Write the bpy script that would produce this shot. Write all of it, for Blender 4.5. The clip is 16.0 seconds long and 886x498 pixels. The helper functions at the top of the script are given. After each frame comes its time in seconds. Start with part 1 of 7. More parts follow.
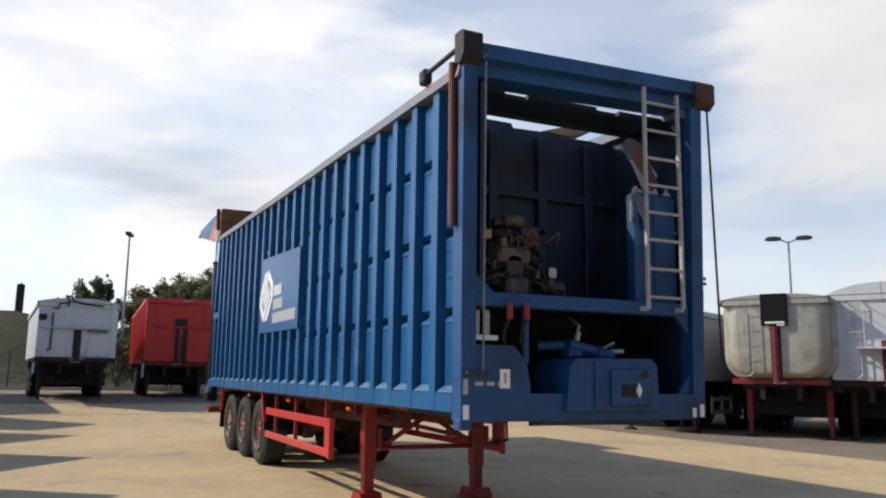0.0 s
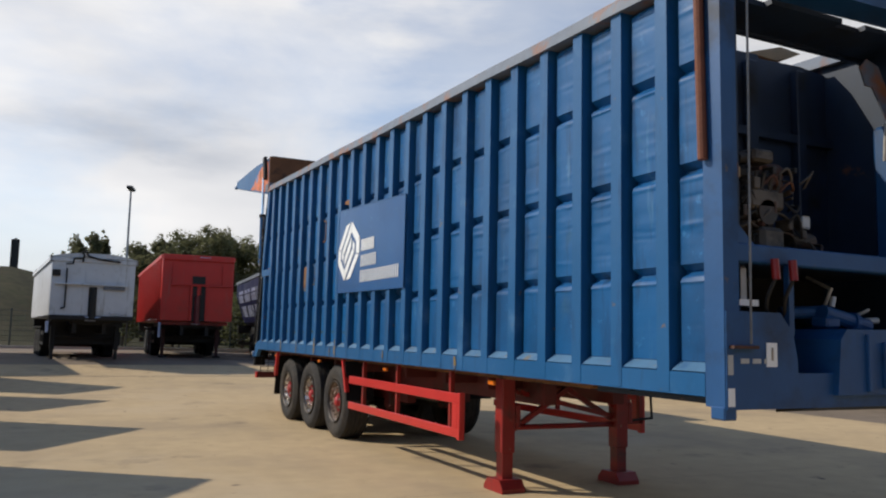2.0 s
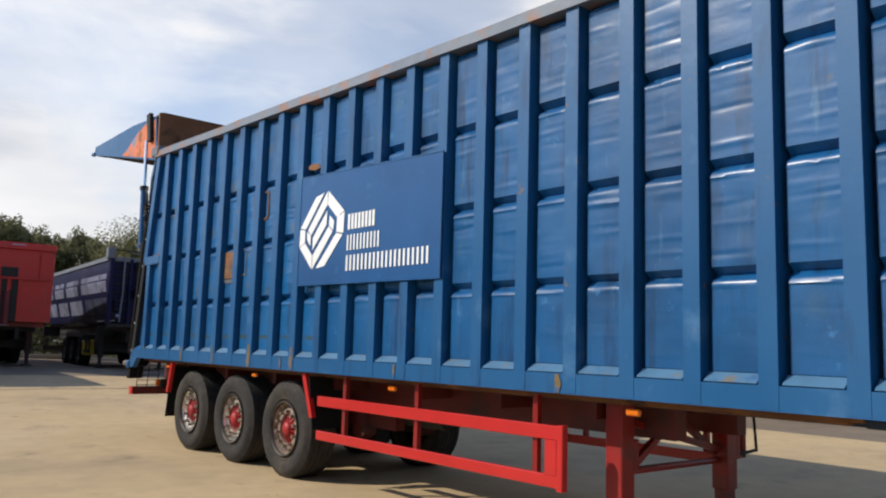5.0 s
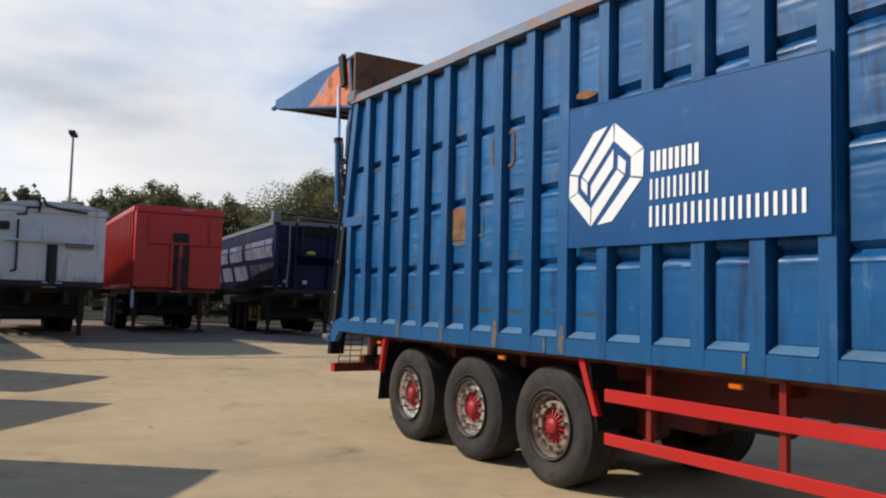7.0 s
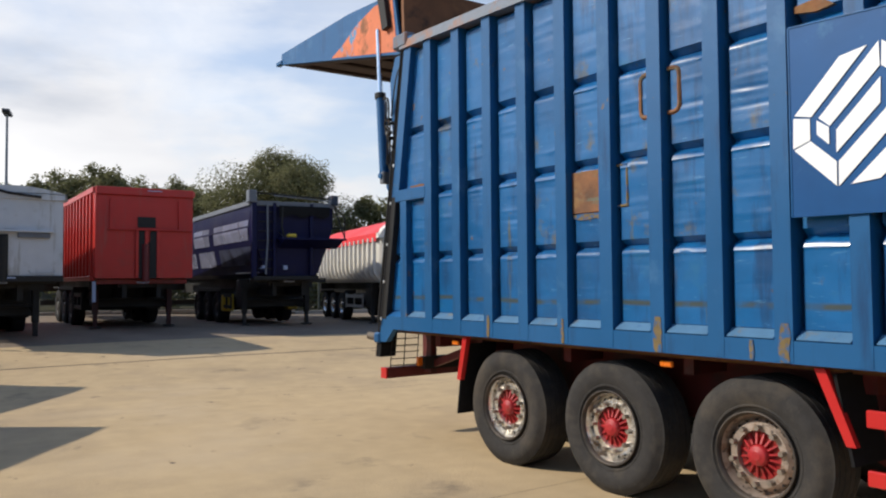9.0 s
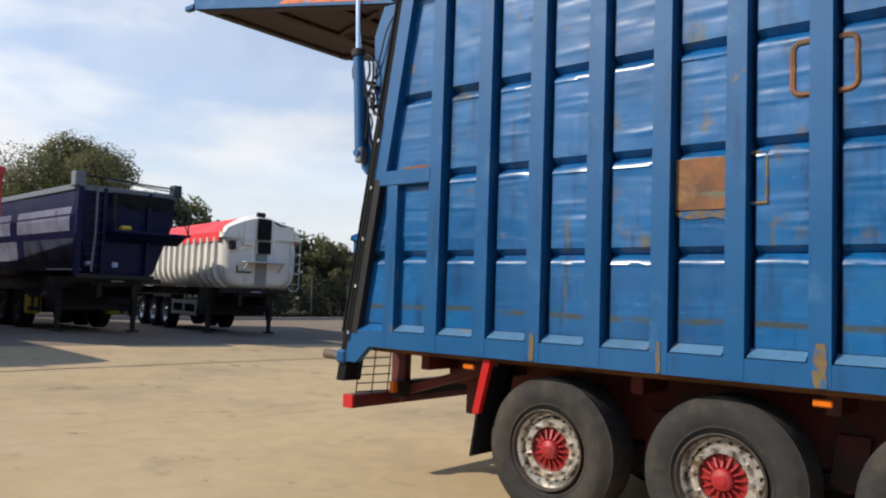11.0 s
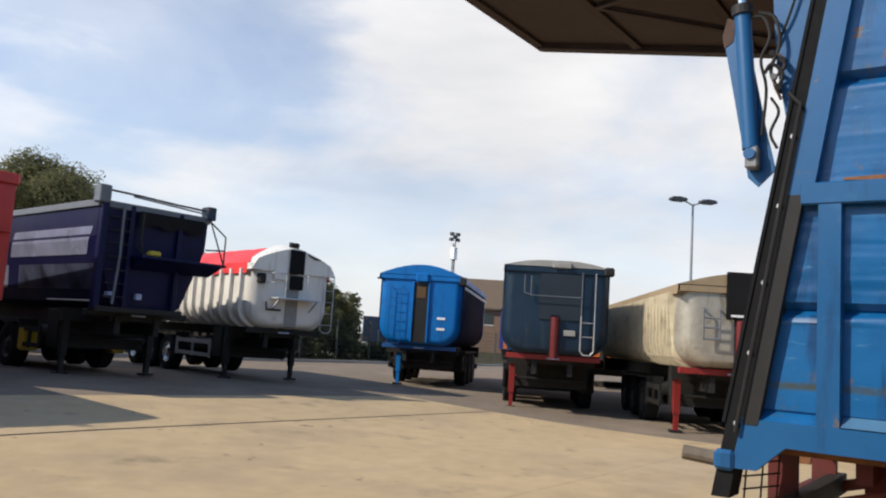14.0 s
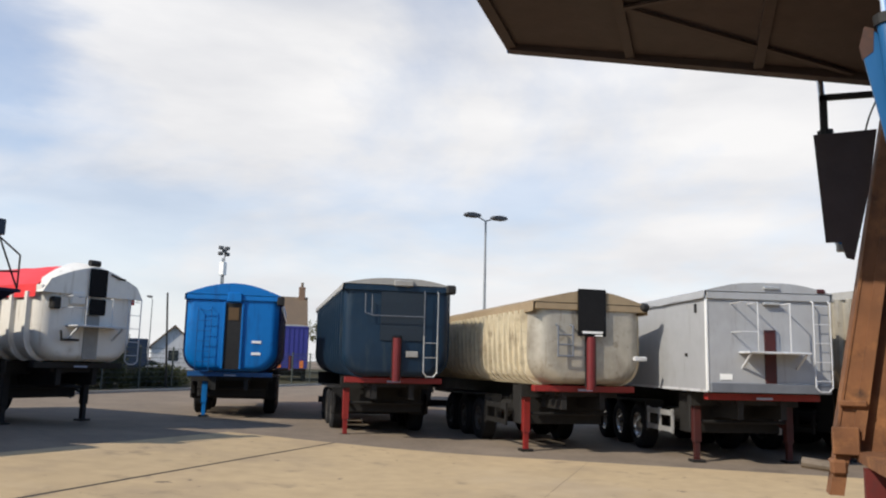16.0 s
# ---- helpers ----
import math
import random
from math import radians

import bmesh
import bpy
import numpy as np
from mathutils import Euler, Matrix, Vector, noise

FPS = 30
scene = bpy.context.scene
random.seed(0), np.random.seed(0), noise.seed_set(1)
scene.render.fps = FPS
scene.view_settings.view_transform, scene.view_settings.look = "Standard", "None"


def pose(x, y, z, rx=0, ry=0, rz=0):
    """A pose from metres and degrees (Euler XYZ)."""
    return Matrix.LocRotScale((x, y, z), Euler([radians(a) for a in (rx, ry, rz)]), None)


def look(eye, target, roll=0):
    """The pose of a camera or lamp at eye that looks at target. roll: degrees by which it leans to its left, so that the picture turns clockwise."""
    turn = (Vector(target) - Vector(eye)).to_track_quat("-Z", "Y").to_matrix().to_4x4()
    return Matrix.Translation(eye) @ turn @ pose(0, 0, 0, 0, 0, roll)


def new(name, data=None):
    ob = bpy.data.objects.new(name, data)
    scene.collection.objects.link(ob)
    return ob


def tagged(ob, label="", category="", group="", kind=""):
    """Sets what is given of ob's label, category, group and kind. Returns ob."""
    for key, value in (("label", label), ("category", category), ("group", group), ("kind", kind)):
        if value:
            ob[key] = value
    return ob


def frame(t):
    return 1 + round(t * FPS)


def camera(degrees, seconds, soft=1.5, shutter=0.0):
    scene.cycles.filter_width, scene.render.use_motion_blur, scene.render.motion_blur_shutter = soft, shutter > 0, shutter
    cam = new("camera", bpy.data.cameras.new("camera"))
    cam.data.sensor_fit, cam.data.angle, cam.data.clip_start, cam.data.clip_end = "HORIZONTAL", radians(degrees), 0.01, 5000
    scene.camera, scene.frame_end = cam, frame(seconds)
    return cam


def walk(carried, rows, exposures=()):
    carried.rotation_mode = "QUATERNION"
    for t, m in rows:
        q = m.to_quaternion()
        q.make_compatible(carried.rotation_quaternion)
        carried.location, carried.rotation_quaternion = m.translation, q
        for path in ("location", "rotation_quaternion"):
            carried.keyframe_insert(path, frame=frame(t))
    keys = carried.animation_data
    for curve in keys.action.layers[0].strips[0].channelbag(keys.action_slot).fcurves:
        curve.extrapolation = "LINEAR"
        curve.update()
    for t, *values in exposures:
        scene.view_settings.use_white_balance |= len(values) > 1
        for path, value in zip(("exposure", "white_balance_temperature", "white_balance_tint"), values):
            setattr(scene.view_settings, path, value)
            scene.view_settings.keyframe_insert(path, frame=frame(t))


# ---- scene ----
cam = camera(58.2, 16.0, soft=2.1)
PATH = [
    (0, (0.308, 0.745, 1.474), (1.139, 2.537, 1.788), 0.8),
    (0.5, (0.056, 1.199, 1.493), (0.89, 2.999, 1.741), 2.2),
    (1, (-0.166, 1.704, 1.519), (0.648, 3.515, 1.761), 1.2),
    (1.5, (-0.431, 2.195, 1.503), (0.398, 4.0, 1.735), 4.2),
    (2, (-0.597, 2.739, 1.527), (0.273, 4.527, 1.744), 1.3),
    (2.5, (-0.846, 3.272, 1.49), (0.04, 5.054, 1.687), 2.7),
    (3, (-0.973, 3.815, 1.486), (-0.029, 5.567, 1.689), 4.5),
    (3.5, (-1.099, 4.414, 1.478), (-0.094, 6.13, 1.693), 3.4),
    (5.8, (-1.303, 7.008, 1.573), (0.068, 8.449, 1.778), 2.3),
    (6, (-1.281, 7.254, 1.616), (0.096, 8.694, 1.791), 2.6),
    (6.5, (-1.273, 7.829, 1.687), (-0.07, 9.421, 1.832), 1.1),
    (7, (-1.327, 8.444, 1.613), (-0.301, 10.156, 1.747), 1.4),
    (7.5, (-1.333, 9.08, 1.633), (-0.192, 10.722, 1.69), 1.9),
    (8, (-1.441, 9.711, 1.641), (-0.391, 11.411, 1.729), 1.6),
    (8.5, (-1.502, 10.324, 1.635), (-0.368, 11.97, 1.701), 2.5),
    (8.7, (-1.519, 10.552, 1.731), (-0.412, 12.217, 1.797), 0.1),
    (10.8, (-1.909, 13.226, 1.625), (-0.406, 14.536, 1.782), 2.2),
    (11, (-1.894, 13.482, 1.657), (-0.368, 14.77, 1.774), 1.9),
    (11.5, (-1.922, 14.133, 1.676), (-0.372, 15.388, 1.822), 2.0),
    (12, (-1.894, 14.762, 1.699), (-0.392, 16.065, 1.914), 0.5),
    (12.5, (-1.917, 15.407, 1.71), (-0.395, 16.677, 1.976), 1.7),
    (13, (-1.877, 16.069, 1.688), (-0.302, 17.268, 1.966), 2.4),
    (13.5, (-1.926, 16.734, 1.685), (-0.372, 17.953, 2.002), 2.5),
    (14, (-1.857, 17.401, 1.678), (-0.252, 18.574, 1.904), 3.8),
    (14.5, (-1.917, 18.042, 1.693), (-0.357, 19.265, 1.965), 3.1),
    (15, (-1.93, 18.656, 1.705), (-0.223, 19.673, 1.932), 3.6),
    (15.5, (-1.891, 19.246, 1.735), (-0.077, 20.049, 1.993), 1.5),
    (16, (-1.86, 19.874, 1.816), (0.022, 20.485, 2.103), 1.4),
]
walk(cam, [(t, look(eye, target, roll)) for t, eye, target, roll in PATH], ((0, -0.18), (0.5, -0.25), (1.5, -0.43), (2.5, -0.43), (3.5, -0.46), (6, -0.08), (6.5, -0.06), (7, -0.37), (7.5, -0.35), (8.5, -0.22), (11, -0.15), (13, -0.14), (16, -0.15)))

# ---- world, sun ----
SUN_TO = Vector((-1.1, 0.73, 1.0)).normalized()
world = bpy.data.worlds.new("world")
scene.world = world
world.use_nodes = True
wn, wl = world.node_tree.nodes, world.node_tree.links
wn.clear()
w_out = wn.new("ShaderNodeOutputWorld")
w_bg = wn.new("ShaderNodeBackground")
w_sky = wn.new("ShaderNodeTexSky")
w_sky.sky_type = "NISHITA"
w_sky.sun_disc = False
w_sky.sun_elevation = math.asin(SUN_TO.z)
w_sky.sun_rotation = math.atan2(SUN_TO.x, SUN_TO.y)
w_sky.air_density, w_sky.dust_density = 1.0, 0.6
w_co = wn.new("ShaderNodeTexCoord")
w_map = wn.new("ShaderNodeMapping")
w_map.inputs["Scale"].default_value = (1.0, 1.0, 1.9)
w_map.inputs["Location"].default_value = (2.3, 0.7, 0.4)
w_n1 = wn.new("ShaderNodeTexNoise")
w_n1.inputs["Scale"].default_value, w_n1.inputs["Detail"].default_value, w_n1.inputs["Roughness"].default_value = 1.9, 7.0, 0.56
w_n1.inputs["Distortion"].default_value = 0.35
w_r1 = wn.new("ShaderNodeValToRGB")
w_r1.color_ramp.elements[0].position, w_r1.color_ramp.elements[1].position = 0.41, 0.55
w_r1.color_ramp.elements[0].color, w_r1.color_ramp.elements[1].color = (0.64, 0.64, 0.64, 1), (1, 1, 1, 1)
w_n2 = wn.new("ShaderNodeTexNoise")
w_n2.inputs["Scale"].default_value, w_n2.inputs["Detail"].default_value = 2.9, 8.0
w_r2 = wn.new("ShaderNodeValToRGB")
w_r2.color_ramp.elements[0].position, w_r2.color_ramp.elements[1].position = 0.30, 0.62
w_r2.color_ramp.elements[0].color, w_r2.color_ramp.elements[1].color = (8.2, 8.3, 8.7, 1), (10.8, 10.7, 10.7, 1)
w_n3 = wn.new("ShaderNodeTexNoise")
w_n3.inputs["Scale"].default_value, w_n3.inputs["Detail"].default_value, w_n3.inputs["Roughness"].default_value = 4.5, 5.0, 0.5
w_mix = wn.new("ShaderNodeMixRGB")
wl.new(w_co.outputs["Generated"], w_map.inputs["Vector"])
wl.new(w_map.outputs[0], w_n1.inputs["Vector"])
w_map2 = wn.new("ShaderNodeMapping")
w_map2.inputs["Scale"].default_value = (1.0, 1.0, 3.6)
wl.new(w_co.outputs["Generated"], w_map2.inputs["Vector"])
wl.new(w_map2.outputs[0], w_n2.inputs["Vector"])
wl.new(w_map2.outputs[0], w_n3.inputs["Vector"])
wl.new(w_n1.outputs[0], w_r1.inputs[0])
wl.new(w_n2.outputs[0], w_r2.inputs[0])
w_sep = wn.new("ShaderNodeSeparateXYZ")
w_up = wn.new("ShaderNodeMapRange")
w_up.inputs["From Min"].default_value, w_up.inputs["From Max"].default_value = 0.40, 0.66
w_up.inputs["To Min"].default_value, w_up.inputs["To Max"].default_value = 1.0, 0.10
w_cov = wn.new("ShaderNodeMath")
w_cov.operation = "MULTIPLY"
wl.new(w_co.outputs["Generated"], w_sep.inputs[0])
wl.new(w_sep.outputs["Z"], w_up.inputs["Value"])
wl.new(w_r1.outputs[0], w_cov.inputs[0])
wl.new(w_up.outputs[0], w_cov.inputs[1])
w_dir = wn.new("ShaderNodeVectorMath")
w_dir.operation = "DOT_PRODUCT"
w_dir.inputs[1].default_value = (0.74, 0.67, 0.0)
w_bank = wn.new("ShaderNodeMapRange")
w_bank.inputs["From Min"].default_value, w_bank.inputs["From Max"].default_value = 0.0, 0.60
w_bank.inputs["To Min"].default_value, w_bank.inputs["To Max"].default_value = 0.12, 1.0
w_cov2 = wn.new("ShaderNodeMath")
w_cov2.operation = "MULTIPLY"
wl.new(w_co.outputs["Generated"], w_dir.inputs[0])
wl.new(w_dir.outputs["Value"], w_bank.inputs["Value"])
wl.new(w_cov.outputs[0], w_cov2.inputs[0])
wl.new(w_bank.outputs[0], w_cov2.inputs[1])
w_gdir = wn.new("ShaderNodeVectorMath")
w_gdir.operation = "DOT_PRODUCT"
w_gdir.inputs[1].default_value = Vector((0.50, 0.785, 0.365)).normalized()
w_wob = wn.new("ShaderNodeMath")
w_wob.operation = "MULTIPLY_ADD"
w_wob.inputs[1].default_value, w_wob.inputs[2].default_value = 0.12, -0.06
w_gadd = wn.new("ShaderNodeMath")
w_gap = wn.new("ShaderNodeMapRange")
w_gap.interpolation_type = "SMOOTHSTEP"
w_gap.inputs["From Min"].default_value, w_gap.inputs["From Max"].default_value = 0.958, 0.997
w_gap.inputs["To Min"].default_value, w_gap.inputs["To Max"].default_value = 1.0, 0.48
w_cov3 = wn.new("ShaderNodeMath")
w_cov3.operation = "MULTIPLY"
wl.new(w_co.outputs["Generated"], w_gdir.inputs[0])
wl.new(w_n3.outputs[0], w_wob.inputs[0])
wl.new(w_gdir.outputs["Value"], w_gadd.inputs[0])
wl.new(w_wob.outputs[0], w_gadd.inputs[1])
wl.new(w_gadd.outputs[0], w_gap.inputs["Value"])
wl.new(w_cov2.outputs[0], w_cov3.inputs[0])
wl.new(w_gap.outputs[0], w_cov3.inputs[1])
w_haze = wn.new("ShaderNodeMapRange")
w_haze.inputs["From Min"].default_value, w_haze.inputs["From Max"].default_value = 0.02, 0.34
w_haze.inputs["To Min"].default_value, w_haze.inputs["To Max"].default_value = 0.95, 0.0
w_cov4 = wn.new("ShaderNodeMath")
w_cov4.operation = "MAXIMUM"
w_hz = wn.new("ShaderNodeMath")
w_hz.operation = "MULTIPLY"
wl.new(w_sep.outputs["Z"], w_haze.inputs["Value"])
wl.new(w_haze.outputs[0], w_hz.inputs[0])
wl.new(w_bank.outputs[0], w_hz.inputs[1])
wl.new(w_cov3.outputs[0], w_cov4.inputs[0])
wl.new(w_hz.outputs[0], w_cov4.inputs[1])
wl.new(w_cov4.outputs[0], w_mix.inputs[0])
w_clear = wn.new("ShaderNodeMixRGB")
w_clear.blend_type, w_clear.inputs[0].default_value = "MULTIPLY", 1.0
w_clear.inputs[2].default_value = (1.5, 1.72, 1.95, 1)
wl.new(w_sky.outputs[0], w_clear.inputs[1])
wl.new(w_clear.outputs[0], w_mix.inputs[1])
w_nrm = wn.new("ShaderNodeVectorMath")
w_nrm.operation = "DOT_PRODUCT"
w_nrm.inputs[1].default_value = SUN_TO
wl.new(w_co.outputs["Generated"], w_nrm.inputs[0])
w_glow = wn.new("ShaderNodeMapRange")
w_glow.inputs["From Min"].default_value, w_glow.inputs["From Max"].default_value = -0.10, 0.80
w_glow.inputs["To Min"].default_value, w_glow.inputs["To Max"].default_value = 0.98, 1.30
w_lit = wn.new("ShaderNodeMixRGB")
w_lit.blend_type, w_lit.inputs[0].default_value = "MULTIPLY", 1.0
wl.new(w_nrm.outputs["Value"], w_glow.inputs["Value"])
wl.new(w_r2.outputs[0], w_lit.inputs[1])
wl.new(w_glow.outputs[0], w_lit.inputs[2])
# grey-blue undersides of a few thicker clouds low over the yard
w_shade = w_lit.outputs[0]
for cx, cy, cz, wide, tall, tone in ((0.04, 0.973, 0.228, 0.13, 0.045, 0.55), (0.16, 0.955, 0.205, 0.09, 0.030, 0.40), (0.775, 0.605, 0.186, 0.16, 0.036, 0.36), (0.66, 0.70, 0.235, 0.14, 0.028, 0.22)):
    w_off = wn.new("ShaderNodeVectorMath")
    w_off.operation = "SUBTRACT"
    w_off.inputs[1].default_value = (cx, cy, cz)
    w_scl = wn.new("ShaderNodeVectorMath")
    w_scl.operation = "MULTIPLY"
    w_scl.inputs[1].default_value = (1 / wide, 1 / wide, 1 / tall)
    w_len = wn.new("ShaderNodeVectorMath")
    w_len.operation = "LENGTH"
    w_edge = wn.new("ShaderNodeMath")
    w_edge.operation = "MULTIPLY_ADD"
    w_edge.inputs[1].default_value = 3.4
    w_fade = wn.new("ShaderNodeMapRange")
    w_fade.interpolation_type = "SMOOTHSTEP"
    w_fade.inputs["From Min"].default_value, w_fade.inputs["From Max"].default_value = 1.7, 3.0
    w_fade.inputs["To Min"].default_value, w_fade.inputs["To Max"].default_value = tone, 0.0
    w_grey = wn.new("ShaderNodeMixRGB")
    w_grey.inputs[2].default_value = (4.6, 5.3, 6.6, 1)
    wl.new(w_co.outputs["Generated"], w_off.inputs[0])
    wl.new(w_off.outputs[0], w_scl.inputs[0])
    wl.new(w_scl.outputs[0], w_len.inputs[0])
    wl.new(w_n3.outputs[0], w_edge.inputs[0])
    wl.new(w_len.outputs["Value"], w_edge.inputs[2])
    wl.new(w_edge.outputs[0], w_fade.inputs["Value"])
    wl.new(w_fade.outputs[0], w_grey.inputs[0])
    wl.new(w_shade, w_grey.inputs[1])
    w_shade = w_grey.outputs[0]
wl.new(w_shade, w_mix.inputs[2])
wl.new(w_mix.outputs[0], w_bg.inputs["Color"])
wl.new(w_bg.outputs[0], w_out.inputs["Surface"])
w_bg.inputs["Strength"].default_value = 0.10

sun_data = bpy.data.lights.new("sun", "SUN")
sun_data.energy, sun_data.angle, sun_data.color = 5.0, radians(0.6), (1.0, 0.915, 0.78)
sun = new("sun", sun_data)
sun.rotation_mode = "QUATERNION"
sun.rotation_quaternion = SUN_TO.to_track_quat("Z", "Y")
sun.location = SUN_TO * 60


# ---- materials ----
def surface(name, base, rough=0.5, metal=0.0, grain=8.0, amount=0.12, bump=0.0, bump_scale=40.0, stains=(), spec=0.5, coat=0.0, coat_rough=0.12, spread=0.0, seam=None):
    """A procedural surface: base colour varied at two scales, stains as (colour, scale, low, high[, stretch of z]), fine relief."""
    m = bpy.data.materials.new(name)
    m.use_nodes = True
    n, l = m.node_tree.nodes, m.node_tree.links
    p = n["Principled BSDF"]
    co = n.new("ShaderNodeTexCoord")
    geo = n.new("ShaderNodeNewGeometry")
    pos = geo.outputs["Position"]
    a = n.new("ShaderNodeTexNoise")
    a.inputs["Scale"].default_value, a.inputs["Detail"].default_value = grain, 6.0
    b = n.new("ShaderNodeTexNoise")
    b.inputs["Scale"].default_value, b.inputs["Detail"].default_value = grain * 0.13, 4.0
    l.new(pos, a.inputs["Vector"])
    l.new(pos, b.inputs["Vector"])
    add = n.new("ShaderNodeMath")
    add.operation = "ADD"
    l.new(a.outputs[0], add.inputs[0])
    l.new(b.outputs[0], add.inputs[1])
    mr = n.new("ShaderNodeMapRange")
    mr.inputs["From Min"].default_value, mr.inputs["From Max"].default_value = 0.6, 1.4
    mr.inputs["To Min"].default_value, mr.inputs["To Max"].default_value = 1 - amount, 1 + amount
    l.new(add.outputs[0], mr.inputs["Value"])
    value = mr.outputs[0]
    if spread:
        info = n.new("ShaderNodeObjectInfo")
        ms = n.new("ShaderNodeMapRange")
        ms.inputs["To Min"].default_value, ms.inputs["To Max"].default_value = 1 - spread, 1 + spread
        l.new(info.outputs["Random"], ms.inputs["Value"])
        mu = n.new("ShaderNodeMath")
        mu.operation = "MULTIPLY"
        l.new(value, mu.inputs[0])
        l.new(ms.outputs[0], mu.inputs[1])
        value = mu.outputs[0]
    vm = n.new("ShaderNodeMixRGB")
    vm.blend_type, vm.inputs[0].default_value = "MULTIPLY", 1.0
    vm.inputs[1].default_value = (*base, 1)
    l.new(value, vm.inputs[2])
    col = vm.outputs[0]
    for i, (c, sc, lo, hi, *run) in enumerate(stains):
        s = n.new("ShaderNodeTexNoise")
        s.inputs["Scale"].default_value, s.inputs["Detail"].default_value, s.inputs["Roughness"].default_value = sc, 7.0, 0.62
        mp = n.new("ShaderNodeMapping")
        mp.inputs["Location"].default_value = (3.7 * i + 1, 1.3 * i, 0.9 * i)
        if run:
            mp.inputs["Scale"].default_value = (1, 1, run[0])
        l.new(pos, mp.inputs["Vector"])
        l.new(mp.outputs[0], s.inputs["Vector"])
        r = n.new("ShaderNodeMapRange")
        r.inputs["From Min"].default_value, r.inputs["From Max"].default_value = lo, hi
        l.new(s.outputs[0], r.inputs["Value"])
        x = n.new("ShaderNodeMixRGB")
        l.new(r.outputs[0], x.inputs[0])
        l.new(col, x.inputs[1])
        x.inputs[2].default_value = (*c, 1)
        col = x.outputs[0]
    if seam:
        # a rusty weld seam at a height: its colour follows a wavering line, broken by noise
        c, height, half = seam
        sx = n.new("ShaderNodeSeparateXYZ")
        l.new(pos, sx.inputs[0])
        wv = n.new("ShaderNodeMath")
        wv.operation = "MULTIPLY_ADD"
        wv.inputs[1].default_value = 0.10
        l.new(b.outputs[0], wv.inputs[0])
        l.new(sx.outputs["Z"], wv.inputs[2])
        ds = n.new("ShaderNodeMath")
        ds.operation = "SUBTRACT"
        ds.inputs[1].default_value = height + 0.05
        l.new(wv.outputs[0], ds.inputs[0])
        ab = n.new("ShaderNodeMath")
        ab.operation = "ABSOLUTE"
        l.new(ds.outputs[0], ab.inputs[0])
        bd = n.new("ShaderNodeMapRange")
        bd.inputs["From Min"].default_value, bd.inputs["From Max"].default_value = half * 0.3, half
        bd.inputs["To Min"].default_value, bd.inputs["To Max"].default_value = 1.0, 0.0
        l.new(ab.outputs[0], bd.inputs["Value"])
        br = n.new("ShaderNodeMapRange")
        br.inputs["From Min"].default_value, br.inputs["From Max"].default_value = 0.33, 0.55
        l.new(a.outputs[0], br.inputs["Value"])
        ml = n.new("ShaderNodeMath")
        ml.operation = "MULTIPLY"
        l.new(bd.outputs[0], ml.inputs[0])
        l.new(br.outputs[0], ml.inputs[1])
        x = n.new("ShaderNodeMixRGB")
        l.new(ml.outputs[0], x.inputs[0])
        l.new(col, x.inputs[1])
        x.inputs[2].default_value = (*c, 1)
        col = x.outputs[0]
    l.new(col, p.inputs["Base Color"])
    rr = n.new("ShaderNodeMapRange")
    rr.inputs["From Min"].default_value, rr.inputs["From Max"].default_value = 0.3, 0.7
    rr.inputs["To Min"].default_value, rr.inputs["To Max"].default_value = max(rough - 0.08, 0.02), min(rough + 0.1, 1)
    l.new(b.outputs[0], rr.inputs["Value"])
    l.new(rr.outputs[0], p.inputs["Roughness"])
    p.inputs["Metallic"].default_value = metal
    p.inputs["Specular IOR Level"].default_value = spec
    p.inputs["Coat Weight"].default_value = coat
    p.inputs["Coat Roughness"].default_value = coat_rough
    if bump:
        t = n.new("ShaderNodeTexNoise")
        t.inputs["Scale"].default_value, t.inputs["Detail"].default_value = bump_scale, 5.0
        l.new(pos, t.inputs["Vector"])
        bp = n.new("ShaderNodeBump")
        bp.inputs["Strength"].default_value, bp.inputs["Distance"].default_value = bump, 0.02
        l.new(t.outputs[0], bp.inputs["Height"])
        l.new(bp.outputs[0], p.inputs["Normal"])
    return m


RUST = (0.23, 0.085, 0.03)
CAP_TONE = (0.09, 0.04, 0.02)
BLUE = surface("blue_paint", (0.004, 0.085, 0.238), 0.42, grain=5, amount=0.12, bump=0.08, bump_scale=16, coat=0.24, coat_rough=0.24, spec=0.34,
               stains=(((0.03, 0.115, 0.21), 3.1, 0.60, 0.78), ((0.11, 0.10, 0.06), 5.2, 0.685, 0.76), ((0.006, 0.045, 0.125), 0.9, 0.48, 0.74), ((0.035, 0.16, 0.36), 7.0, 0.62, 0.72), ((0.005, 0.040, 0.115), 5.5, 0.53, 0.66, 0.14), ((0.045, 0.14, 0.27), 9.0, 0.62, 0.72, 0.12)))
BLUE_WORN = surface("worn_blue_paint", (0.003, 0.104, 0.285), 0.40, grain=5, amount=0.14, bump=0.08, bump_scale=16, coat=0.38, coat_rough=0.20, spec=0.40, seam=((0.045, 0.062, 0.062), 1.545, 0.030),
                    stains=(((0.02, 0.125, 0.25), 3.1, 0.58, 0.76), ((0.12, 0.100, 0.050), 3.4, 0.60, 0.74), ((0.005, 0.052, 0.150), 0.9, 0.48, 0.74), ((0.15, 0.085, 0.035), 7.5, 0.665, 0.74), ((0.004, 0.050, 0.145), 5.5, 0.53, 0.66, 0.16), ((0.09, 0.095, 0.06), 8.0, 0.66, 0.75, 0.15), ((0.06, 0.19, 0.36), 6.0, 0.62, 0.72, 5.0)))
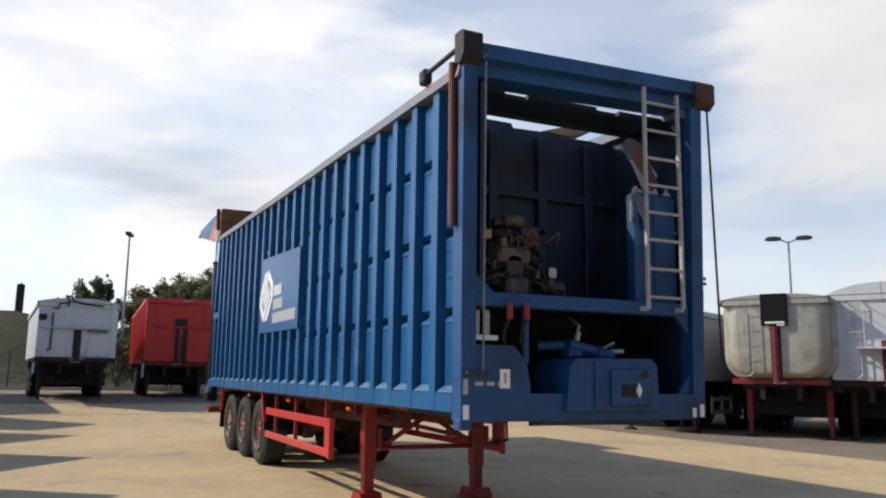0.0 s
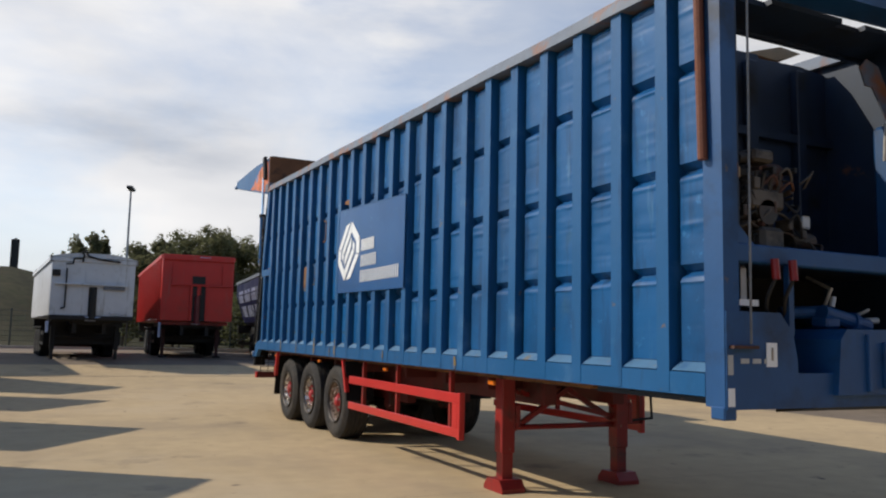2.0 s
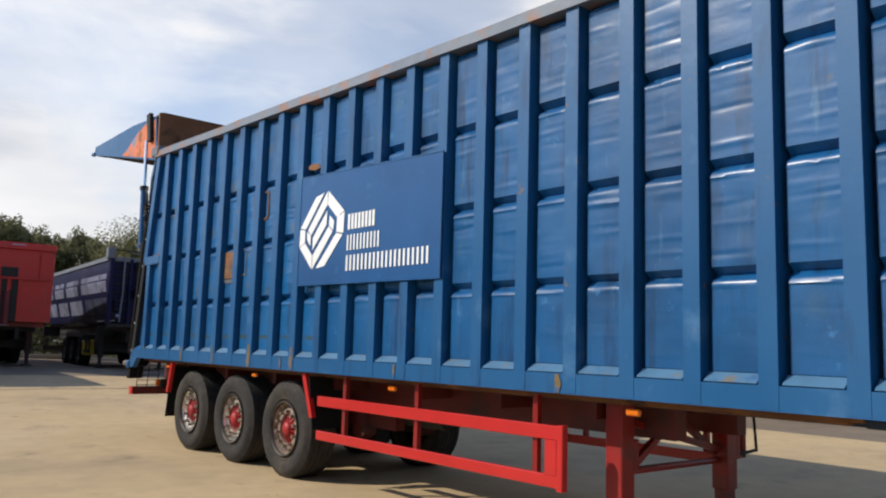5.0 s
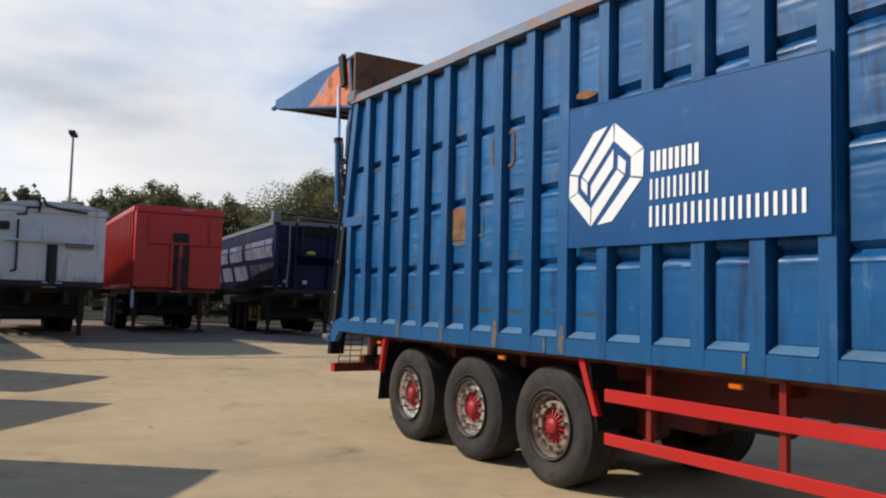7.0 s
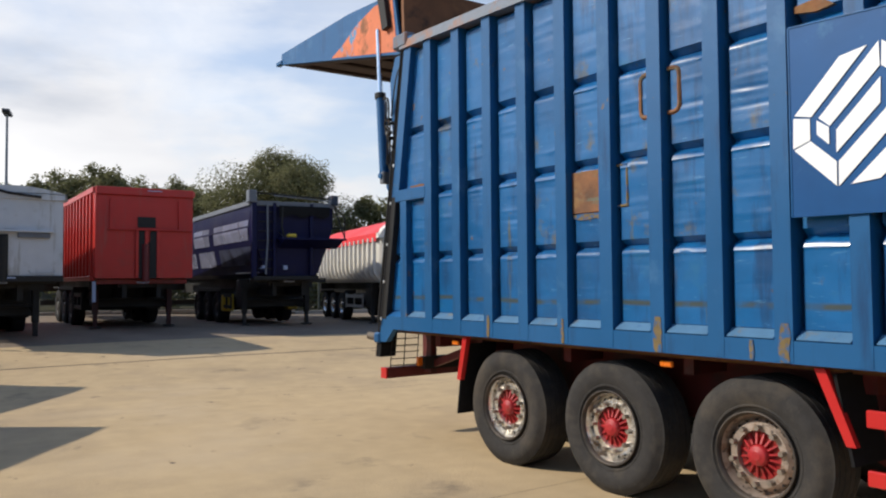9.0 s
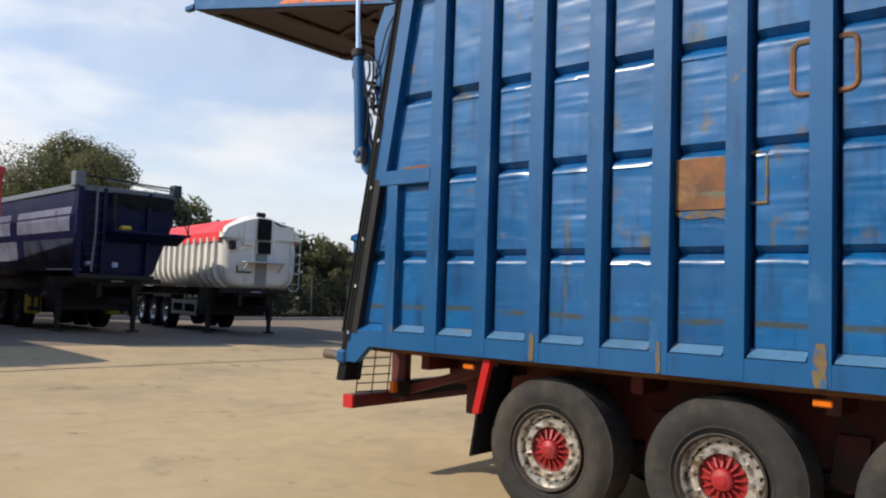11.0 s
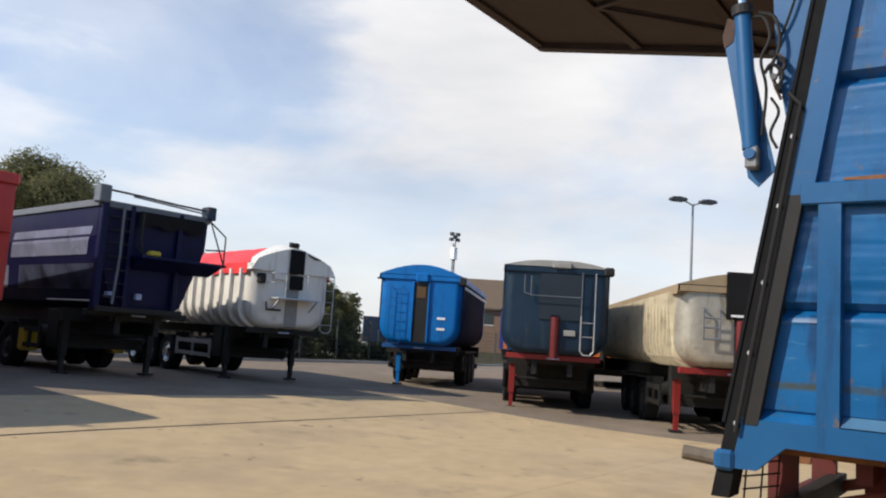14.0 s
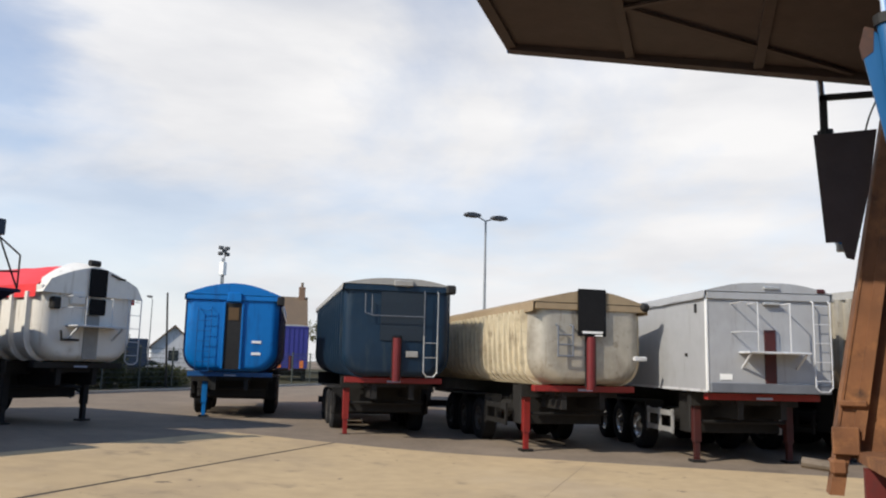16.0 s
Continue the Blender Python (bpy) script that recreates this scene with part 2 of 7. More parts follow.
BLUE_RIB = surface("blue_rib_paint", (0.0065, 0.085, 0.224), 0.46, grain=5, amount=0.08, bump=0.05, bump_scale=20, coat=0.08, spec=0.38,
                   stains=(((0.17, 0.11, 0.05), 6.0, 0.66, 0.74), ((0.05, 0.15, 0.30), 2.2, 0.58, 0.75), ((0.006, 0.050, 0.14), 6.0, 0.55, 0.70, 0.15)))
# Side blue darkened for the front's shade, plus dark grime and rust stains.
FRONT_BLUE = surface("shaded_grimy_front_paint", (0.010, 0.066, 0.188), 0.45, grain=5, amount=0.15, bump=0.06, bump_scale=20, stains=(((0.007, 0.022, 0.055), 1.6, 0.48, 0.68), ((0.16, 0.10, 0.05), 7.0, 0.68, 0.75)))
BLUE_SIGN = surface("blue_sign_paint", (0.008, 0.074, 0.222), 0.36, grain=3, amount=0.10, spec=0.35, coat=0.08, stains=(((0.006, 0.058, 0.18), 1.2, 0.50, 0.72), ((0.03, 0.12, 0.26), 6.0, 0.62, 0.74)))
RAIL = surface("worn_top_rail", (0.11, 0.135, 0.175), 0.6, grain=9, amount=0.2, bump=0.15, bump_scale=30, stains=((RUST, 3.0, 0.52, 0.66),))
# Lowered to put the bay's inner shade into the colour; also plain navy parts.
DARK_BLUE = surface("dark_blue_shade_paint", (0.008, 0.022, 0.050), 0.6, grain=6, amount=0.25, stains=((RUST, 2.5, 0.62, 0.72),))
INNER = surface("rusty_inner_steel", (0.17, 0.072, 0.030), 0.85, grain=5, amount=0.35, bump=0.25, bump_scale=22, stains=(((0.27, 0.12, 0.045), 2.6, 0.5, 0.66), ((0.05, 0.025, 0.015), 3.4, 0.56, 0.70)))
GATE_UNDER = surface("brown_gate_steel", (0.046, 0.030, 0.028), 0.8, grain=5, amount=0.25, bump=0.15, bump_scale=18)
ORANGE_RUST = surface("orange_primer", (0.62, 0.17, 0.07), 0.7, grain=6, amount=0.2, bump=0.15, stains=((RUST, 3.2, 0.56, 0.66), ((0.10, 0.25, 0.42), 2.6, 0.60, 0.66)))
STUB = surface("grubby_steel_stub", (0.15, 0.12, 0.09), 0.7, grain=14, amount=0.4)
CAP_RUST = surface("dark_rusty_cap", (0.075, 0.032, 0.020), 0.8, grain=9, amount=0.4, stains=(((0.16, 0.06, 0.025), 6.0, 0.55, 0.7), ((0.02, 0.015, 0.012), 4.0, 0.5, 0.65)))
RUST_PIPE = surface("rusty_pipe", (0.14, 0.045, 0.022), 0.75, grain=12, amount=0.3, bump=0.2)
RED = surface("red_chassis_paint", (0.24, 0.012, 0.010), 0.42, grain=6, amount=0.18, bump=0.06, stains=(((0.10, 0.03, 0.025), 2.2, 0.52, 0.70), ((0.045, 0.018, 0.012), 6.0, 0.60, 0.68), ((0.22, 0.13, 0.09), 15.0, 0.67, 0.72)))
HUB_RED = surface("dusty_red_hub_paint", (0.36, 0.016, 0.020), 0.5, grain=14, amount=0.2, stains=(((0.22, 0.05, 0.04), 12, 0.55, 0.7),))
RED_BRIGHT = surface("red_guard_paint", (0.48, 0.016, 0.015), 0.36, grain=5, amount=0.10, coat=0.2)
BLACK = surface("black_steel", (0.019, 0.018, 0.017), 0.6, grain=8, amount=0.3, spec=0.3)
RUBBER = surface("tyre_rubber", (0.033, 0.031, 0.030), 0.82, grain=14, amount=0.3, bump=0.2, bump_scale=60, stains=(((0.085, 0.070, 0.054), 2.5, 0.48, 0.74), ((0.05, 0.045, 0.04), 11.0, 0.55, 0.7)) , spec=0.25)
CHROME = surface("polished_alloy", (0.80, 0.78, 0.74), 0.24, metal=0.80, grain=10, amount=0.15, stains=(((0.22, 0.15, 0.10), 9, 0.52, 0.66), ((0.08, 0.06, 0.05), 16, 0.58, 0.68)))
RIM_STEEL = surface("rusty_rim_steel", (0.075, 0.060, 0.048), 0.55, metal=0.3, grain=14, amount=0.4, stains=(((0.16, 0.085, 0.045), 9, 0.58, 0.72), ((0.035, 0.03, 0.027), 5, 0.46, 0.62)))
DULL_ALLOY = surface("dull_grimy_alloy", (0.36, 0.29, 0.24), 0.45, metal=0.45, grain=14, amount=0.3, stains=(((0.22, 0.12, 0.07), 10, 0.52, 0.66), ((0.06, 0.05, 0.04), 18, 0.56, 0.66)))
GREY_STEEL = surface("weathered_steel", (0.20, 0.20, 0.20), 0.5, metal=0.4, grain=14, amount=0.3)
NUT = surface("grimy_wheel_nut", (0.30, 0.26, 0.22), 0.5, metal=0.7, grain=20, amount=0.3)
STEEL = surface("bright_ram_steel", (0.75, 0.76, 0.78), 0.16, metal=1.0, grain=10, amount=0.08)
GALV = surface("galvanised_steel", (0.46, 0.46, 0.45), 0.5, metal=0.5, grain=12, amount=0.15)
LADDER = surface("weathered_ladder", (0.42, 0.40, 0.37), 0.5, grain=14, amount=0.3)
WHITE = surface("white_vinyl", (0.82, 0.82, 0.80), 0.4, grain=6, amount=0.04)
AMBER = surface("amber_lens", (0.70, 0.16, 0.01), 0.25, grain=20, amount=0.1)
OIL = surface("oily_engine_metal", (0.045, 0.038, 0.030), 0.5, metal=0.4, grain=10, amount=0.5, stains=((CAP_TONE, 6, 0.5, 0.7), ((0.12, 0.11, 0.09), 8, 0.6, 0.7)))
PALE_OIL = surface("pale_grimy_casting", (0.105, 0.085, 0.064), 0.6, metal=0.2, grain=12, amount=0.4, stains=(((0.04, 0.032, 0.025), 7, 0.46, 0.62),))
PATCH = surface("rusty_patch_steel", (0.215, 0.088, 0.030), 0.75, grain=9, amount=0.4, bump=0.2, stains=(((0.10, 0.045, 0.02), 3.0, 0.48, 0.66), ((0.10, 0.15, 0.11), 3.2, 0.55, 0.66, 4.0), ((0.24, 0.13, 0.045), 5.0, 0.55, 0.7)))
OCHRE = surface("ochre_rust", (0.140, 0.098, 0.038), 0.75, grain=14, amount=0.4, stains=(((0.012, 0.088, 0.23), 16.0, 0.49, 0.60), ((0.15, 0.075, 0.03), 9.0, 0.55, 0.7)))
# Chassis red darkened for the shade under the trailer, with grime stains.
MAROON = surface("shaded_grimy_maroon", (0.115, 0.014, 0.012), 0.6, grain=6, amount=0.3, stains=(((0.03, 0.02, 0.018), 2.0, 0.5, 0.7),))
# Bay blue with the shade of the recess put into its base colour.
BAY = surface("shaded_bay_paint", (0.012, 0.024, 0.051), 0.5, grain=6, amount=0.3, stains=(((0.012, 0.012, 0.012), 1.8, 0.5, 0.66),))
WOOD = surface("old_timber", (0.36, 0.25, 0.14), 0.8, grain=9, amount=0.25)
FELT = surface("rubber_seal", (0.012, 0.012, 0.013), 0.9, grain=20, amount=0.3, spec=0.15)
CONCRETE = surface("yard_concrete", (0.470, 0.350, 0.205), 0.9, grain=3.2, amount=0.13, bump=0.25, bump_scale=45,
                   stains=(((0.33, 0.25, 0.165), 0.35, 0.50, 0.75), ((0.22, 0.17, 0.115), 1.1, 0.60, 0.76), ((0.50, 0.39, 0.26), 0.22, 0.55, 0.8), ((0.13, 0.10, 0.075), 3.0, 0.66, 0.72)), spec=0.2)
ASPHALT = surface("worn_asphalt", (0.205, 0.163, 0.124), 0.92, grain=7, amount=0.2, bump=0.35, bump_scale=70, stains=(((0.265, 0.212, 0.160), 0.4, 0.5, 0.72), ((0.140, 0.112, 0.088), 0.8, 0.60, 0.75)), spec=0.2)
JOINT = surface("dark_joint", (0.035, 0.025, 0.018), 0.95, grain=8, amount=0.3)
KERB = surface("kerb_concrete", (0.36, 0.33, 0.28), 0.9, grain=6, amount=0.15)
GRASS = surface("rough_grass", (0.050, 0.046, 0.026), 0.95, grain=2.0, amount=0.4, bump=0.6, bump_scale=8, stains=(((0.080, 0.064, 0.038), 0.5, 0.5, 0.7), ((0.040, 0.05, 0.022), 0.9, 0.56, 0.72)), spec=0.1)
BARK = surface("bark", (0.09, 0.065, 0.045), 0.9, grain=10, amount=0.3, bump=0.4)


def leaf_material(name, a, b):
    m = bpy.data.materials.new(name)
    m.use_nodes = True
    n, l = m.node_tree.nodes, m.node_tree.links
    p = n["Principled BSDF"]
    g = n.new("ShaderNodeNewGeometry")
    r = n.new("ShaderNodeValToRGB")
    r.color_ramp.elements[0].color, r.color_ramp.elements[1].color = (*a, 1), (*b, 1)
    l.new(g.outputs["Random Per Island"], r.inputs[0])
    l.new(r.outputs[0], p.inputs["Base Color"])
    p.inputs["Roughness"].default_value = 0.7
    p.inputs["Specular IOR Level"].default_value = 0.2
    tr = n.new("ShaderNodeBsdfTranslucent")
    mx = n.new("ShaderNodeMixShader")
    mx.inputs[0].default_value = 0.6
    l.new(r.outputs[0], tr.inputs["Color"])
    l.new(p.outputs[0], mx.inputs[1])
    l.new(tr.outputs[0], mx.inputs[2])
    l.new(mx.outputs[0], n["Material Output"].inputs["Surface"])
    return m


LEAF = leaf_material("leaves", (0.125, 0.128, 0.060), (0.205, 0.196, 0.100))
LEAF_DARK = leaf_material("hedge_leaves", (0.080, 0.088, 0.038), (0.125, 0.126, 0.056))


# ---- mesh helpers ----
ORIGIN = {}


def thing(name, label, category, base=(0, 0, 0), turn=0.0, group="", kind="", world=False):
    """An Empty at a thing's base. world: its parts are given in world coordinates."""
    ob = new(name)
    ob.matrix_world = pose(*base, 0, 0, turn)
    ob.empty_display_size = 0.2
    ORIGIN[ob.name] = Vector(base) if world else Vector((0, 0, 0))
    return tagged(ob, label, category, group, kind)


def part(name, bm, material, parent, label="", smooth=False, kind=""):
    """Links a bmesh as one mesh object under a thing or a part."""
    off = ORIGIN.get(parent.name, Vector((0, 0, 0)))
    if off.length:
        bmesh.ops.translate(bm, verts=bm.verts, vec=-off)
    me = bpy.data.meshes.new(name)
    bm.to_mesh(me)
    bm.free()
    if smooth:
        me.shade_smooth()
        me.set_sharp_from_angle(angle=radians(38))
    me.materials.append(material)
    ob = new(name, me)
    ob.parent = parent
    ORIGIN[ob.name] = off
    if label or kind:
        tagged(ob, label, kind=kind)
    return ob


def solo(name, bm, material, label, category, group="", kind="", smooth=False):
    me = bpy.data.meshes.new(name)
    bm.to_mesh(me)
    bm.free()
    if smooth:
        me.shade_smooth()
        me.set_sharp_from_angle(angle=radians(38))
    me.materials.append(material)
    return tagged(new(name, me), label, category, group, kind)


def box(bm, x0, x1, y0, y1, z0, z1, bevel=0.0):
    v = [bm.verts.new((x, y, z)) for x in (x0, x1) for y in (y0, y1) for z in (z0, z1)]
    faces = [bm.faces.new([v[i] for i in q]) for q in ((0, 1, 3, 2), (4, 6, 7, 5), (0, 4, 5, 1), (2, 3, 7, 6), (0, 2, 6, 4), (1, 5, 7, 3))]
    if bevel:
        edges = {e for f in faces for e in f.edges}
        bmesh.ops.bevel(bm, geom=list(edges), offset=bevel, segments=1, affect="EDGES", profile=0.5)
    return bm


def boxed(*a, bevel=0.0):
    return box(bmesh.new(), *a, bevel=bevel)


def prism(bm, pts, axis, a0, a1):
    """A polygon in the plane across axis ('x': (y, z), 'y': (x, z), 'z': (x, y)) carried from a0 to a1."""
    def at(p, a):
        return {"x": (a, p[0], p[1]), "y": (p[0], a, p[1]), "z": (p[0], p[1], a)}[axis]
    lo, hi = [bm.verts.new(at(p, a0)) for p in pts], [bm.verts.new(at(p, a1)) for p in pts]
    k = len(pts)
    made = [bm.faces.new(lo), bm.faces.new(hi[::-1])]
    made += [bm.faces.new((lo[i], hi[i], hi[(i + 1) % k], lo[(i + 1) % k])) for i in range(k)]
    bmesh.ops.recalc_face_normals(bm, faces=made)
    return bm


def rod(bm, p, q, r, n=10, r2=None):
    """A round bar from p to q."""
    p, q = Vector(p), Vector(q)
    d = q - p
    m = Matrix.Translation((p + q) / 2) @ d.to_track_quat("Z", "Y").to_matrix().to_4x4()
    bmesh.ops.create_cone(bm, cap_ends=True, segments=n, radius1=r, radius2=r if r2 is None else r2, depth=d.length, matrix=m)
    return bm


def beam(bm, p, q, w, h, up=(0, 0, 1)):
    """A square bar from p to q, w wide and h high."""
    p, q = Vector(p), Vector(q)
    d = (q - p).normalized()
    s = d.cross(Vector(up))
    if s.length < 1e-4:
        s = d.cross(Vector((1, 0, 0)))
    s.normalize()
    u = s.cross(d)
    v = [bm.verts.new(o + s * a * w / 2 + u * b * h / 2) for o in (p, q) for a, b in ((-1, -1), (1, -1), (1, 1), (-1, 1))]
    for f in ((3, 2, 1, 0), (4, 5, 6, 7), (0, 1, 5, 4), (1, 2, 6, 5), (2, 3, 7, 6), (3, 0, 4, 7)):
        bm.faces.new([v[i] for i in f])
    return bm


def tube(bm, pts, r, n=8):
    """One round bar swept through the points, mitred at its bends."""
    p = [Vector(q) for q in pts]
    dirs = [(b - a).normalized() for a, b in zip(p[:-1], p[1:])]
    side = dirs[0].orthogonal().normalized()
    rings = []
    for k, c in enumerate(p):
        d0, d1 = dirs[max(k - 1, 0)], dirs[min(k, len(dirs) - 1)]
        t = d0 + d1
        t = d1.copy() if t.length < 1e-6 else t.normalized()
        side = side - d0 * side.dot(d0)
        side = d0.orthogonal().normalized() if side.length < 1e-6 else side.normalized()
        up = d0.cross(side)
        ring = []
        for q in range(n):
            a = 2 * math.pi * q / n
            o = (side * math.cos(a) + up * math.sin(a)) * r
            o = o - d0 * (o.dot(t) / max(d0.dot(t), 0.35))
            ring.append(bm.verts.new(c + o))
        rings.append(ring)
        side = side - t * (side.dot(d1) / max(t.dot(d1), 0.35))
    for r0, r1 in zip(rings[:-1], rings[1:]):
        for q in range(n):
            bm.faces.new((r0[q], r0[(q + 1) % n], r1[(q + 1) % n], r1[q]))
    bm.faces.new(rings[0][::-1]), bm.faces.new(rings[-1])
    bmesh.ops.recalc_face_normals(bm, faces=bm.faces)
    return bm


def bend(pts, n=5):
    """A smooth run through the given points."""
    p = [Vector(q) for q in pts]
    p = [p[0] * 2 - p[1]] + p + [p[-1] * 2 - p[-2]]
    out = []
    for a, b, c, d in zip(p[:-3], p[1:-2], p[2:-1], p[3:]):
        for k in range(n):
            t = k / n
            out.append(tuple(0.5 * (2 * b + (c - a) * t + (2 * a - 5 * b + 4 * c - d) * t * t + (3 * b - 3 * c + d - a) * t ** 3)))
    return out + [tuple(p[-2])]


def lathe(bm, profile, centre, n=40):
    """A profile of (along x, radius) turned round the x axis through centre."""
    c = Vector(centre)
    rings = []
    for a, r in profile:
        rings.append([bm.verts.new(c + Vector((a, r * math.cos(2 * math.pi * i / n), r * math.sin(2 * math.pi * i / n)))) for i in range(n)])
    for ra, rb in zip(rings[:-1], rings[1:]):
        for i in range(n):
            bm.faces.new((ra[i], ra[(i + 1) % n], rb[(i + 1) % n], rb[i]))
    bmesh.ops.recalc_face_normals(bm, faces=bm.faces)
    return bm


# ---- ground ----
def ease(a):
    a = min(max(a, 0.0), 1.0)
    return a * a * (3 - 2 * a)


def gz(x, y):
    """The yard's height: level round the camera, a slight rise to the far row."""
    return ease((y - 24) / 9) * (0.50 - 0.028 * (min(max(x, 5), 16) - 5))


def ground_sheet(x_edges, y_edges, lift=0.0):
    bm = bmesh.new()
    grid = [[bm.verts.new((x, y, gz(x, y) + lift)) for y in y_edges] for x in x_edges]
    for i in range(len(x_edges) - 1):
        for j in range(len(y_edges) - 1):
            bm.faces.new((grid[i][j], grid[i + 1][j], grid[i + 1][j + 1], grid[i][j + 1]))
    return bm


def steps(*spans):
    out = []
    for a, b, n in spans:
        out += [a + (b - a) * i / n for i in range(n)]
    return out + [spans[-1][1]]


solo("ground", ground_sheet(steps((-2500, -60, 6), (-60, 60, 40), (60, 2500, 6)), steps((-2500, -40, 6), (-40, 20, 8), (20, 36, 20), (36, 80, 8), (80, 2500, 6))),
     ASPHALT, "worn grey-brown asphalt yard stretching to the horizon", "ground", kind="structure")
# concrete slabs, laid on the asphalt
SLAB_X = [-28.85, -17.0, -5.2, 14.2]
SLAB_Y = [-22.0, -14.6, -8.5, -2.4, 3.7, 9.8, 15.9, 22.0, 27.45, 30.1]
slab_floor = thing("pavement", "pale tan concrete yard slabs, stained and dusty", "pavement", kind="structure")
for i in range(len(SLAB_X) - 1):
    for j in range(len(SLAB_Y) - 1):
        lo, hi = (0.035 if j == 8 else 0.004), (0.035 if j == 7 else 0.004)
        x0, x1, y0, y1 = SLAB_X[i] + 0.004, SLAB_X[i + 1] - 0.004, SLAB_Y[j] + lo, SLAB_Y[j + 1] - hi
        bm = ground_sheet(steps((x0, x1, 6)), steps((y0, y1, 6)), 0.008)
        part("slab", bm, CONCRETE, slab_floor)
part("joint_seal", ground_sheet(steps((SLAB_X[0], SLAB_X[-1], 20)), [SLAB_Y[8] - 0.04, SLAB_Y[8] + 0.04], 0.004), JOINT, slab_floor, "dark sealed joint")


# ---- the blue scrap trailer ----
XL, XR, YF, YR = 3.08, 5.53, 6.36, 18.30
FLOOR_Z = 1.15


def top_z(y):
    return 4.06 + (y - 6.5) * 0.028


def rear_y(z):
    """The slanted rear edge of the sides."""
    return 18.84 - (z - 0.87) * 0.17


trailer = thing("scrap_trailer", "tall blue ribbed steel scrap trailer with red chassis and raised tailgate", "trailer", (4.3, 12.5, 0), world=True)

PADS = [6.474 + 0.4919 * i for i in range(14)] + [13.36 + 0.5 * i for i in range(11)]
PAD_W = 0.365
GROOVES = (1.99, 2.67, 3.36)
X_PANEL, X_GROOVE, X_SKIN = XL + 0.068, XL + 0.128, XL + 0.200
RAIL_B, RAIL_T = 1.188, 1.332


def side_panel(y0, y1, z0, z1, seed, first, dent, rear=False):
    """One pressed steel panel between two ribs: sloped top and bottom edges, dents, a ledge below the lowest."""
    bm = bmesh.new()
    zs = []
    if first:
        zs += [(RAIL_T, XL + 0.012), (RAIL_T + 0.056, X_PANEL + 0.014), (RAIL_T + 0.070, X_PANEL)]
    else:
        zs += [(z0, X_GROOVE), (z0 + 0.045, X_PANEL)]
    rnd = random.Random(seed * 7 + 3)
    lip = rnd.uniform(-0.006, 0.004)
    n = 44
    a, b = zs[-1][0], z1 - 0.075
    zs += [(a + (b - a) * i / n, X_PANEL) for i in range(1, n)]
    zs += [(b, X_PANEL - 0.004 + lip * 0.6), (b + 0.022, X_PANEL + 0.001), (z1 - 0.036, X_PANEL + 0.012), (z1 - 0.018, X_GROOVE - 0.014), (z1, X_GROOVE)]
    folds = [(rnd.uniform(a + 0.04, b - 0.03), rnd.uniform(0.4, 1.0), rnd.uniform(0, 9), rnd.choice((1, 1, -1))) for _ in range(2 if first else 7)]
    if first:
        folds.append((1.60, 0.7, seed * 0.3, 1))
    m = 9
    rows = []
    for z, x in zs:
        row = []
        for i in range(m + 1):
            y = y0 + (y1 - y0) * i / m
            if rear:
                y = min(y, rear_y(z) - 0.02 - (m - i) * 0.001)
            inner = 1.0 if (x == X_PANEL) else 0.35
            q = Vector((y * 2.1, z * 2.6, seed * 0.37))
            wave = noise.noise(Vector((y * 0.9, z * 11.0 + 0.8 * noise.noise(Vector((y * 2.0, z, seed))), seed * 1.7)))
            dx = dent * inner * (noise.noise(q) * 0.9 + 0.5 * noise.noise(q * 2.7) + 0.45 * (max(0.0, abs(wave) - 0.22) ** 0.8) * (1 if wave > 0 else -0.5))
            for zc, amp, ph, sg in folds:
                zf = zc + 0.018 * noise.noise(Vector((y * 3.0, ph, 0.5)))
                fade = max(0.0, 0.35 + noise.noise(Vector((y * 2.6, ph, seed * 0.9))))
                dx -= (0.35 if first else 1.0) * sg * inner * 0.0055 * amp * fade * math.exp(-((z - zf) / 0.015) ** 2)
            if z > b - 0.001 and z < z1 - 0.02:
                dx += 0.008 * noise.noise(Vector((y * 5.0, seed * 1.3, 4.0)))
            edge = min(i, m - i) / 1.5
            lift = 0.012 * noise.noise(Vector((y * 4.0, seed * 0.7, 2.0))) if z > b + 0.01 and z < z1 - 0.001 else 0.0
            row.append(bm.verts.new((x + dx * min(edge + 0.25, 1), y, z + lift)))
        rows.append(row)
    for r0, r1 in zip(rows[:-1], rows[1:]):
        for i in range(m):
            bm.faces.new((r0[i], r1[i], r1[i + 1], r0[i + 1]))
    bmesh.ops.recalc_face_normals(bm, faces=bm.faces)
    if bm.faces[0].normal.x > 0:
        bmesh.ops.reverse_faces(bm, faces=bm.faces)
    return bm


rng = random.Random(4)
for i, y0 in enumerate(PADS):
    y1 = y0 + PAD_W + (0.13 if i < len(PADS) - 1 else 0.1)
    zt = top_z(y0) - 0.10
    cuts = [RAIL_T, *GROOVES, zt]
    for k in range(4):
        last = i >= len(PADS) - 2
        if i == len(PADS) - 1 and k >= 2:
            continue
        ya, yb = y0 - 0.07, (18.8 if i == len(PADS) - 2 and k >= 2 else y1 - 0.06 if last else y0 + PAD_W - 0.036)
        d = (0.004 if k == 0 else 0.0065) * (1.0 + 0.3 * (y0 > 14) * (k > 0))
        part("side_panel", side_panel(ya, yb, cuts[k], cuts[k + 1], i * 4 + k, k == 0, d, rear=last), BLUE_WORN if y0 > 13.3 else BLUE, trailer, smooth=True)

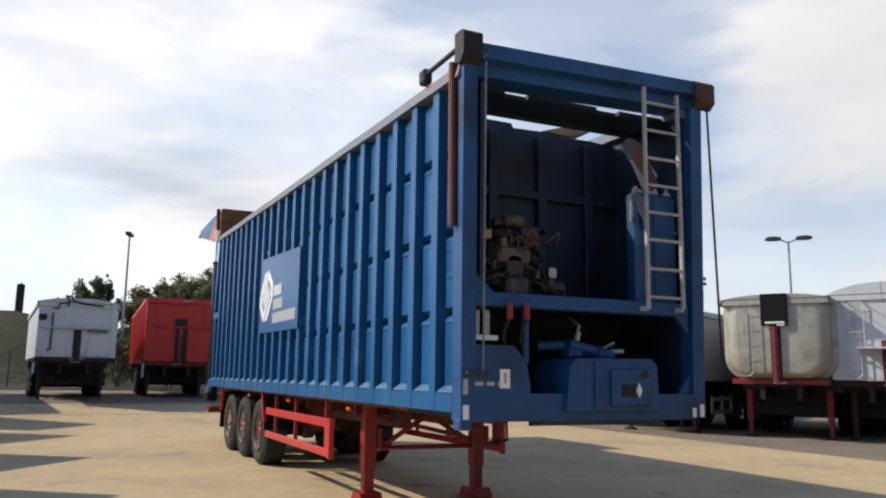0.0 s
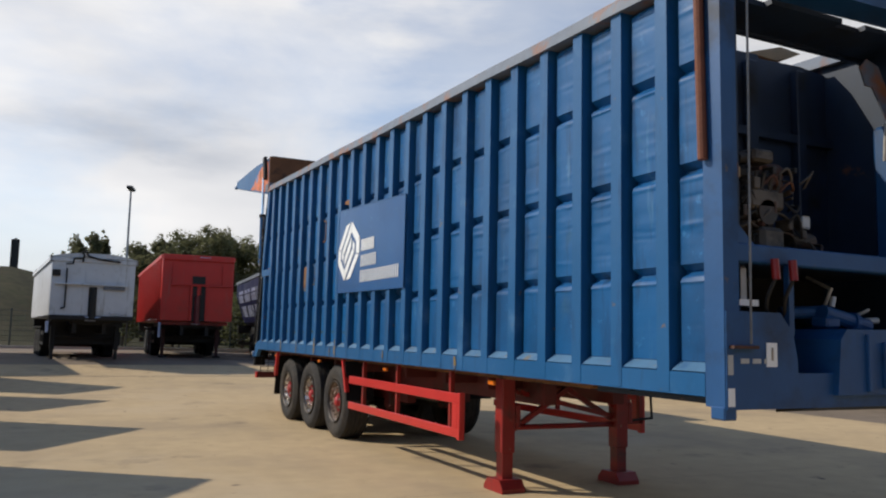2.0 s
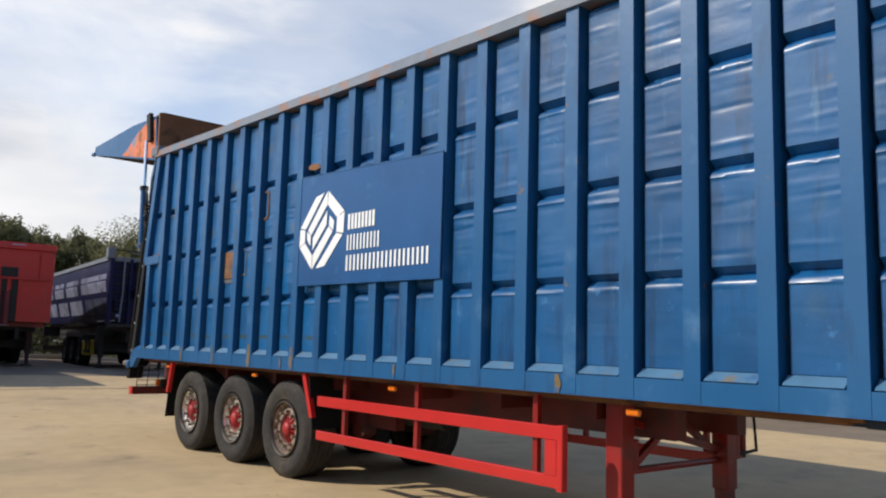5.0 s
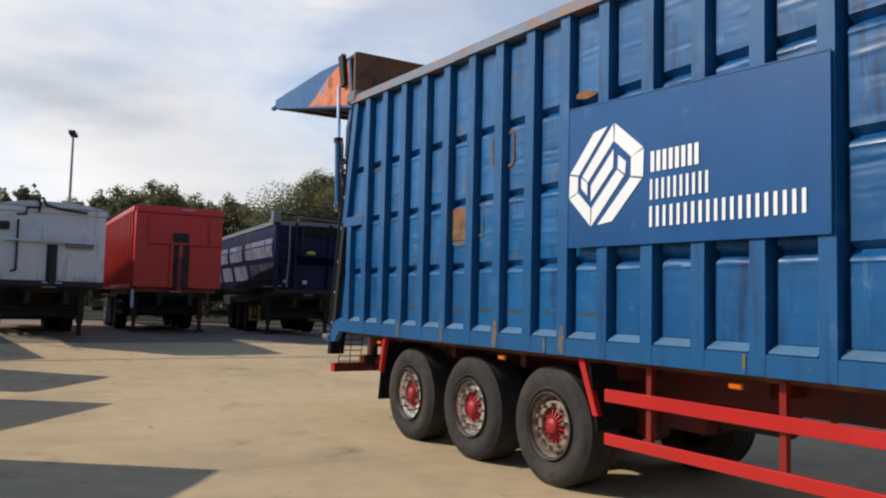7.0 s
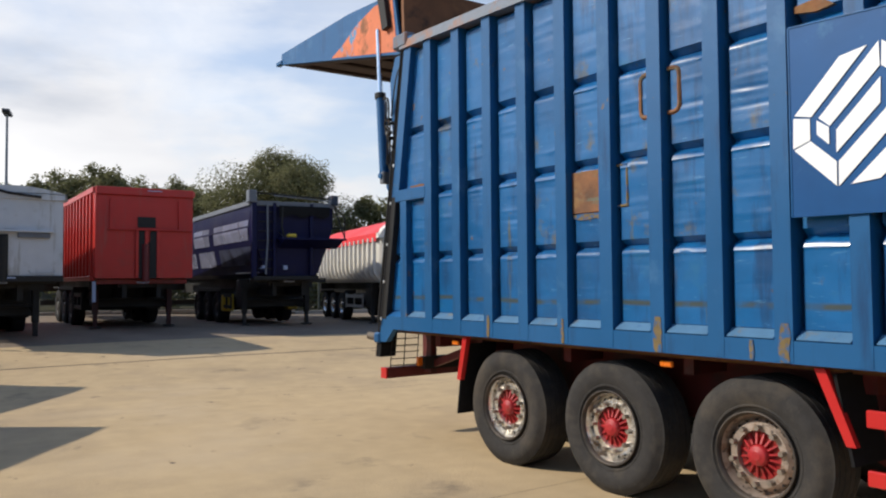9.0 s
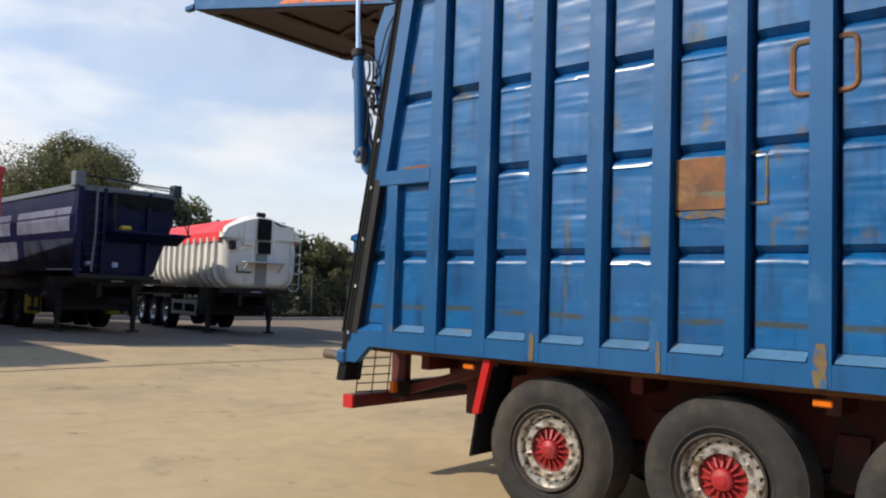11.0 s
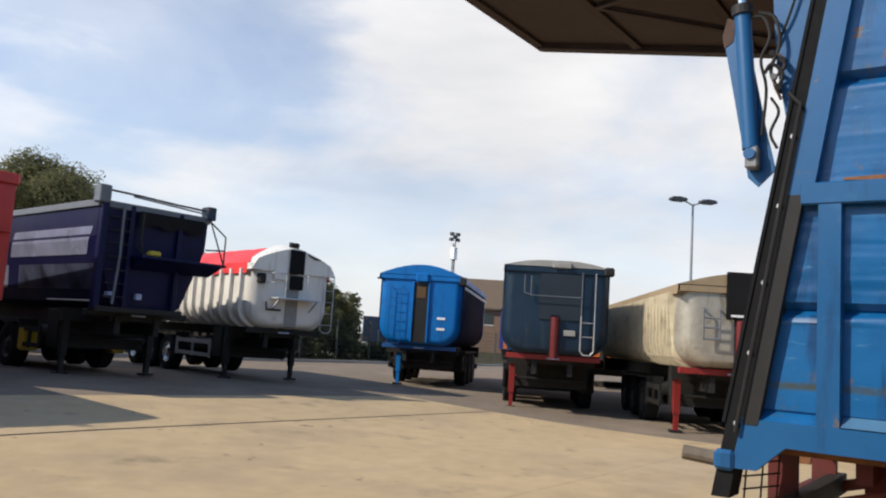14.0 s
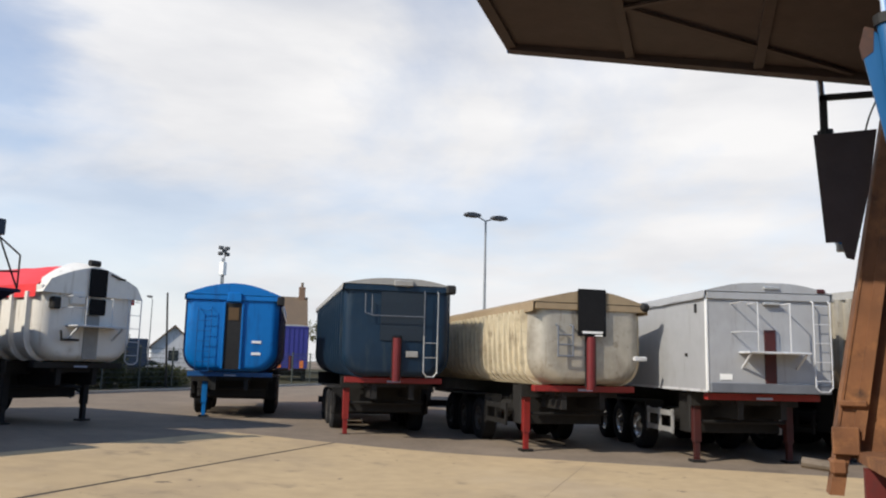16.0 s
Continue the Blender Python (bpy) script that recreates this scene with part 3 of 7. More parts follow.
# Dusty blue, paled further for the sun on these up-facing ledges.
LEDGE = surface("sunlit_dusty_ledge_paint", (0.055, 0.150, 0.265), 0.6, grain=9, amount=0.2, stains=(((0.16, 0.13, 0.08), 5.0, 0.60, 0.72), ((0.02, 0.09, 0.22), 6.0, 0.58, 0.7)))
for i, y0 in enumerate(PADS[:-1]):
    part("ledge", prism(bmesh.new(), [(XL + 0.002, RAIL_T + 0.008), (X_PANEL + 0.006, RAIL_T + 0.064), (X_PANEL + 0.010, RAIL_T + 0.060), (XL + 0.006, RAIL_T + 0.004)], "y", y0 + 0.012, y0 + PAD_W - 0.012), LEDGE, trailer)
RIB_Y = [(a + PAD_W, b) for a, b in zip(PADS[:-2], PADS[1:-1])]
for a, b in RIB_Y:
    bm = bmesh.new()
    zt = top_z(a) - 0.10
    x1 = X_SKIN + 0.01
    pts = [(XL - 0.003, a + 0.004), (XL - 0.003, b - 0.004), (x1, b + 0.006), (x1, a - 0.006)]
    prism(bm, pts, "z", RAIL_B + 0.01, zt)
    part("side_rib", bm, BLUE_RIB, trailer)
# narrow rib and crossbar by the rear edge
part("side_rib", prism(bmesh.new(), [(XL, 18.22), (XL, 18.34), (X_GROOVE, 18.35), (X_GROOVE, 18.21)], "z", RAIL_T, 2.60), BLUE_RIB, trailer)
part("side_crossbar", boxed(XL - 0.008, X_GROOVE, 17.84, 18.44, 2.60, 2.73, bevel=0.008), BLUE_RIB, trailer)

# bottom and top rails, wall sheet behind the panels
bm = bmesh.new()
prism(bm, [(XL, RAIL_B), (XL, RAIL_T), (X_PANEL + 0.1, RAIL_T), (X_PANEL + 0.1, RAIL_B)], "y", 6.525, 18.30)
part("bottom_rail", bm, BLUE_RIB, trailer)
bm = prism(bmesh.new(), [(18.30, RAIL_B), (18.30, RAIL_T), (18.74, RAIL_T), (18.80, 1.04), (18.66, 1.04), (18.50, 1.19)], "x", XL, X_PANEL)
part("bottom_rail", bm, BLUE_RIB, trailer)
for xa, xb in ((XL - 0.03, XL + 0.16), (XR - 0.16, XR + 0.03)):
    bm = bmesh.new()
    n = 24
    ring = []
    for i in range(n + 1):
        y = 6.42 + (YR - 6.42) * i / n
        z = top_z(y) + rng.uniform(-0.006, 0.006)
        ring.append([bm.verts.new(p) for p in ((xa, y, z - 0.115), (xb, y, z - 0.115), (xb, y, z - 0.01), (xa + 0.03, y, z))])
    for r0, r1 in zip(ring[:-1], ring[1:]):
        for k in range(4):
            bm.faces.new((r0[k], r0[(k + 1) % 4], r1[(k + 1) % 4], r1[k]))
    bm.faces.new(ring[0][::-1]), bm.faces.new(ring[-1])
    bmesh.ops.recalc_face_normals(bm, faces=bm.faces)
    part("top_rail", bm, RAIL, trailer, "grey top rail with rust patches")
part("outer_skin", prism(bmesh.new(), [(YF + 1.6, 1.33), (YF + 1.6, top_z(YF + 1.6) - 0.08), (18.22, top_z(YR) - 0.08), (18.68, 1.33)], "x", X_SKIN + 0.004, X_SKIN + 0.009), BLUE_RIB, trailer)
for x0, x1 in ((X_SKIN + 0.012, X_SKIN + 0.05), (XR - 0.10, XR - 0.05)):
    part("inner_wall", prism(bmesh.new(), [(YF + 1.6, FLOOR_Z), (YF + 1.6, top_z(YF + 1.6) - 0.06), (18.24, top_z(YR) - 0.06), (18.78, FLOOR_Z)], "x", x0, x1), INNER, trailer, "rusty inner wall sheet")
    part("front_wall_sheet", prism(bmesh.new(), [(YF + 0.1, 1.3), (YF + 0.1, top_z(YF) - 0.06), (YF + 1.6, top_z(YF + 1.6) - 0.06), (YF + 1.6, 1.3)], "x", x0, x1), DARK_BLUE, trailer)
# far side, with plain ribs
part("far_side", prism(bmesh.new(), [(YF + 0.2, FLOOR_Z), (YF + 0.2, top_z(6.5) - 0.06), (18.24, top_z(YR) - 0.06), (18.78, FLOOR_Z)], "x", XR - 0.05, XR - 0.03), BLUE, trailer)
for a, b in RIB_Y[::1]:
    part("far_side_rib", boxed(XR - 0.03, XR, a, b, 1.2, top_z(a) - 0.12), BLUE_RIB, trailer)
part("floor_plate", boxed(X_SKIN + 0.06, XR - 0.11, YF + 1.7, 18.7, FLOOR_Z - 0.02, FLOOR_Z + 0.06), INNER, trailer)
bulk = bmesh.new()
edge = [(X_SKIN + 0.06, 3.95), (3.7, 3.965), (3.72, 3.99), (4.15, 3.985), (4.17, 3.94), (4.6, 3.95), (4.62, 3.92), (5.1, 3.93), (XR - 0.11, 3.90)]
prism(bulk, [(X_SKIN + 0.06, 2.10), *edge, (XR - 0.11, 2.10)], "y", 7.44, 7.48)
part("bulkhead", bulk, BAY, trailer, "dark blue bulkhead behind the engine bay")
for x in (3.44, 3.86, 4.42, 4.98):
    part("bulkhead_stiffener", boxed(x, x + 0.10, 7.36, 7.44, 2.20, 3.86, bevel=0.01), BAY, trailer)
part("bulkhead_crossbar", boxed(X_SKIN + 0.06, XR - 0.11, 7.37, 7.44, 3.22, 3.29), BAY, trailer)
part("debris_board", prism(bmesh.new(), [(4.55, 3.98), (4.95, 4.10), (5.2, 4.08), (4.9, 3.97)], "y", 7.50, 7.9), WOOD, trailer, "pale scrap board on the load")

# rear corner posts, slanted, with seal and bolts
for x0, x1, lab in ((XL - 0.004, XL + 0.2, "near"), (XR - 0.2, XR + 0.004, "far")):
    for za, zb, inset, mat, words in ((1.30, 2.66, 0.115, BLACK, "black slanted rear corner post"), (2.66, 4.40, 0.165, BLUE_RIB, "blue upper flange of the rear corner")):
        if lab == "far":
            mat, words = INNER, "rusty slanted rear corner post"
        part("rear_post", prism(bmesh.new(), [(rear_y(za) - inset, za), (rear_y(za) - 0.03, za), (rear_y(zb) - 0.03, zb), (rear_y(zb) - inset, zb)], "x", x0, x1), mat, trailer, words)
    part("rear_seal", prism(bmesh.new(), [(rear_y(0.86) - 0.03, 0.86), (rear_y(0.86) + 0.075, 0.86), (rear_y(4.42) + 0.04, 4.42), (rear_y(4.42) - 0.03, 4.42)], "x", x0 + 0.02, x1 + 0.02), FELT if lab == "near" else INNER, trailer, "worn rear seal strip")
    part("rear_flange", prism(bmesh.new(), [(rear_y(1.3) + 0.075, 1.3), (rear_y(1.3) + 0.095, 1.3), (rear_y(4.42) + 0.06, 4.42), (rear_y(4.42) + 0.04, 4.42)], "x", x0 + 0.01, x1), FELT if lab == "near" else INNER, trailer)
    for z in (1.30, 1.72, 2.14, 2.6, 3.02):
        y = rear_y(z) + 0.01
        if lab == "near":
            part("bolt", rod(bmesh.new(), (x0 - 0.012 + 0.02, y, z), (x0 + 0.03, y, z), 0.017, 8), GALV, trailer)
    part("rear_hook", boxed(x0 - 0.02, x1, 18.78, 18.90, 1.02, 1.14, bevel=0.02), BLUE_RIB if lab == "near" else INNER, trailer)
part("locking_stub", rod(bmesh.new(), (XL + 0.08, 18.88, 1.07), (XL + 0.04, 19.10, 1.09), 0.045, 12), STUB, trailer, "worn locking pin stub")
part("locking_stub", rod(bmesh.new(), (XR - 0.08, 18.88, 1.07), (XR - 0.04, 19.10, 1.09), 0.045, 12), STUB, trailer, "worn locking pin stub")
# small pipes and brackets along the slanted edge
part("edge_conduit", tube(bmesh.new(), [(XL - 0.03, rear_y(1.25) - 0.005, 1.25), (XL - 0.03, rear_y(3.2) - 0.005, 3.2), (XL - 0.03, rear_y(3.28) + 0.08, 3.28)], 0.012, 6), BLACK, trailer)

# side sign plate with the mark and three rows of bars
sign = part("sign_plate", prism(bmesh.new(), [(11.29, 2.075), (11.29, 3.185), (13.70, 3.285), (13.70, 2.10)], "x", XL - 0.022, XL + 0.006), BLUE_SIGN, trailer, "flat blue sign plate with white mark and bars")
for p, q in (((11.29, 3.19), (13.70, 3.29)), ((11.29, 2.08), (11.29, 3.19)), ((13.70, 2.1), (13.70, 3.285))):
    part("weld_bead", rod(bmesh.new(), (XL - 0.020, *p), (XL - 0.020, *q), 0.008, 6), BLUE, sign)


def flat_shape(pts, x):
    bm = bmesh.new()
    prism(bm, pts, "x", x - 0.002, x + 0.002)
    return bm


MY, MZ = 13.245, 2.672


def mark(u, v):
    """Mark coordinates: u to the viewer's right (-y), v up, each about one unit."""
    return (MY - u * 0.435, MZ + v * 0.405)


MARK = (((45, 332), (262, 62), (382, 38), (125, 352)), ((40, 345), (118, 360), (118, 475), (35, 510)), ((40, 518), (120, 480), (238, 605), (236, 732)),
        ((245, 735), (247, 605), (465, 360), (525, 408)), ((300, 730), (575, 430), (665, 450), (425, 715)), ((580, 290), (680, 250), (675, 440), (578, 420)),
        ((440, 155), (445, 30), (675, 240), (580, 288)), ((160, 365), (432, 30), (434, 155), (210, 415)), ((150, 375), (206, 420), (206, 512), (150, 450)),
        ((240, 440), (436, 210), (432, 340), (238, 558)), ((475, 260), (538, 315), (532, 400), (470, 350)))
for pc in MARK:
    part("mark_piece", flat_shape([mark((a - 358) / 323, (381 - b) / 353) for a, b in pc], XL - 0.027), WHITE, sign, "white mark shape")
for y_a, y_b, z_a, z_b, n, share in ((12.74, 12.26, 2.630, 2.785, 8, 0.62), (12.745, 12.165, 2.420, 2.575, 10, 0.42), (12.75, 11.41, 2.215, 2.370, 20, 0.42)):
    w = (y_a - y_b) / n
    for k in range(n):
        ya = y_a - w * k
        part("sign_bar", flat_shape([(ya, z_a), (ya - w * share, z_a), (ya - w * share, z_b), (ya, z_b)], XL - 0.027), WHITE, sign, "plain white bar")

# rust marks of welded patches on the rear panels
part("rusty_patch", boxed(X_PANEL - 0.012, X_PANEL + 0.02, 15.375, 15.715, 2.27, 2.615, bevel=0.004), PATCH, trailer, "bare rusty repair patch")
for ya, yc in ((14.86, 14.97), (14.71, 14.61)):
    q = 0.035 if yc > ya else -0.035
    part("weld_outline", tube(bmesh.new(), bend([(X_PANEL + 0.002, ya, 3.275), (X_PANEL + 0.002, yc - q, 3.272), (X_PANEL + 0.002, yc, 3.235), (X_PANEL + 0.002, yc, 3.12), (X_PANEL + 0.002, yc, 2.99), (X_PANEL + 0.002, yc - q, 2.952), (X_PANEL + 0.002, ya, 2.95)], 3), 0.019, 6), PATCH, trailer, "rusty weld outline")
part("rust_frame", prism(bmesh.new(), [(15.37, 2.20), (15.45, 2.225), (15.60, 2.21), (15.70, 2.23), (15.715, 2.262), (15.37, 2.262)], "x", X_PANEL - 0.010, X_PANEL + 0.015), OCHRE, trailer, "ochre rust run below the patch")
part("rust_tear", prism(bmesh.new(), [(13.44, 3.39), (13.56, 3.375), (13.70, 3.40), (13.70, 3.44), (13.58, 3.455), (13.50, 3.435)], "x", X_PANEL - 0.016, X_PANEL + 0.02), PATCH, trailer, "rusty tear above the sign plate")
part("weld_outline", tube(bmesh.new(), [(X_PANEL + 0.003, 15.22, 2.62), (X_PANEL + 0.003, 15.12, 2.62), (X_PANEL + 0.003, 15.12, 2.30), (X_PANEL + 0.003, 15.22, 2.30)], 0.013, 6), OCHRE, trailer, "faded weld outline")


def ragged_strip(y, w, z0, z1, seed):
    """A worn strip of bare rust with torn edges, about w wide."""
    rnd = random.Random(seed)
    n = 9
    left, right = [], []
    for i in range(n + 1):
        z = z0 + (z1 - z0) * i / n
        f = math.sin(math.pi * min(0.15 + 0.75 * i / n, 1.0)) ** 0.4
        mid = y + 0.06 * w * math.sin(i * 0.7 + seed)
        left.append((mid - w * f * rnd.uniform(0.40, 0.54), z))
        right.append((mid + w * f * rnd.uniform(0.40, 0.54), z))
    return prism(bmesh.new(), left + right[::-1], "x", XL - 0.0075, XL - 0.0045)


# bare rust strips and runs over the ribs and the bottom rail
for k, (y, w, z0, z1) in enumerate(((14.79, 0.085, 1.192, 1.45), (13.785, 0.085, 1.192, 1.44), (16.79, 0.05, 1.195, 1.40), (9.96, 0.06, 1.195, 1.325), (14.02, 0.035, 1.195, 1.325), (15.79, 0.035, 1.195, 1.40), (11.92, 0.03, 1.20, 1.325))):
    part("rust_run", ragged_strip(y, w, z0, z1, 5 + k), OCHRE, trailer, "ochre rust run")
part("rust_line", prism(bmesh.new(), [(17.88, 2.745), (18.05, 2.740), (18.22, 2.748), (18.22, 2.762), (18.0, 2.768), (17.88, 2.758)], "x", X_PANEL - 0.010, X_PANEL + 0.02), PATCH, trailer, "rusty line over the crossbar")

# front frame: posts, top beam, caps, engine bay
for x0, x1, out in ((XL, XL + 0.13, 0.0), (XR - 0.13, XR, 0.09)):
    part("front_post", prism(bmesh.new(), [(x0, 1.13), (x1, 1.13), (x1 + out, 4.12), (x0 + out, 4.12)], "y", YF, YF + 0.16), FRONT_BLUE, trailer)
part("front_side_sheet", boxed(XL + 0.03, XL + 0.06, YF + 0.13, 6.50, 1.13, 4.0), BLUE, trailer)
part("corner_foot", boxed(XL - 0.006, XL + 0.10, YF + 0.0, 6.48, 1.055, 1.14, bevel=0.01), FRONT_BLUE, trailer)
tb = bmesh.new()
ends = []
for xx, up in ((XL + 0.05, 0.03), (XR + 0.03, 0.09)):
    ends.append([tb.verts.new((xx, yy, zz + up)) for yy, zz in ((YF + 0.04, 3.93), (YF + 0.04, 4.04), (YF - 0.04, 4.06), (YF - 0.04, 4.19), (YF + 0.28, 4.22), (YF + 0.28, 3.92))])
for q in range(6):
    tb.faces.new((ends[0][q], ends[0][(q + 1) % 6], ends[1][(q + 1) % 6], ends[1][q]))
tb.faces.new(ends[0][::-1]), tb.faces.new(ends[1])
bmesh.ops.recalc_face_normals(tb, faces=tb.faces)
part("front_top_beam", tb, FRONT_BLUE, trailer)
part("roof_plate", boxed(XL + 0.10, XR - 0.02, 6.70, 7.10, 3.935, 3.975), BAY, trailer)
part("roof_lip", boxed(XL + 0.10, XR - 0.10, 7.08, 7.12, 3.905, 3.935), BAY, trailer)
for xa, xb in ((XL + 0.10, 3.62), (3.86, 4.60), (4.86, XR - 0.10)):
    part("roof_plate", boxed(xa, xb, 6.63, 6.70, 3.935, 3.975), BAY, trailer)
part("corner_cap", prism(bmesh.new(), [(YF - 0.07, 4.10), (YF - 0.07, 4.28), (YF - 0.03, 4.31), (YF + 0.10, 4.31), (YF + 0.10, 4.06), (YF + 0.0, 4.03)], "x", XL - 0.04, XL + 0.14), BLACK, trailer, "dark box at the front top corner")
part("corner_cap", prism(bmesh.new(), [(YF - 0.07, 4.08), (YF - 0.07, 4.26), (YF - 0.03, 4.29), (YF + 0.10, 4.29), (YF + 0.10, 4.06), (YF + 0.0, 4.02)], "x", XR - 0.02, XR + 0.20), CAP_RUST, trailer, "rusty box at the front top corner")
part("sheet_roller", rod(bmesh.new(), (XL - 0.0, YF + 0.1, 4.20), (XL - 0.02, 7.12, 4.18), 0.022, 10), BLACK, trailer)
part("roller_bracket", boxed(XL - 0.06, XL + 0.03, 7.06, 7.18, 4.09, 4.23, bevel=0.015), BLACK, trailer)
part("rusty_pipe", rod(bmesh.new(), (XL - 0.03, 6.49, 2.68), (XL - 0.03, 6.52, 4.08), 0.032, 10), RUST_PIPE, trailer, "rusty brown pipe up the corner")
part("corner_cable", rod(bmesh.new(), (XL + 0.17, YF - 0.05, 1.52), (XL + 0.17, YF - 0.07, 4.05), 0.008, 6), GREY_STEEL, trailer, "thin grey cable")
part("corner_cable", rod(bmesh.new(), (XR + 0.13, YF - 0.03, 4.06), (XR + 0.20, YF - 0.03, 1.62), 0.011, 6), BLACK, trailer, "thin dark cable")
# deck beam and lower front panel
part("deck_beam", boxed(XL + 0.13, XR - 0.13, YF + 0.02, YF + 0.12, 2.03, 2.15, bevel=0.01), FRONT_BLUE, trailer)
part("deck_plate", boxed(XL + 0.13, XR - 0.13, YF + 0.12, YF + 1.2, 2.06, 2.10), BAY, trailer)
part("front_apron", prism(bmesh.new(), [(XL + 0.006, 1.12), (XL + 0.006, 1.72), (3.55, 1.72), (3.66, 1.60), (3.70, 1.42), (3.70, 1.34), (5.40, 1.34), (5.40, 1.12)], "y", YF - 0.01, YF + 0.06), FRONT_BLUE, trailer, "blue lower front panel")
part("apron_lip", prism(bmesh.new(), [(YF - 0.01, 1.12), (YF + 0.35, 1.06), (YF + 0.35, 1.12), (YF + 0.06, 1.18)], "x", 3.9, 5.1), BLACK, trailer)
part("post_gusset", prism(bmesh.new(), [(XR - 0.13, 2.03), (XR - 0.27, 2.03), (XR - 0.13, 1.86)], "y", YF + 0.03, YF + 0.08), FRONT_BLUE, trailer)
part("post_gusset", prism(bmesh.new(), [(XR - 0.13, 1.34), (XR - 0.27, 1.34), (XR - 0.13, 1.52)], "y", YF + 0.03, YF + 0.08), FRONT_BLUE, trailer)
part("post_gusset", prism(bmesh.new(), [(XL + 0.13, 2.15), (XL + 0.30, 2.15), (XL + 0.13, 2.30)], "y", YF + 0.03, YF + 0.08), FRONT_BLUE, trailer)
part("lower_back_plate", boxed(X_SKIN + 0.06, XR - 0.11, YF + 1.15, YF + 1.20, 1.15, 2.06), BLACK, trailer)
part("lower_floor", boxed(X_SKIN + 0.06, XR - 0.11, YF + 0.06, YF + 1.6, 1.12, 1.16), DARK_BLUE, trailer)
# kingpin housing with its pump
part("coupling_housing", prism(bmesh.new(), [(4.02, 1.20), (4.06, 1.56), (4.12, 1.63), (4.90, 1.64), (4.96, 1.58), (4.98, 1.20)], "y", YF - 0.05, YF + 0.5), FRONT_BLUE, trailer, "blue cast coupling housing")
part("lamp_box", boxed(4.46, 4.88, YF - 0.085, YF - 0.04, 1.24, 1.55, bevel=0.012), FRONT_BLUE, trailer)
part("lamp_lens", prism(bmesh.new(), [(4.70, 1.37), (4.73, 1.43), (4.76, 1.37), (4.73, 1.31)], "y", YF - 0.095, YF - 0.083), WHITE, trailer, "white diamond reflector")
part("housing_rib", boxed(4.30, 4.34, YF - 0.075, YF - 0.045, 1.22, 1.60, bevel=0.006), FRONT_BLUE, trailer)
part("housing_cap", rod(bmesh.new(), (4.80, YF - 0.10, 1.50), (4.80, YF - 0.08, 1.50), 0.03, 12), CAP_RUST, trailer)
part("lamp_socket", boxed(4.56, 4.69, YF - 0.094, YF - 0.083, 1.32, 1.42), BLACK, trailer)
part("ejector_ram", rod(bmesh.new(), (4.35, YF + 0.30, 1.70), (4.55, YF + 1.3, 1.66), 0.07, 14), FRONT_BLUE, trailer)
part("ram_head", rod(bmesh.new(), (4.22, YF + 0.22, 1.75), (4.66, YF + 0.20, 1.66), 0.055, 14), FRONT_BLUE, trailer)
part("ram_head", rod(bmesh.new(), (4.02, YF + 0.40, 1.74), (4.36, YF + 0.26, 1.76), 0.045, 12), FRONT_BLUE, trailer)
part("pump_flange", rod(bmesh.new(), (4.50, YF + 0.22, 1.68), (4.54, YF + 0.215, 1.67), 0.085, 16), FRONT_BLUE, trailer)
part("pump_block", boxed(4.20, 4.34, YF + 0.16, YF + 0.30, 1.64, 1.72, bevel=0.015), FRONT_BLUE, trailer)
part("pump_fitting", rod(bmesh.new(), (4.30, YF + 0.2, 1.79), (4.32, YF + 0.2, 1.86), 0.02, 10), GALV, trailer)
part("pump_fitting", rod(bmesh.new(), (4.64, YF + 0.2, 1.70), (4.80, YF + 0.22, 1.71), 0.022, 10), GALV, trailer)
part("apron_strip", boxed(3.655, 3.70, YF + 0.01, YF + 0.05, 1.58, 2.03), FRONT_BLUE, trailer)
for pts in ([(4.34, YF + 0.3, 1.78), (4.36, YF + 0.25, 1.92), (4.42, YF + 0.5, 2.02)], [(4.62, YF + 0.3, 1.72), (4.70, YF + 0.22, 1.78), (4.82, YF + 0.4, 1.75)]):
    part("hydraulic_hose", tube(bmesh.new(), pts, 0.013, 7), GALV, trailer)
# plates and markings on the apron
part("white_label", boxed(3.42, 3.51, YF - 0.016, YF - 0.009, 1.38, 1.53), WHITE, trailer, "white printed label")
part("label_bar", boxed(3.458, 3.474, YF - 0.019, YF - 0.0155, 1.42, 1.50), NUT, trailer)
part("bracket_bar", boxed(XL + 0.03, XL + 0.24, YF - 0.05, YF - 0.01, 1.49, 1.51), CAP_RUST, trailer)
part("marker_strip", boxed(XL + 0.015, XL + 0.065, YF - 0.016, YF + 0.0, 1.14, 1.25), WHITE, trailer, "white reflector strip")
part("marker_strip", boxed(XL + 0.015, XL + 0.055, YF - 0.016, YF + 0.0, 1.33, 1.45), GALV, trailer)
part("marker_strip", boxed(XR - 0.06, XR - 0.02, YF - 0.016, YF + 0.0, 1.14, 1.25), WHITE, trailer, "white reflector strip")
part("marker_strip", boxed(XR - 0.15, XR - 0.11, YF - 0.016, YF + 0.0, 1.14, 1.22), WHITE, trailer, "white reflector strip")
for k in range(3):
    part("warning_bar", boxed(XL + 0.12 + 0.1 * k, XL + 0.19 + 0.1 * k, YF - 0.0145, YF - 0.009, 1.40, 1.43), GALV, trailer)
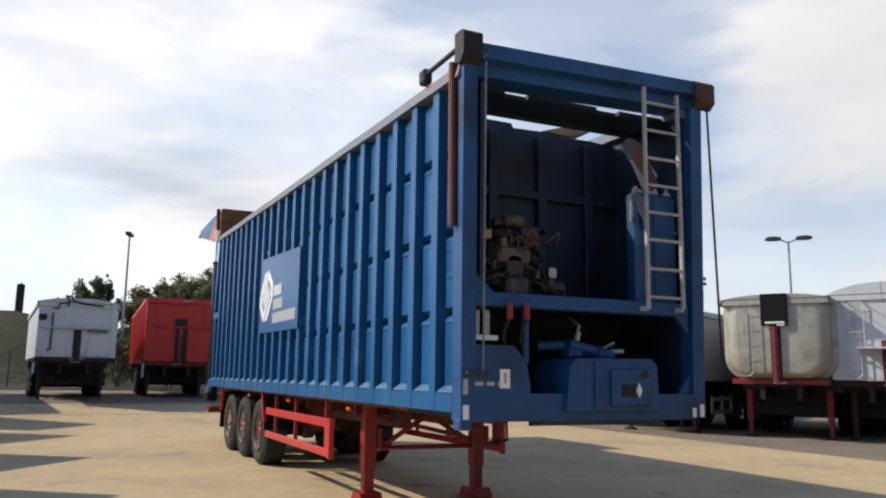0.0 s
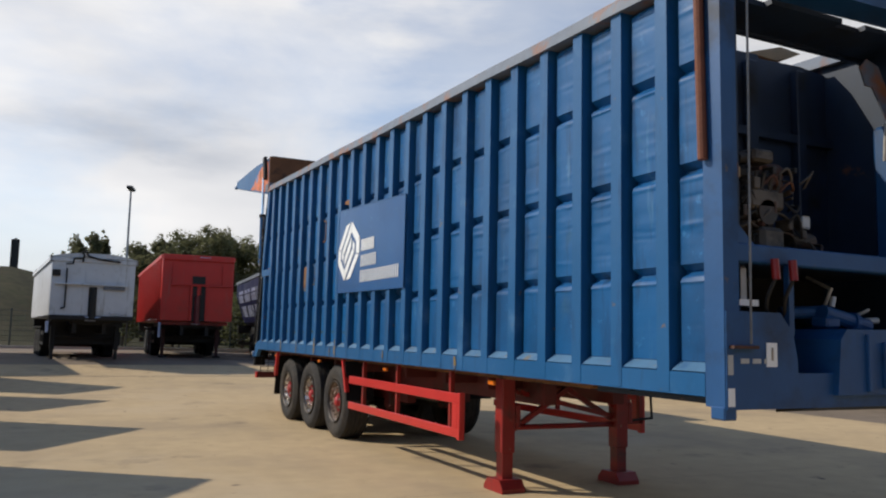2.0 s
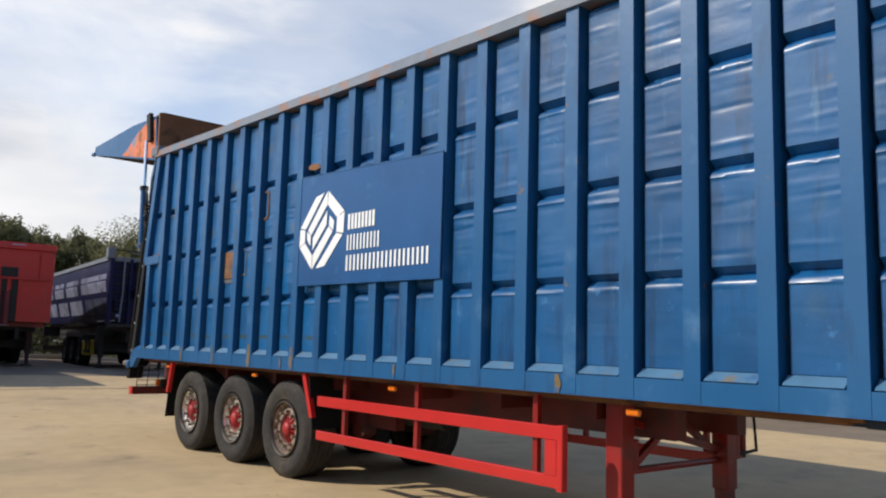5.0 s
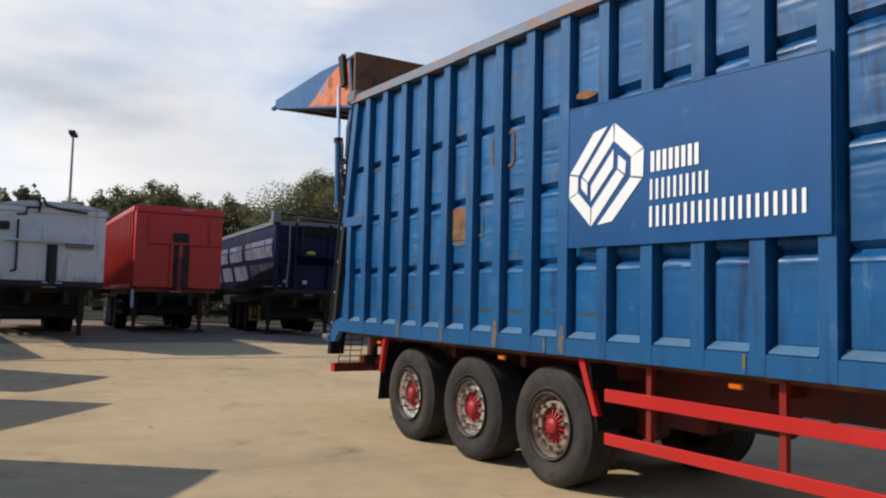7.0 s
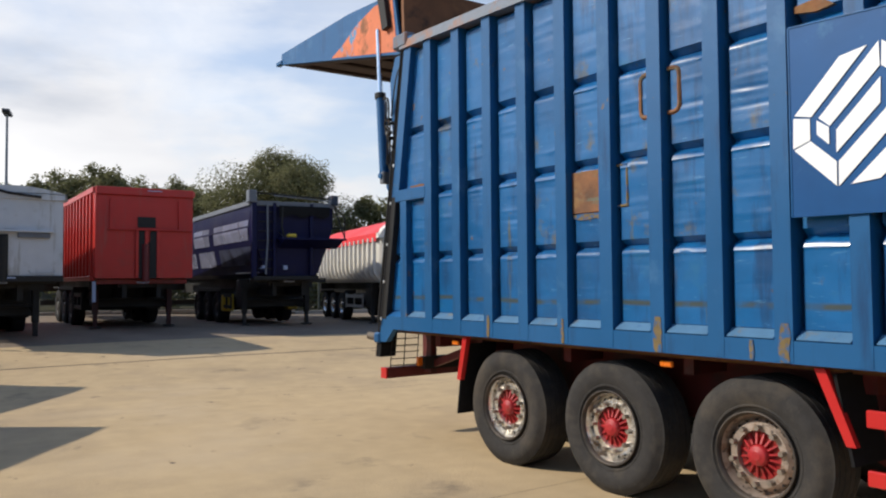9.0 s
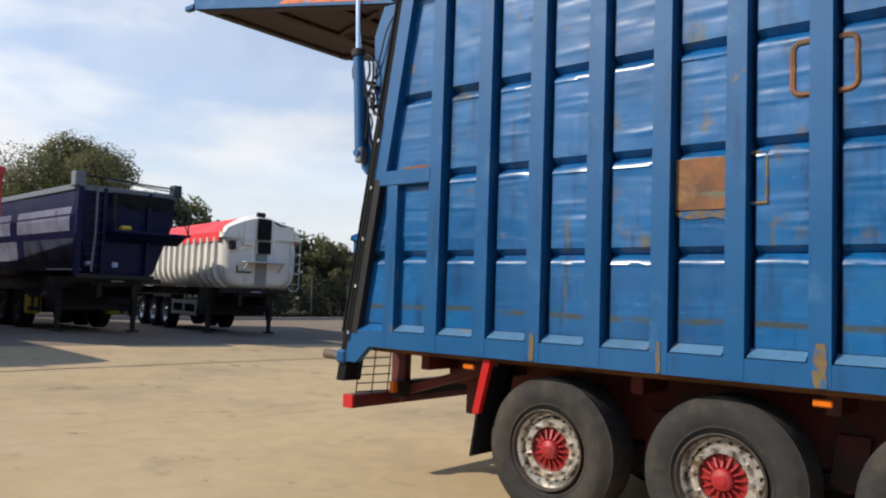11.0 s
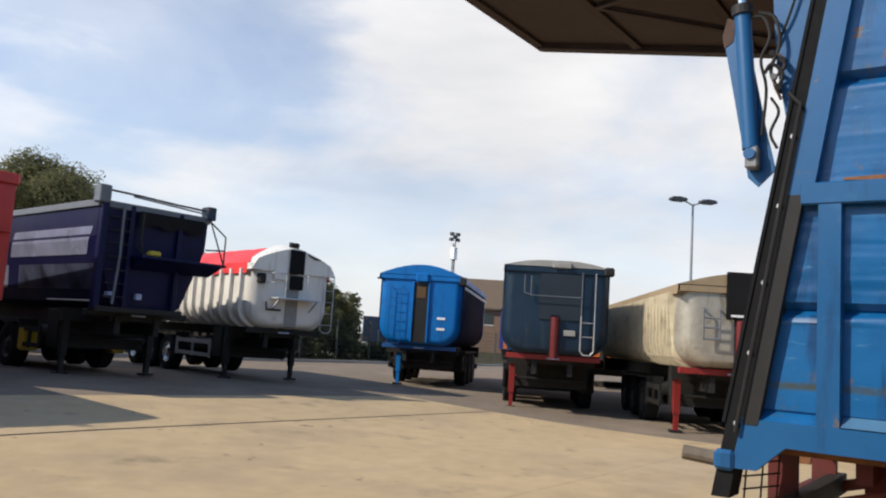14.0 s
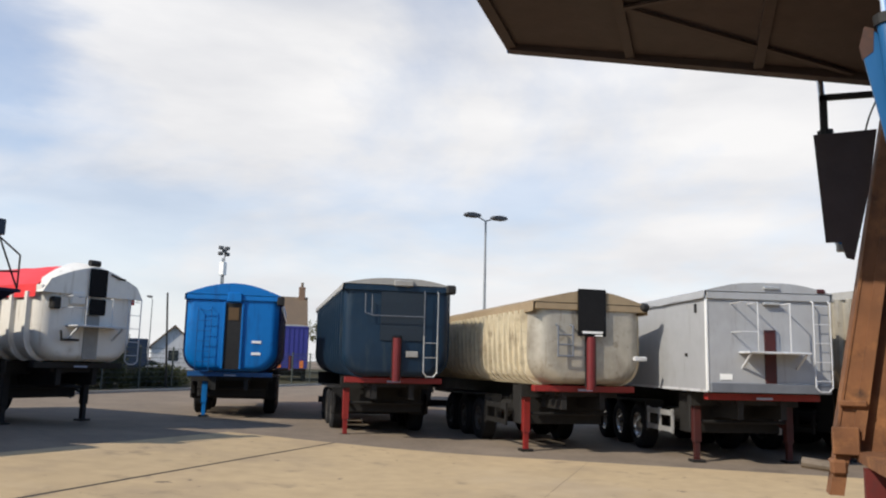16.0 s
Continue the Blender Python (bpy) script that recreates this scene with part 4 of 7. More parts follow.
# batteries, control box, air lines
part("control_box", boxed(3.24, 3.40, YF + 0.10, YF + 0.35, 1.78, 2.02, bevel=0.02), GALV, trailer, "white control box")
part("control_box_base", boxed(3.22, 3.44, YF + 0.06, YF + 0.14, 1.76, 1.80), WHITE, trailer)
for x in (3.50, 3.66):
    part("air_coupling", rod(bmesh.new(), (x, YF - 0.03, 1.93), (x, YF - 0.02, 2.06), 0.026, 10), RED, trailer, "red air coupling")
    part("air_line", tube(bmesh.new(), bend([(x, YF - 0.02, 1.93), (x - 0.03, YF + 0.02, 1.80), (x + 0.03, YF + 0.08, 1.66), (x + 0.06, YF + 0.2, 1.55)]), 0.014, 6), BLACK, trailer)
# tank on the deck
TANK_BLUE = surface("tank_paint", (0.010, 0.060, 0.165), 0.45, grain=6, amount=0.2, stains=(((0.008, 0.03, 0.08), 2.6, 0.5, 0.66), ((0.12, 0.08, 0.05), 9.0, 0.66, 0.73)))
tank = part("oil_tank", boxed(4.92, 5.40, 6.50, 6.66, 2.11, 3.18, bevel=0.03), TANK_BLUE, trailer, "blue hydraulic oil tank")
part("tank_filler", rod(bmesh.new(), (5.02, YF + 0.22, 3.17), (5.02, YF + 0.22, 3.21), 0.04, 14), GALV, tank)
part("tank_hose", tube(bmesh.new(), bend([(5.02, YF + 0.22, 3.21), (4.94, YF + 0.17, 3.22), (4.895, YF + 0.16, 3.10), (4.90, YF + 0.18, 2.90)]), 0.014, 8), LADDER, tank)
torn = bmesh.new()
prism(torn, [(4.86, 3.12), (4.90, 3.17), (4.99, 3.10), (5.03, 2.90), (5.00, 2.78), (4.97, 2.92), (4.92, 3.02)], "y", YF + 0.105, YF + 0.115)
part("torn_edge", torn, RAIL, tank, "bright torn sheet edge")
part("tank_rib", boxed(5.00, 5.05, YF + 0.125, YF + 0.15, 2.85, 3.12), BLACK, tank)
part("tank_flange", boxed(4.94, 5.40, YF + 0.115, YF + 0.15, 2.115, 2.16, bevel=0.008), TANK_BLUE, tank)
part("tank_seam", boxed(5.12, 5.14, YF + 0.13, YF + 0.15, 2.18, 3.12), TANK_BLUE, tank)
for z in (2.45, 2.80):
    part("tank_band", boxed(5.14, 5.40, YF + 0.127, YF + 0.15, z, z + 0.035, bevel=0.006), TANK_BLUE, tank)
part("torn_sheet", prism(bmesh.new(), [(5.02, 3.72), (5.10, 3.80), (5.24, 3.76), (5.46, 3.36), (5.36, 3.28), (5.16, 3.58), (5.08, 3.58)], "y", 6.80, 6.815), RAIL, trailer, "bent pale scrap of sheet metal")
# engine
eng = part("engine_block", boxed(3.46, 3.84, YF + 0.25, YF + 0.95, 2.20, 2.62, bevel=0.04), OIL, trailer, "oily diesel engine block")
part("rocker_cover", boxed(3.52, 3.76, YF + 0.25, YF + 0.9, 2.62, 2.74, bevel=0.04), OIL, eng)
part("air_filter", rod(bmesh.new(), (3.52, YF + 0.30, 2.78), (3.74, YF + 0.30, 2.80), 0.04, 14), OIL, eng, "dented grey air filter")
part("exhaust", tube(bmesh.new(), [(3.70, YF + 0.35, 2.60), (3.84, YF + 0.35, 2.56), (4.02, YF + 0.5, 2.52), (4.12, YF + 0.9, 2.54)], 0.055, 10), CAP_RUST, eng)
part("fan_pulley", rod(bmesh.new(), (3.66, YF + 0.16, 2.40), (3.66, YF + 0.25, 2.40), 0.085, 20), OIL, eng)
part("sump", boxed(3.42, 3.70, YF + 0.3, YF + 0.9, 2.11, 2.20), BLACK, eng)
part("alternator", rod(bmesh.new(), (4.05, YF + 0.20, 2.36), (4.05, YF + 0.40, 2.36), 0.045, 16), OIL, eng, "oily alternator with pale end cap")
part("alternator_cap", boxed(4.01, 4.09, YF + 0.185, YF + 0.20, 2.32, 2.41, bevel=0.012), GALV, eng)
part("hydraulic_pump", rod(bmesh.new(), (3.95, YF + 0.28, 2.26), (4.20, YF + 0.30, 2.24), 0.07, 14), OIL, eng)
part("fuel_can", boxed(3.36, 3.46, YF + 0.2, YF + 0.4, 2.62, 2.70, bevel=0.01), WOOD, eng)
for k in range(5):
    z = 2.26 + 0.075 * k
    part("engine_pipe", tube(bmesh.new(), [(3.38 + 0.03 * k, YF + 0.22, z), (3.50 + 0.04 * k, YF + 0.17, z + 0.06), (3.66, YF + 0.22, z + 0.02)], 0.011, 6), (OIL, BLACK, PALE_OIL)[k % 3], eng)
part("intake_box", boxed(3.60, 3.80, YF + 0.22, YF + 0.50, 2.76, 2.85, bevel=0.02), PALE_OIL, eng, "pale dusty intake box")
part("radiator_tank", boxed(3.82, 4.04, YF + 0.34, YF + 0.60, 2.60, 2.80, bevel=0.03), CAP_RUST, eng, "rusty brown header tank")
part("gear_case", boxed(3.58, 3.80, YF + 0.14, YF + 0.26, 2.12, 2.30, bevel=0.03), PALE_OIL, eng, "pale oily gear case")
part("cylinder_head", boxed(3.50, 3.82, YF + 0.16, YF + 0.28, 2.42, 2.56, bevel=0.02), PALE_OIL, eng)
for k in range(4):
    part("injector", rod(bmesh.new(), (3.54 + 0.075 * k, YF + 0.18, 2.55), (3.55 + 0.075 * k, YF + 0.16, 2.66), 0.012, 8), OIL, eng)
ernd = random.Random(31)
for k in range(46):
    x, z, d = 3.36 + 0.66 * ernd.random(), 2.14 + 0.58 * ernd.random(), YF + 0.14 + 0.12 * ernd.random()
    w = ernd.uniform(0.02, 0.06)
    mat = (OIL, PALE_OIL, BLACK, OIL, CAP_RUST, PALE_OIL, BLACK)[k % 7]
    if k % 3 == 0:
        part("engine_bracket", boxed(x, x + w, d, d + 0.12, z, z + ernd.uniform(0.03, 0.10), bevel=0.006), mat, eng)
    elif k % 3 == 1:
        part("engine_fitting", rod(bmesh.new(), (x, d, z), (x + ernd.uniform(-0.03, 0.08), d + 0.1, z + ernd.uniform(-0.03, 0.05)), w * 0.45, 9), mat, eng)
    else:
        part("engine_hose", tube(bmesh.new(), bend([(x, d, z), (x + 0.06, d - 0.03, z + ernd.uniform(-0.08, 0.08)), (x + 0.13, d, z + ernd.uniform(-0.1, 0.1)), (x + 0.16, d + 0.1, z)]), 0.009, 6), mat, eng)
# ladder on the front
lad = part("ladder", beam(beam(bmesh.new(), (4.86, YF - 0.08, 2.07), (4.87, YF - 0.08, 4.10), 0.024, 0.034, (0, 1, 0)), (5.25, YF - 0.08, 2.09), (5.25, YF - 0.08, 4.08), 0.024, 0.034, (0, 1, 0)), LADDER, trailer, "weathered grey metal ladder")
for z in (2.18, 2.43, 2.69, 2.94, 3.19, 3.44, 3.70, 3.96):
    part("rung", rod(bmesh.new(), (4.87, YF - 0.08, z), (5.25, YF - 0.08, z), 0.014, 8), LADDER, lad)
for x in (4.86, 5.25):
    part("ladder_bracket", boxed(x - 0.012, x + 0.012, YF - 0.07, YF + 0.03, 2.06, 2.10), LADDER, lad)

# chassis
for x in (3.85, 4.70):
    part("chassis_beam", boxed(x, x + 0.14, 9.5, 18.2, 0.86, FLOOR_Z - 0.02), MAROON, trailer)
for y in (9.9, 10.9, 12.0, 13.4, 14.76, 16.07, 17.35, 18.1):
    part("cross_member", boxed(XL + 0.36, XR - 0.36, y, y + 0.09, 1.0, FLOOR_Z), MAROON, trailer)
for x in (3.85, 4.70):
    part("bogie_beam", boxed(x + 0.01, x + 0.13, 12.9, 18.0, 0.60, 0.86), MAROON, trailer)
part("floor_underside", boxed(XL + 0.34, XR - 0.34, YF + 0.1, 18.3, FLOOR_Z - 0.03, FLOOR_Z - 0.005), DARK_BLUE, trailer)
# landing legs
for x in (3.57, 4.99):
    leg = part("landing_leg", boxed(x - 0.076, x + 0.076, 9.71, 9.86, 0.38, 1.12, bevel=0.008), RED, trailer, "red square landing leg")
    part("inner_leg", boxed(x - 0.06, x + 0.06, 9.725, 9.845, 0.10, 0.40), RED, leg)
    part("foot_pad", prism(bmesh.new(), [(9.60, 0.008), (9.60, 0.05), (9.66, 0.13), (9.90, 0.13), (9.97, 0.05), (9.97, 0.008)], "x", x - 0.13, x + 0.13), RED, leg, "worn red foot")
    part("gearbox", boxed(x + 0.085, x + 0.15, 9.72, 9.86, 0.62, 0.86, bevel=0.01), RED, leg)
part("leg_shaft", rod(bmesh.new(), (3.70, 9.80, 0.62), (4.95, 9.80, 0.62), 0.028, 8), RED, trailer)
for p, q in (((3.70, 9.83, 0.60), (4.35, 9.83, 1.0)), ((4.35, 9.83, 1.0), (4.96, 9.83, 0.66)), ((3.70, 9.8, 0.98), (4.95, 9.8, 0.70)), ((4.75, 9.8, 1.06), (5.0, 9.8, 0.70))):
    part("leg_brace", beam(bmesh.new(), p, q, 0.05, 0.05), RED, trailer)
part("leg_handle", tube(bmesh.new(), [(5.18, 9.8, 1.12), (5.40, 9.75, 1.10), (5.40, 9.72, 0.68), (5.15, 9.74, 0.66)], 0.014, 6), BLACK, trailer)
part("leg_frame", beam(beam(beam(bmesh.new(), (5.1, 9.8, 1.05), (5.32, 9.8, 1.05), 0.05, 0.05), (5.30, 9.8, 1.05), (5.30, 9.8, 0.62), 0.05, 0.05), (5.12, 9.8, 0.64), (5.32, 9.8, 0.64), 0.05, 0.05), RED, trailer)
# side guards
for xg in (3.15, 5.46):
    guard = part("side_guard", boxed(xg, xg + 0.035, 10.02, 13.33, 0.845, 0.948, bevel=0.006), RED_BRIGHT, trailer, "bright red side guard rail")
    part("guard_rail", boxed(xg, xg + 0.035, 10.02, 13.33, 0.505, 0.597, bevel=0.006), RED_BRIGHT, guard)
    part("guard_end", boxed(xg - 0.004, xg + 0.06, 9.97, 10.03, 0.485, 0.955, bevel=0.006), RED_BRIGHT, guard)
    part("guard_end_face", boxed(xg - 0.004, xg + 0.04, 10.03, 10.14, 0.597, 0.845), RED_BRIGHT, guard)
    for y in (10.25, 11.69, 12.85):
        part("guard_post", boxed(xg + 0.035, xg + 0.08, y, y + 0.05, 0.52, 1.16), RED, guard)
# marker lamps
for y in (9.38, 12.07, 14.80, 17.45):
    part("marker_lamp", boxed(3.165, 3.20, y - 0.055, y + 0.055, 1.075, 1.12, bevel=0.008), AMBER, trailer, "amber marker lamp")
# suspension and axles
for y in (14.11, 15.42, 16.725):
    part("axle", rod(bmesh.new(), (3.4, y, 0.535), (5.2, y, 0.535), 0.07, 12), BLACK, trailer)
    for x in (3.80, 4.66):
        part("spring_hanger", prism(bmesh.new(), [(y - 0.75, 0.84), (y - 0.55, 0.84), (y - 0.50, 0.52), (y - 0.62, 0.46), (y - 0.72, 0.52)], "x", x, x + 0.16), MAROON, trailer)
        part("trailing_arm", beam(bmesh.new(), (x + 0.08, y - 0.62, 0.52), (x + 0.08, y + 0.35, 0.50), 0.09, 0.10), BLACK, trailer)
        part("air_bag", rod(bmesh.new(), (x + 0.08, y + 0.36, 0.55), (x + 0.08, y + 0.36, 0.84), 0.13, 14), FELT, trailer)
part("air_tank", rod(bmesh.new(), (4.1, 12.3, 0.78), (4.1, 13.2, 0.78), 0.14, 16), BLACK, trailer)
# mudguard stays and flaps
for x0 in (3.13, 5.44):
    part("mudguard_stay", prism(bmesh.new(), [(13.38, 0.72), (13.44, 0.72), (13.63, 1.17), (13.56, 1.17)], "x", x0, x0 + 0.05), RED_BRIGHT, trailer, "red mudguard stay")
    part("mudguard_stay", prism(bmesh.new(), [(17.20, 1.17), (17.27, 1.17), (17.37, 0.74), (17.31, 0.74)], "x", x0, x0 + 0.05), RED_BRIGHT, trailer, "red mudguard stay")
    xa, xb = (3.15, 3.56) if x0 < 4 else (5.05, 5.46)
    part("mudflap", prism(bmesh.new(), [(17.27, 1.10), (17.29, 1.10), (17.40, 0.40), (17.38, 0.40)], "x", xa, xb), FELT, trailer, "black rubber mudflap")
    part("front_mudflap", prism(bmesh.new(), [(13.50, 1.14), (13.52, 1.14), (13.42, 0.60), (13.40, 0.60)], "x", xa, xb), FELT, trailer)
# rear bumper, lamp bars and mesh
part("rear_bumper", boxed(XL + 0.06, XR - 0.06, 18.72, 18.84, 0.62, 0.74, bevel=0.01), MAROON, trailer, "dark red rear under-run bumper")
part("bumper_end", boxed(XL + 0.04, XL + 0.062, 18.72, 18.84, 0.62, 0.74), RED_BRIGHT, trailer)
part("lamp_bar", boxed(XL + 0.42, XR - 0.42, 18.50, 18.60, 0.72, 0.86), BLACK, trailer)
part("rear_lamp", boxed(XL + 0.34, XL + 0.39, 18.50, 18.55, 0.76, 0.86), AMBER, trailer, "orange lamp end")
for x in (3.62, 4.95):
    part("bumper_bracket", boxed(x, x + 0.08, 18.55, 18.72, 0.66, 1.12), MAROON, trailer)
    part("bumper_stay", beam(bmesh.new(), (x + 0.04, 17.5, 1.08), (x + 0.04, 18.7, 0.72), 0.06, 0.08), MAROON, trailer)
mesh_bm = bmesh.new()
for k in range(6):
    z = 0.76 + 0.075 * k
    rod(mesh_bm, (XL + 0.12, 18.76, z), (XL + 0.42, 18.62, z + 0.01), 0.006, 5)
for k in range(3):
    rod(mesh_bm, (XL + 0.12 + 0.14 * k, 18.76 - 0.06 * k, 0.74), (XL + 0.14 + 0.14 * k, 18.74 - 0.06 * k, 1.16), 0.006, 5)
part("lamp_mesh", mesh_bm, BLACK, trailer, "bent wire lamp guard")


# wheels
def wheel_meshes(s):
    """Tyre, rim, flange, hub, fin and nut meshes; s is 1 for the near side (outward is -x), -1 for the far side."""
    t = [(0.30, 0.285), (0.345, 0.305), (0.356, 0.328), (0.364, 0.332), (0.365, 0.342), (0.362, 0.346), (0.374, 0.38), (0.382, 0.44), (0.368, 0.490), (0.335, 0.518)]
    prof = [(0.385 - a, r) for a, r in t]
    for k in range(5):
        a = 0.055 + 0.064 * k
        prof += [(a, 0.533), (a + 0.053, 0.533), (a + 0.055, 0.523), (a + 0.062, 0.523)]
    prof += [(a, r) for a, r in reversed(t)]
    rim = [(0.085, 0.290), (0.030, 0.300), (0.012, 0.300), (0.010, 0.292), (0.020, 0.281), (0.040, 0.274), (0.060, 0.276)]
    flange = [(0.038, 0.275), (0.070, 0.266), (0.128, 0.256), (0.130, 0.246), (0.100, 0.240), (0.084, 0.224), (0.070, 0.214), (0.068, 0.166), (0.112, 0.162)]
    hub = [(0.110, 0.076), (0.062, 0.074), (0.044, 0.068), (0.036, 0.058), (0.035, 0.036), (0.030, 0.030), (0.029, 0.0005)]
    out = []
    for name, pr, mat, n in (("tyre", prof, RUBBER, 48), ("rim", rim, RIM_STEEL, 40), ("flange", flange, CHROME, 40), ("hub", hub, HUB_RED, 30), ("hub_dish", [(0.112, 0.166), (0.100, 0.160), (0.100, 0.050)], RED, 30)):
        bm = bmesh.new()
        lathe(bm, [(a * s, r) for a, r in pr], (0, 0, 0), n)
        out.append(mesh_of(name, bm, mat))
    fin = prism(bmesh.new(), [(0.06, 0.110 * s), (0.160, 0.110 * s), (0.158, 0.092 * s), (0.080, 0.064 * s)], "z", -0.007, 0.007)
    bmesh.ops.rotate(fin, verts=fin.verts, cent=(0, 0, 0), matrix=Matrix(((0, 1, 0), (1, 0, 0), (0, 0, 1))).to_3x3())
    bmesh.ops.recalc_face_normals(fin, faces=fin.faces)
    out.append(mesh_of("hub_fin", fin, HUB_RED, False))
    nut = bmesh.new()
    rod(nut, (0.075 * s, 0.190, 0), (0.022 * s, 0.190, 0), 0.019, 6)
    out.append(mesh_of("wheel_nut", nut, NUT, False))
    hole = bmesh.new()
    rod(hole, (0.13 * s, 0.234, 0), (0.089 * s, 0.231, 0), 0.012, 8)
    out.append(mesh_of("rim_hole", hole, BLACK, False))
    return out


def mesh_of(name, bm, material, smooth=True):
    me = bpy.data.meshes.new(name)
    bm.to_mesh(me)
    bm.free()
    if smooth:
        me.shade_smooth()
        me.set_sharp_from_angle(angle=radians(38))
    me.materials.append(material)
    return me


WHEELS = {-1: wheel_meshes(1), 1: wheel_meshes(-1)}


def add_wheel(parent, at, side, turn=0.0, worn=False):
    meshes = WHEELS[side]
    w = new("wheel", meshes[0])
    w.parent = parent
    w.location = Vector(at) - ORIGIN.get(parent.name, Vector((0, 0, 0)))
    w.rotation_euler = (turn, 0, 0)
    tagged(w, "dusty black tyre on alloy rim")
    for name, me in zip(("rim", "flange", "hub", "hub_dish"), meshes[1:5]):
        if worn and name == "flange":
            me = me.copy()
            me.materials[0] = DULL_ALLOY
        o = new(name, me)
        o.parent = w
    for name, me, n, ph in (("hub_fin", meshes[5], 16, 0.0), ("wheel_nut", meshes[6], 10, 0.3), ("rim_hole", meshes[7], 20, 0.0)):
        for k in range(n):
            o = new(name, me)
            o.parent = w
            o.rotation_euler = (2 * math.pi * (k + ph) / n, 0, 0)
    return w


for y, a in ((14.11, 0.2), (15.42, 1.1), (16.725, 2.0)):
    add_wheel(trailer, (3.195, y, 0.535), -1, a, y < 15)
    add_wheel(trailer, (5.415, y, 0.535), 1, a, y < 15)

# raised tailgate with wedge sides, hinged at the top of the rear
def gate_z(y):
    return 4.28 + (y - 18.43) * 0.19


gate_bm = bmesh.new()
prism(gate_bm, [(18.45, gate_z(18.45) + 0.05), (21.60, gate_z(21.60) + 0.05), (21.60, gate_z(21.60) + 0.09), (18.45, gate_z(18.45) + 0.09)], "x", XL + 0.08, XR - 0.06)
gate = part("tailgate", gate_bm, GATE_UNDER, trailer, "raised brown steel tailgate")
for x0, x1 in ((XL + 0.045, XL + 0.08), (XR - 0.06, XR - 0.025)):
    out = x0 < 4
    part("gate_side", prism(bmesh.new(), [(18.36, 4.26), (21.64, gate_z(21.64)), (21.64, 5.04), (19.6, 5.06), (18.52, 5.0)], "x", x0, x1), BLUE_RIB, gate, "pale blue wedge side of the tailgate")
    part("primer_patch", prism(bmesh.new(), [(18.45, 4.31), (20.05, gate_z(20.05) + 0.02), (19.75, 4.70), (19.40, 4.86), (18.95, 4.97), (18.55, 4.96)], "x", x0 - 0.004 if out else x1, x0 if out else x1 + 0.004), ORANGE_RUST, gate, "flaking orange primer")
    if out:
        part("gate_tip", boxed(x0 - 0.02, x1 + 0.02, 21.62, 21.80, gate_z(21.64), gate_z(21.64) + 0.06, bevel=0.01), BLUE_RIB, gate)
    xm = x1 + 0.06 if out else x0 - 0.06
    part("gate_edge_beam", beam(bmesh.new(), (xm, 18.45, gate_z(18.45) + 0.02), (xm, 21.58, gate_z(21.58) + 0.02), 0.12, 0.07), GATE_UNDER, gate)
part("gate_lip", boxed(XL + 0.08, XR - 0.06, 21.52, 21.62, gate_z(21.6) - 0.005, 5.04), GATE_UNDER, gate)
for y in (19.3, 20.4):
    part("gate_stiffener", boxed(XL + 0.20, XR - 0.18, y, y + 0.08, gate_z(y) + 0.01, gate_z(y) + 0.07), GATE_UNDER, gate)
for p, q in (((XL + 0.2, 18.6), (4.3, 20.4)), ((XR - 0.2, 18.6), (4.3, 20.4))):
    part("gate_brace", beam(bmesh.new(), (*p, gate_z(p[1]) + 0.02), (*q, gate_z(q[1]) + 0.02), 0.05, 0.022), GATE_UNDER, gate)
part("gate_back", prism(bmesh.new(), [(18.22, 4.34), (18.27, 4.34), (18.30, 5.0), (18.25, 5.0)], "x", XL + 0.0, XR - 0.02), INNER, gate, "rusty brown upright plate over the hinge")
part("gate_top", boxed(XL + 0.05, XR - 0.03, 18.28, 21.5, 4.985, 5.02), GATE_UNDER, gate)
for x0, x1 in ((XL - 0.03, XL + 0.12), (XR - 0.12, XR + 0.03)):
    part("hinge_block", boxed(x0, x1, 18.16, 18.44, 4.30, 4.46, bevel=0.02), RAIL, gate)
part("gate_arm", prism(bmesh.new(), [(18.56, 4.62), (18.68, 4.60), (18.80, 5.06), (18.66, 5.08)], "x", XL - 0.02, XL + 0.04), BLACK, gate, "dark lifting arm")
for zz, hh in ((1.56, 0.05), (1.18, 0.22)):
    part("far_post_ledge", boxed(XR - 0.24, XR - 0.19, rear_y(zz) - 0.10, rear_y(zz) + 0.10, zz, zz + hh, bevel=0.01), INNER, trailer)
part("sight_frame", boxed(XR - 0.09, XR - 0.05, 18.79, 18.85, 3.86, 4.19), BLACK, gate, "black frame bar")
part("sight_frame", boxed(XR - 0.09, XR - 0.05, 18.38, 18.85, 4.16, 4.21), BLACK, gate, "black frame bar")
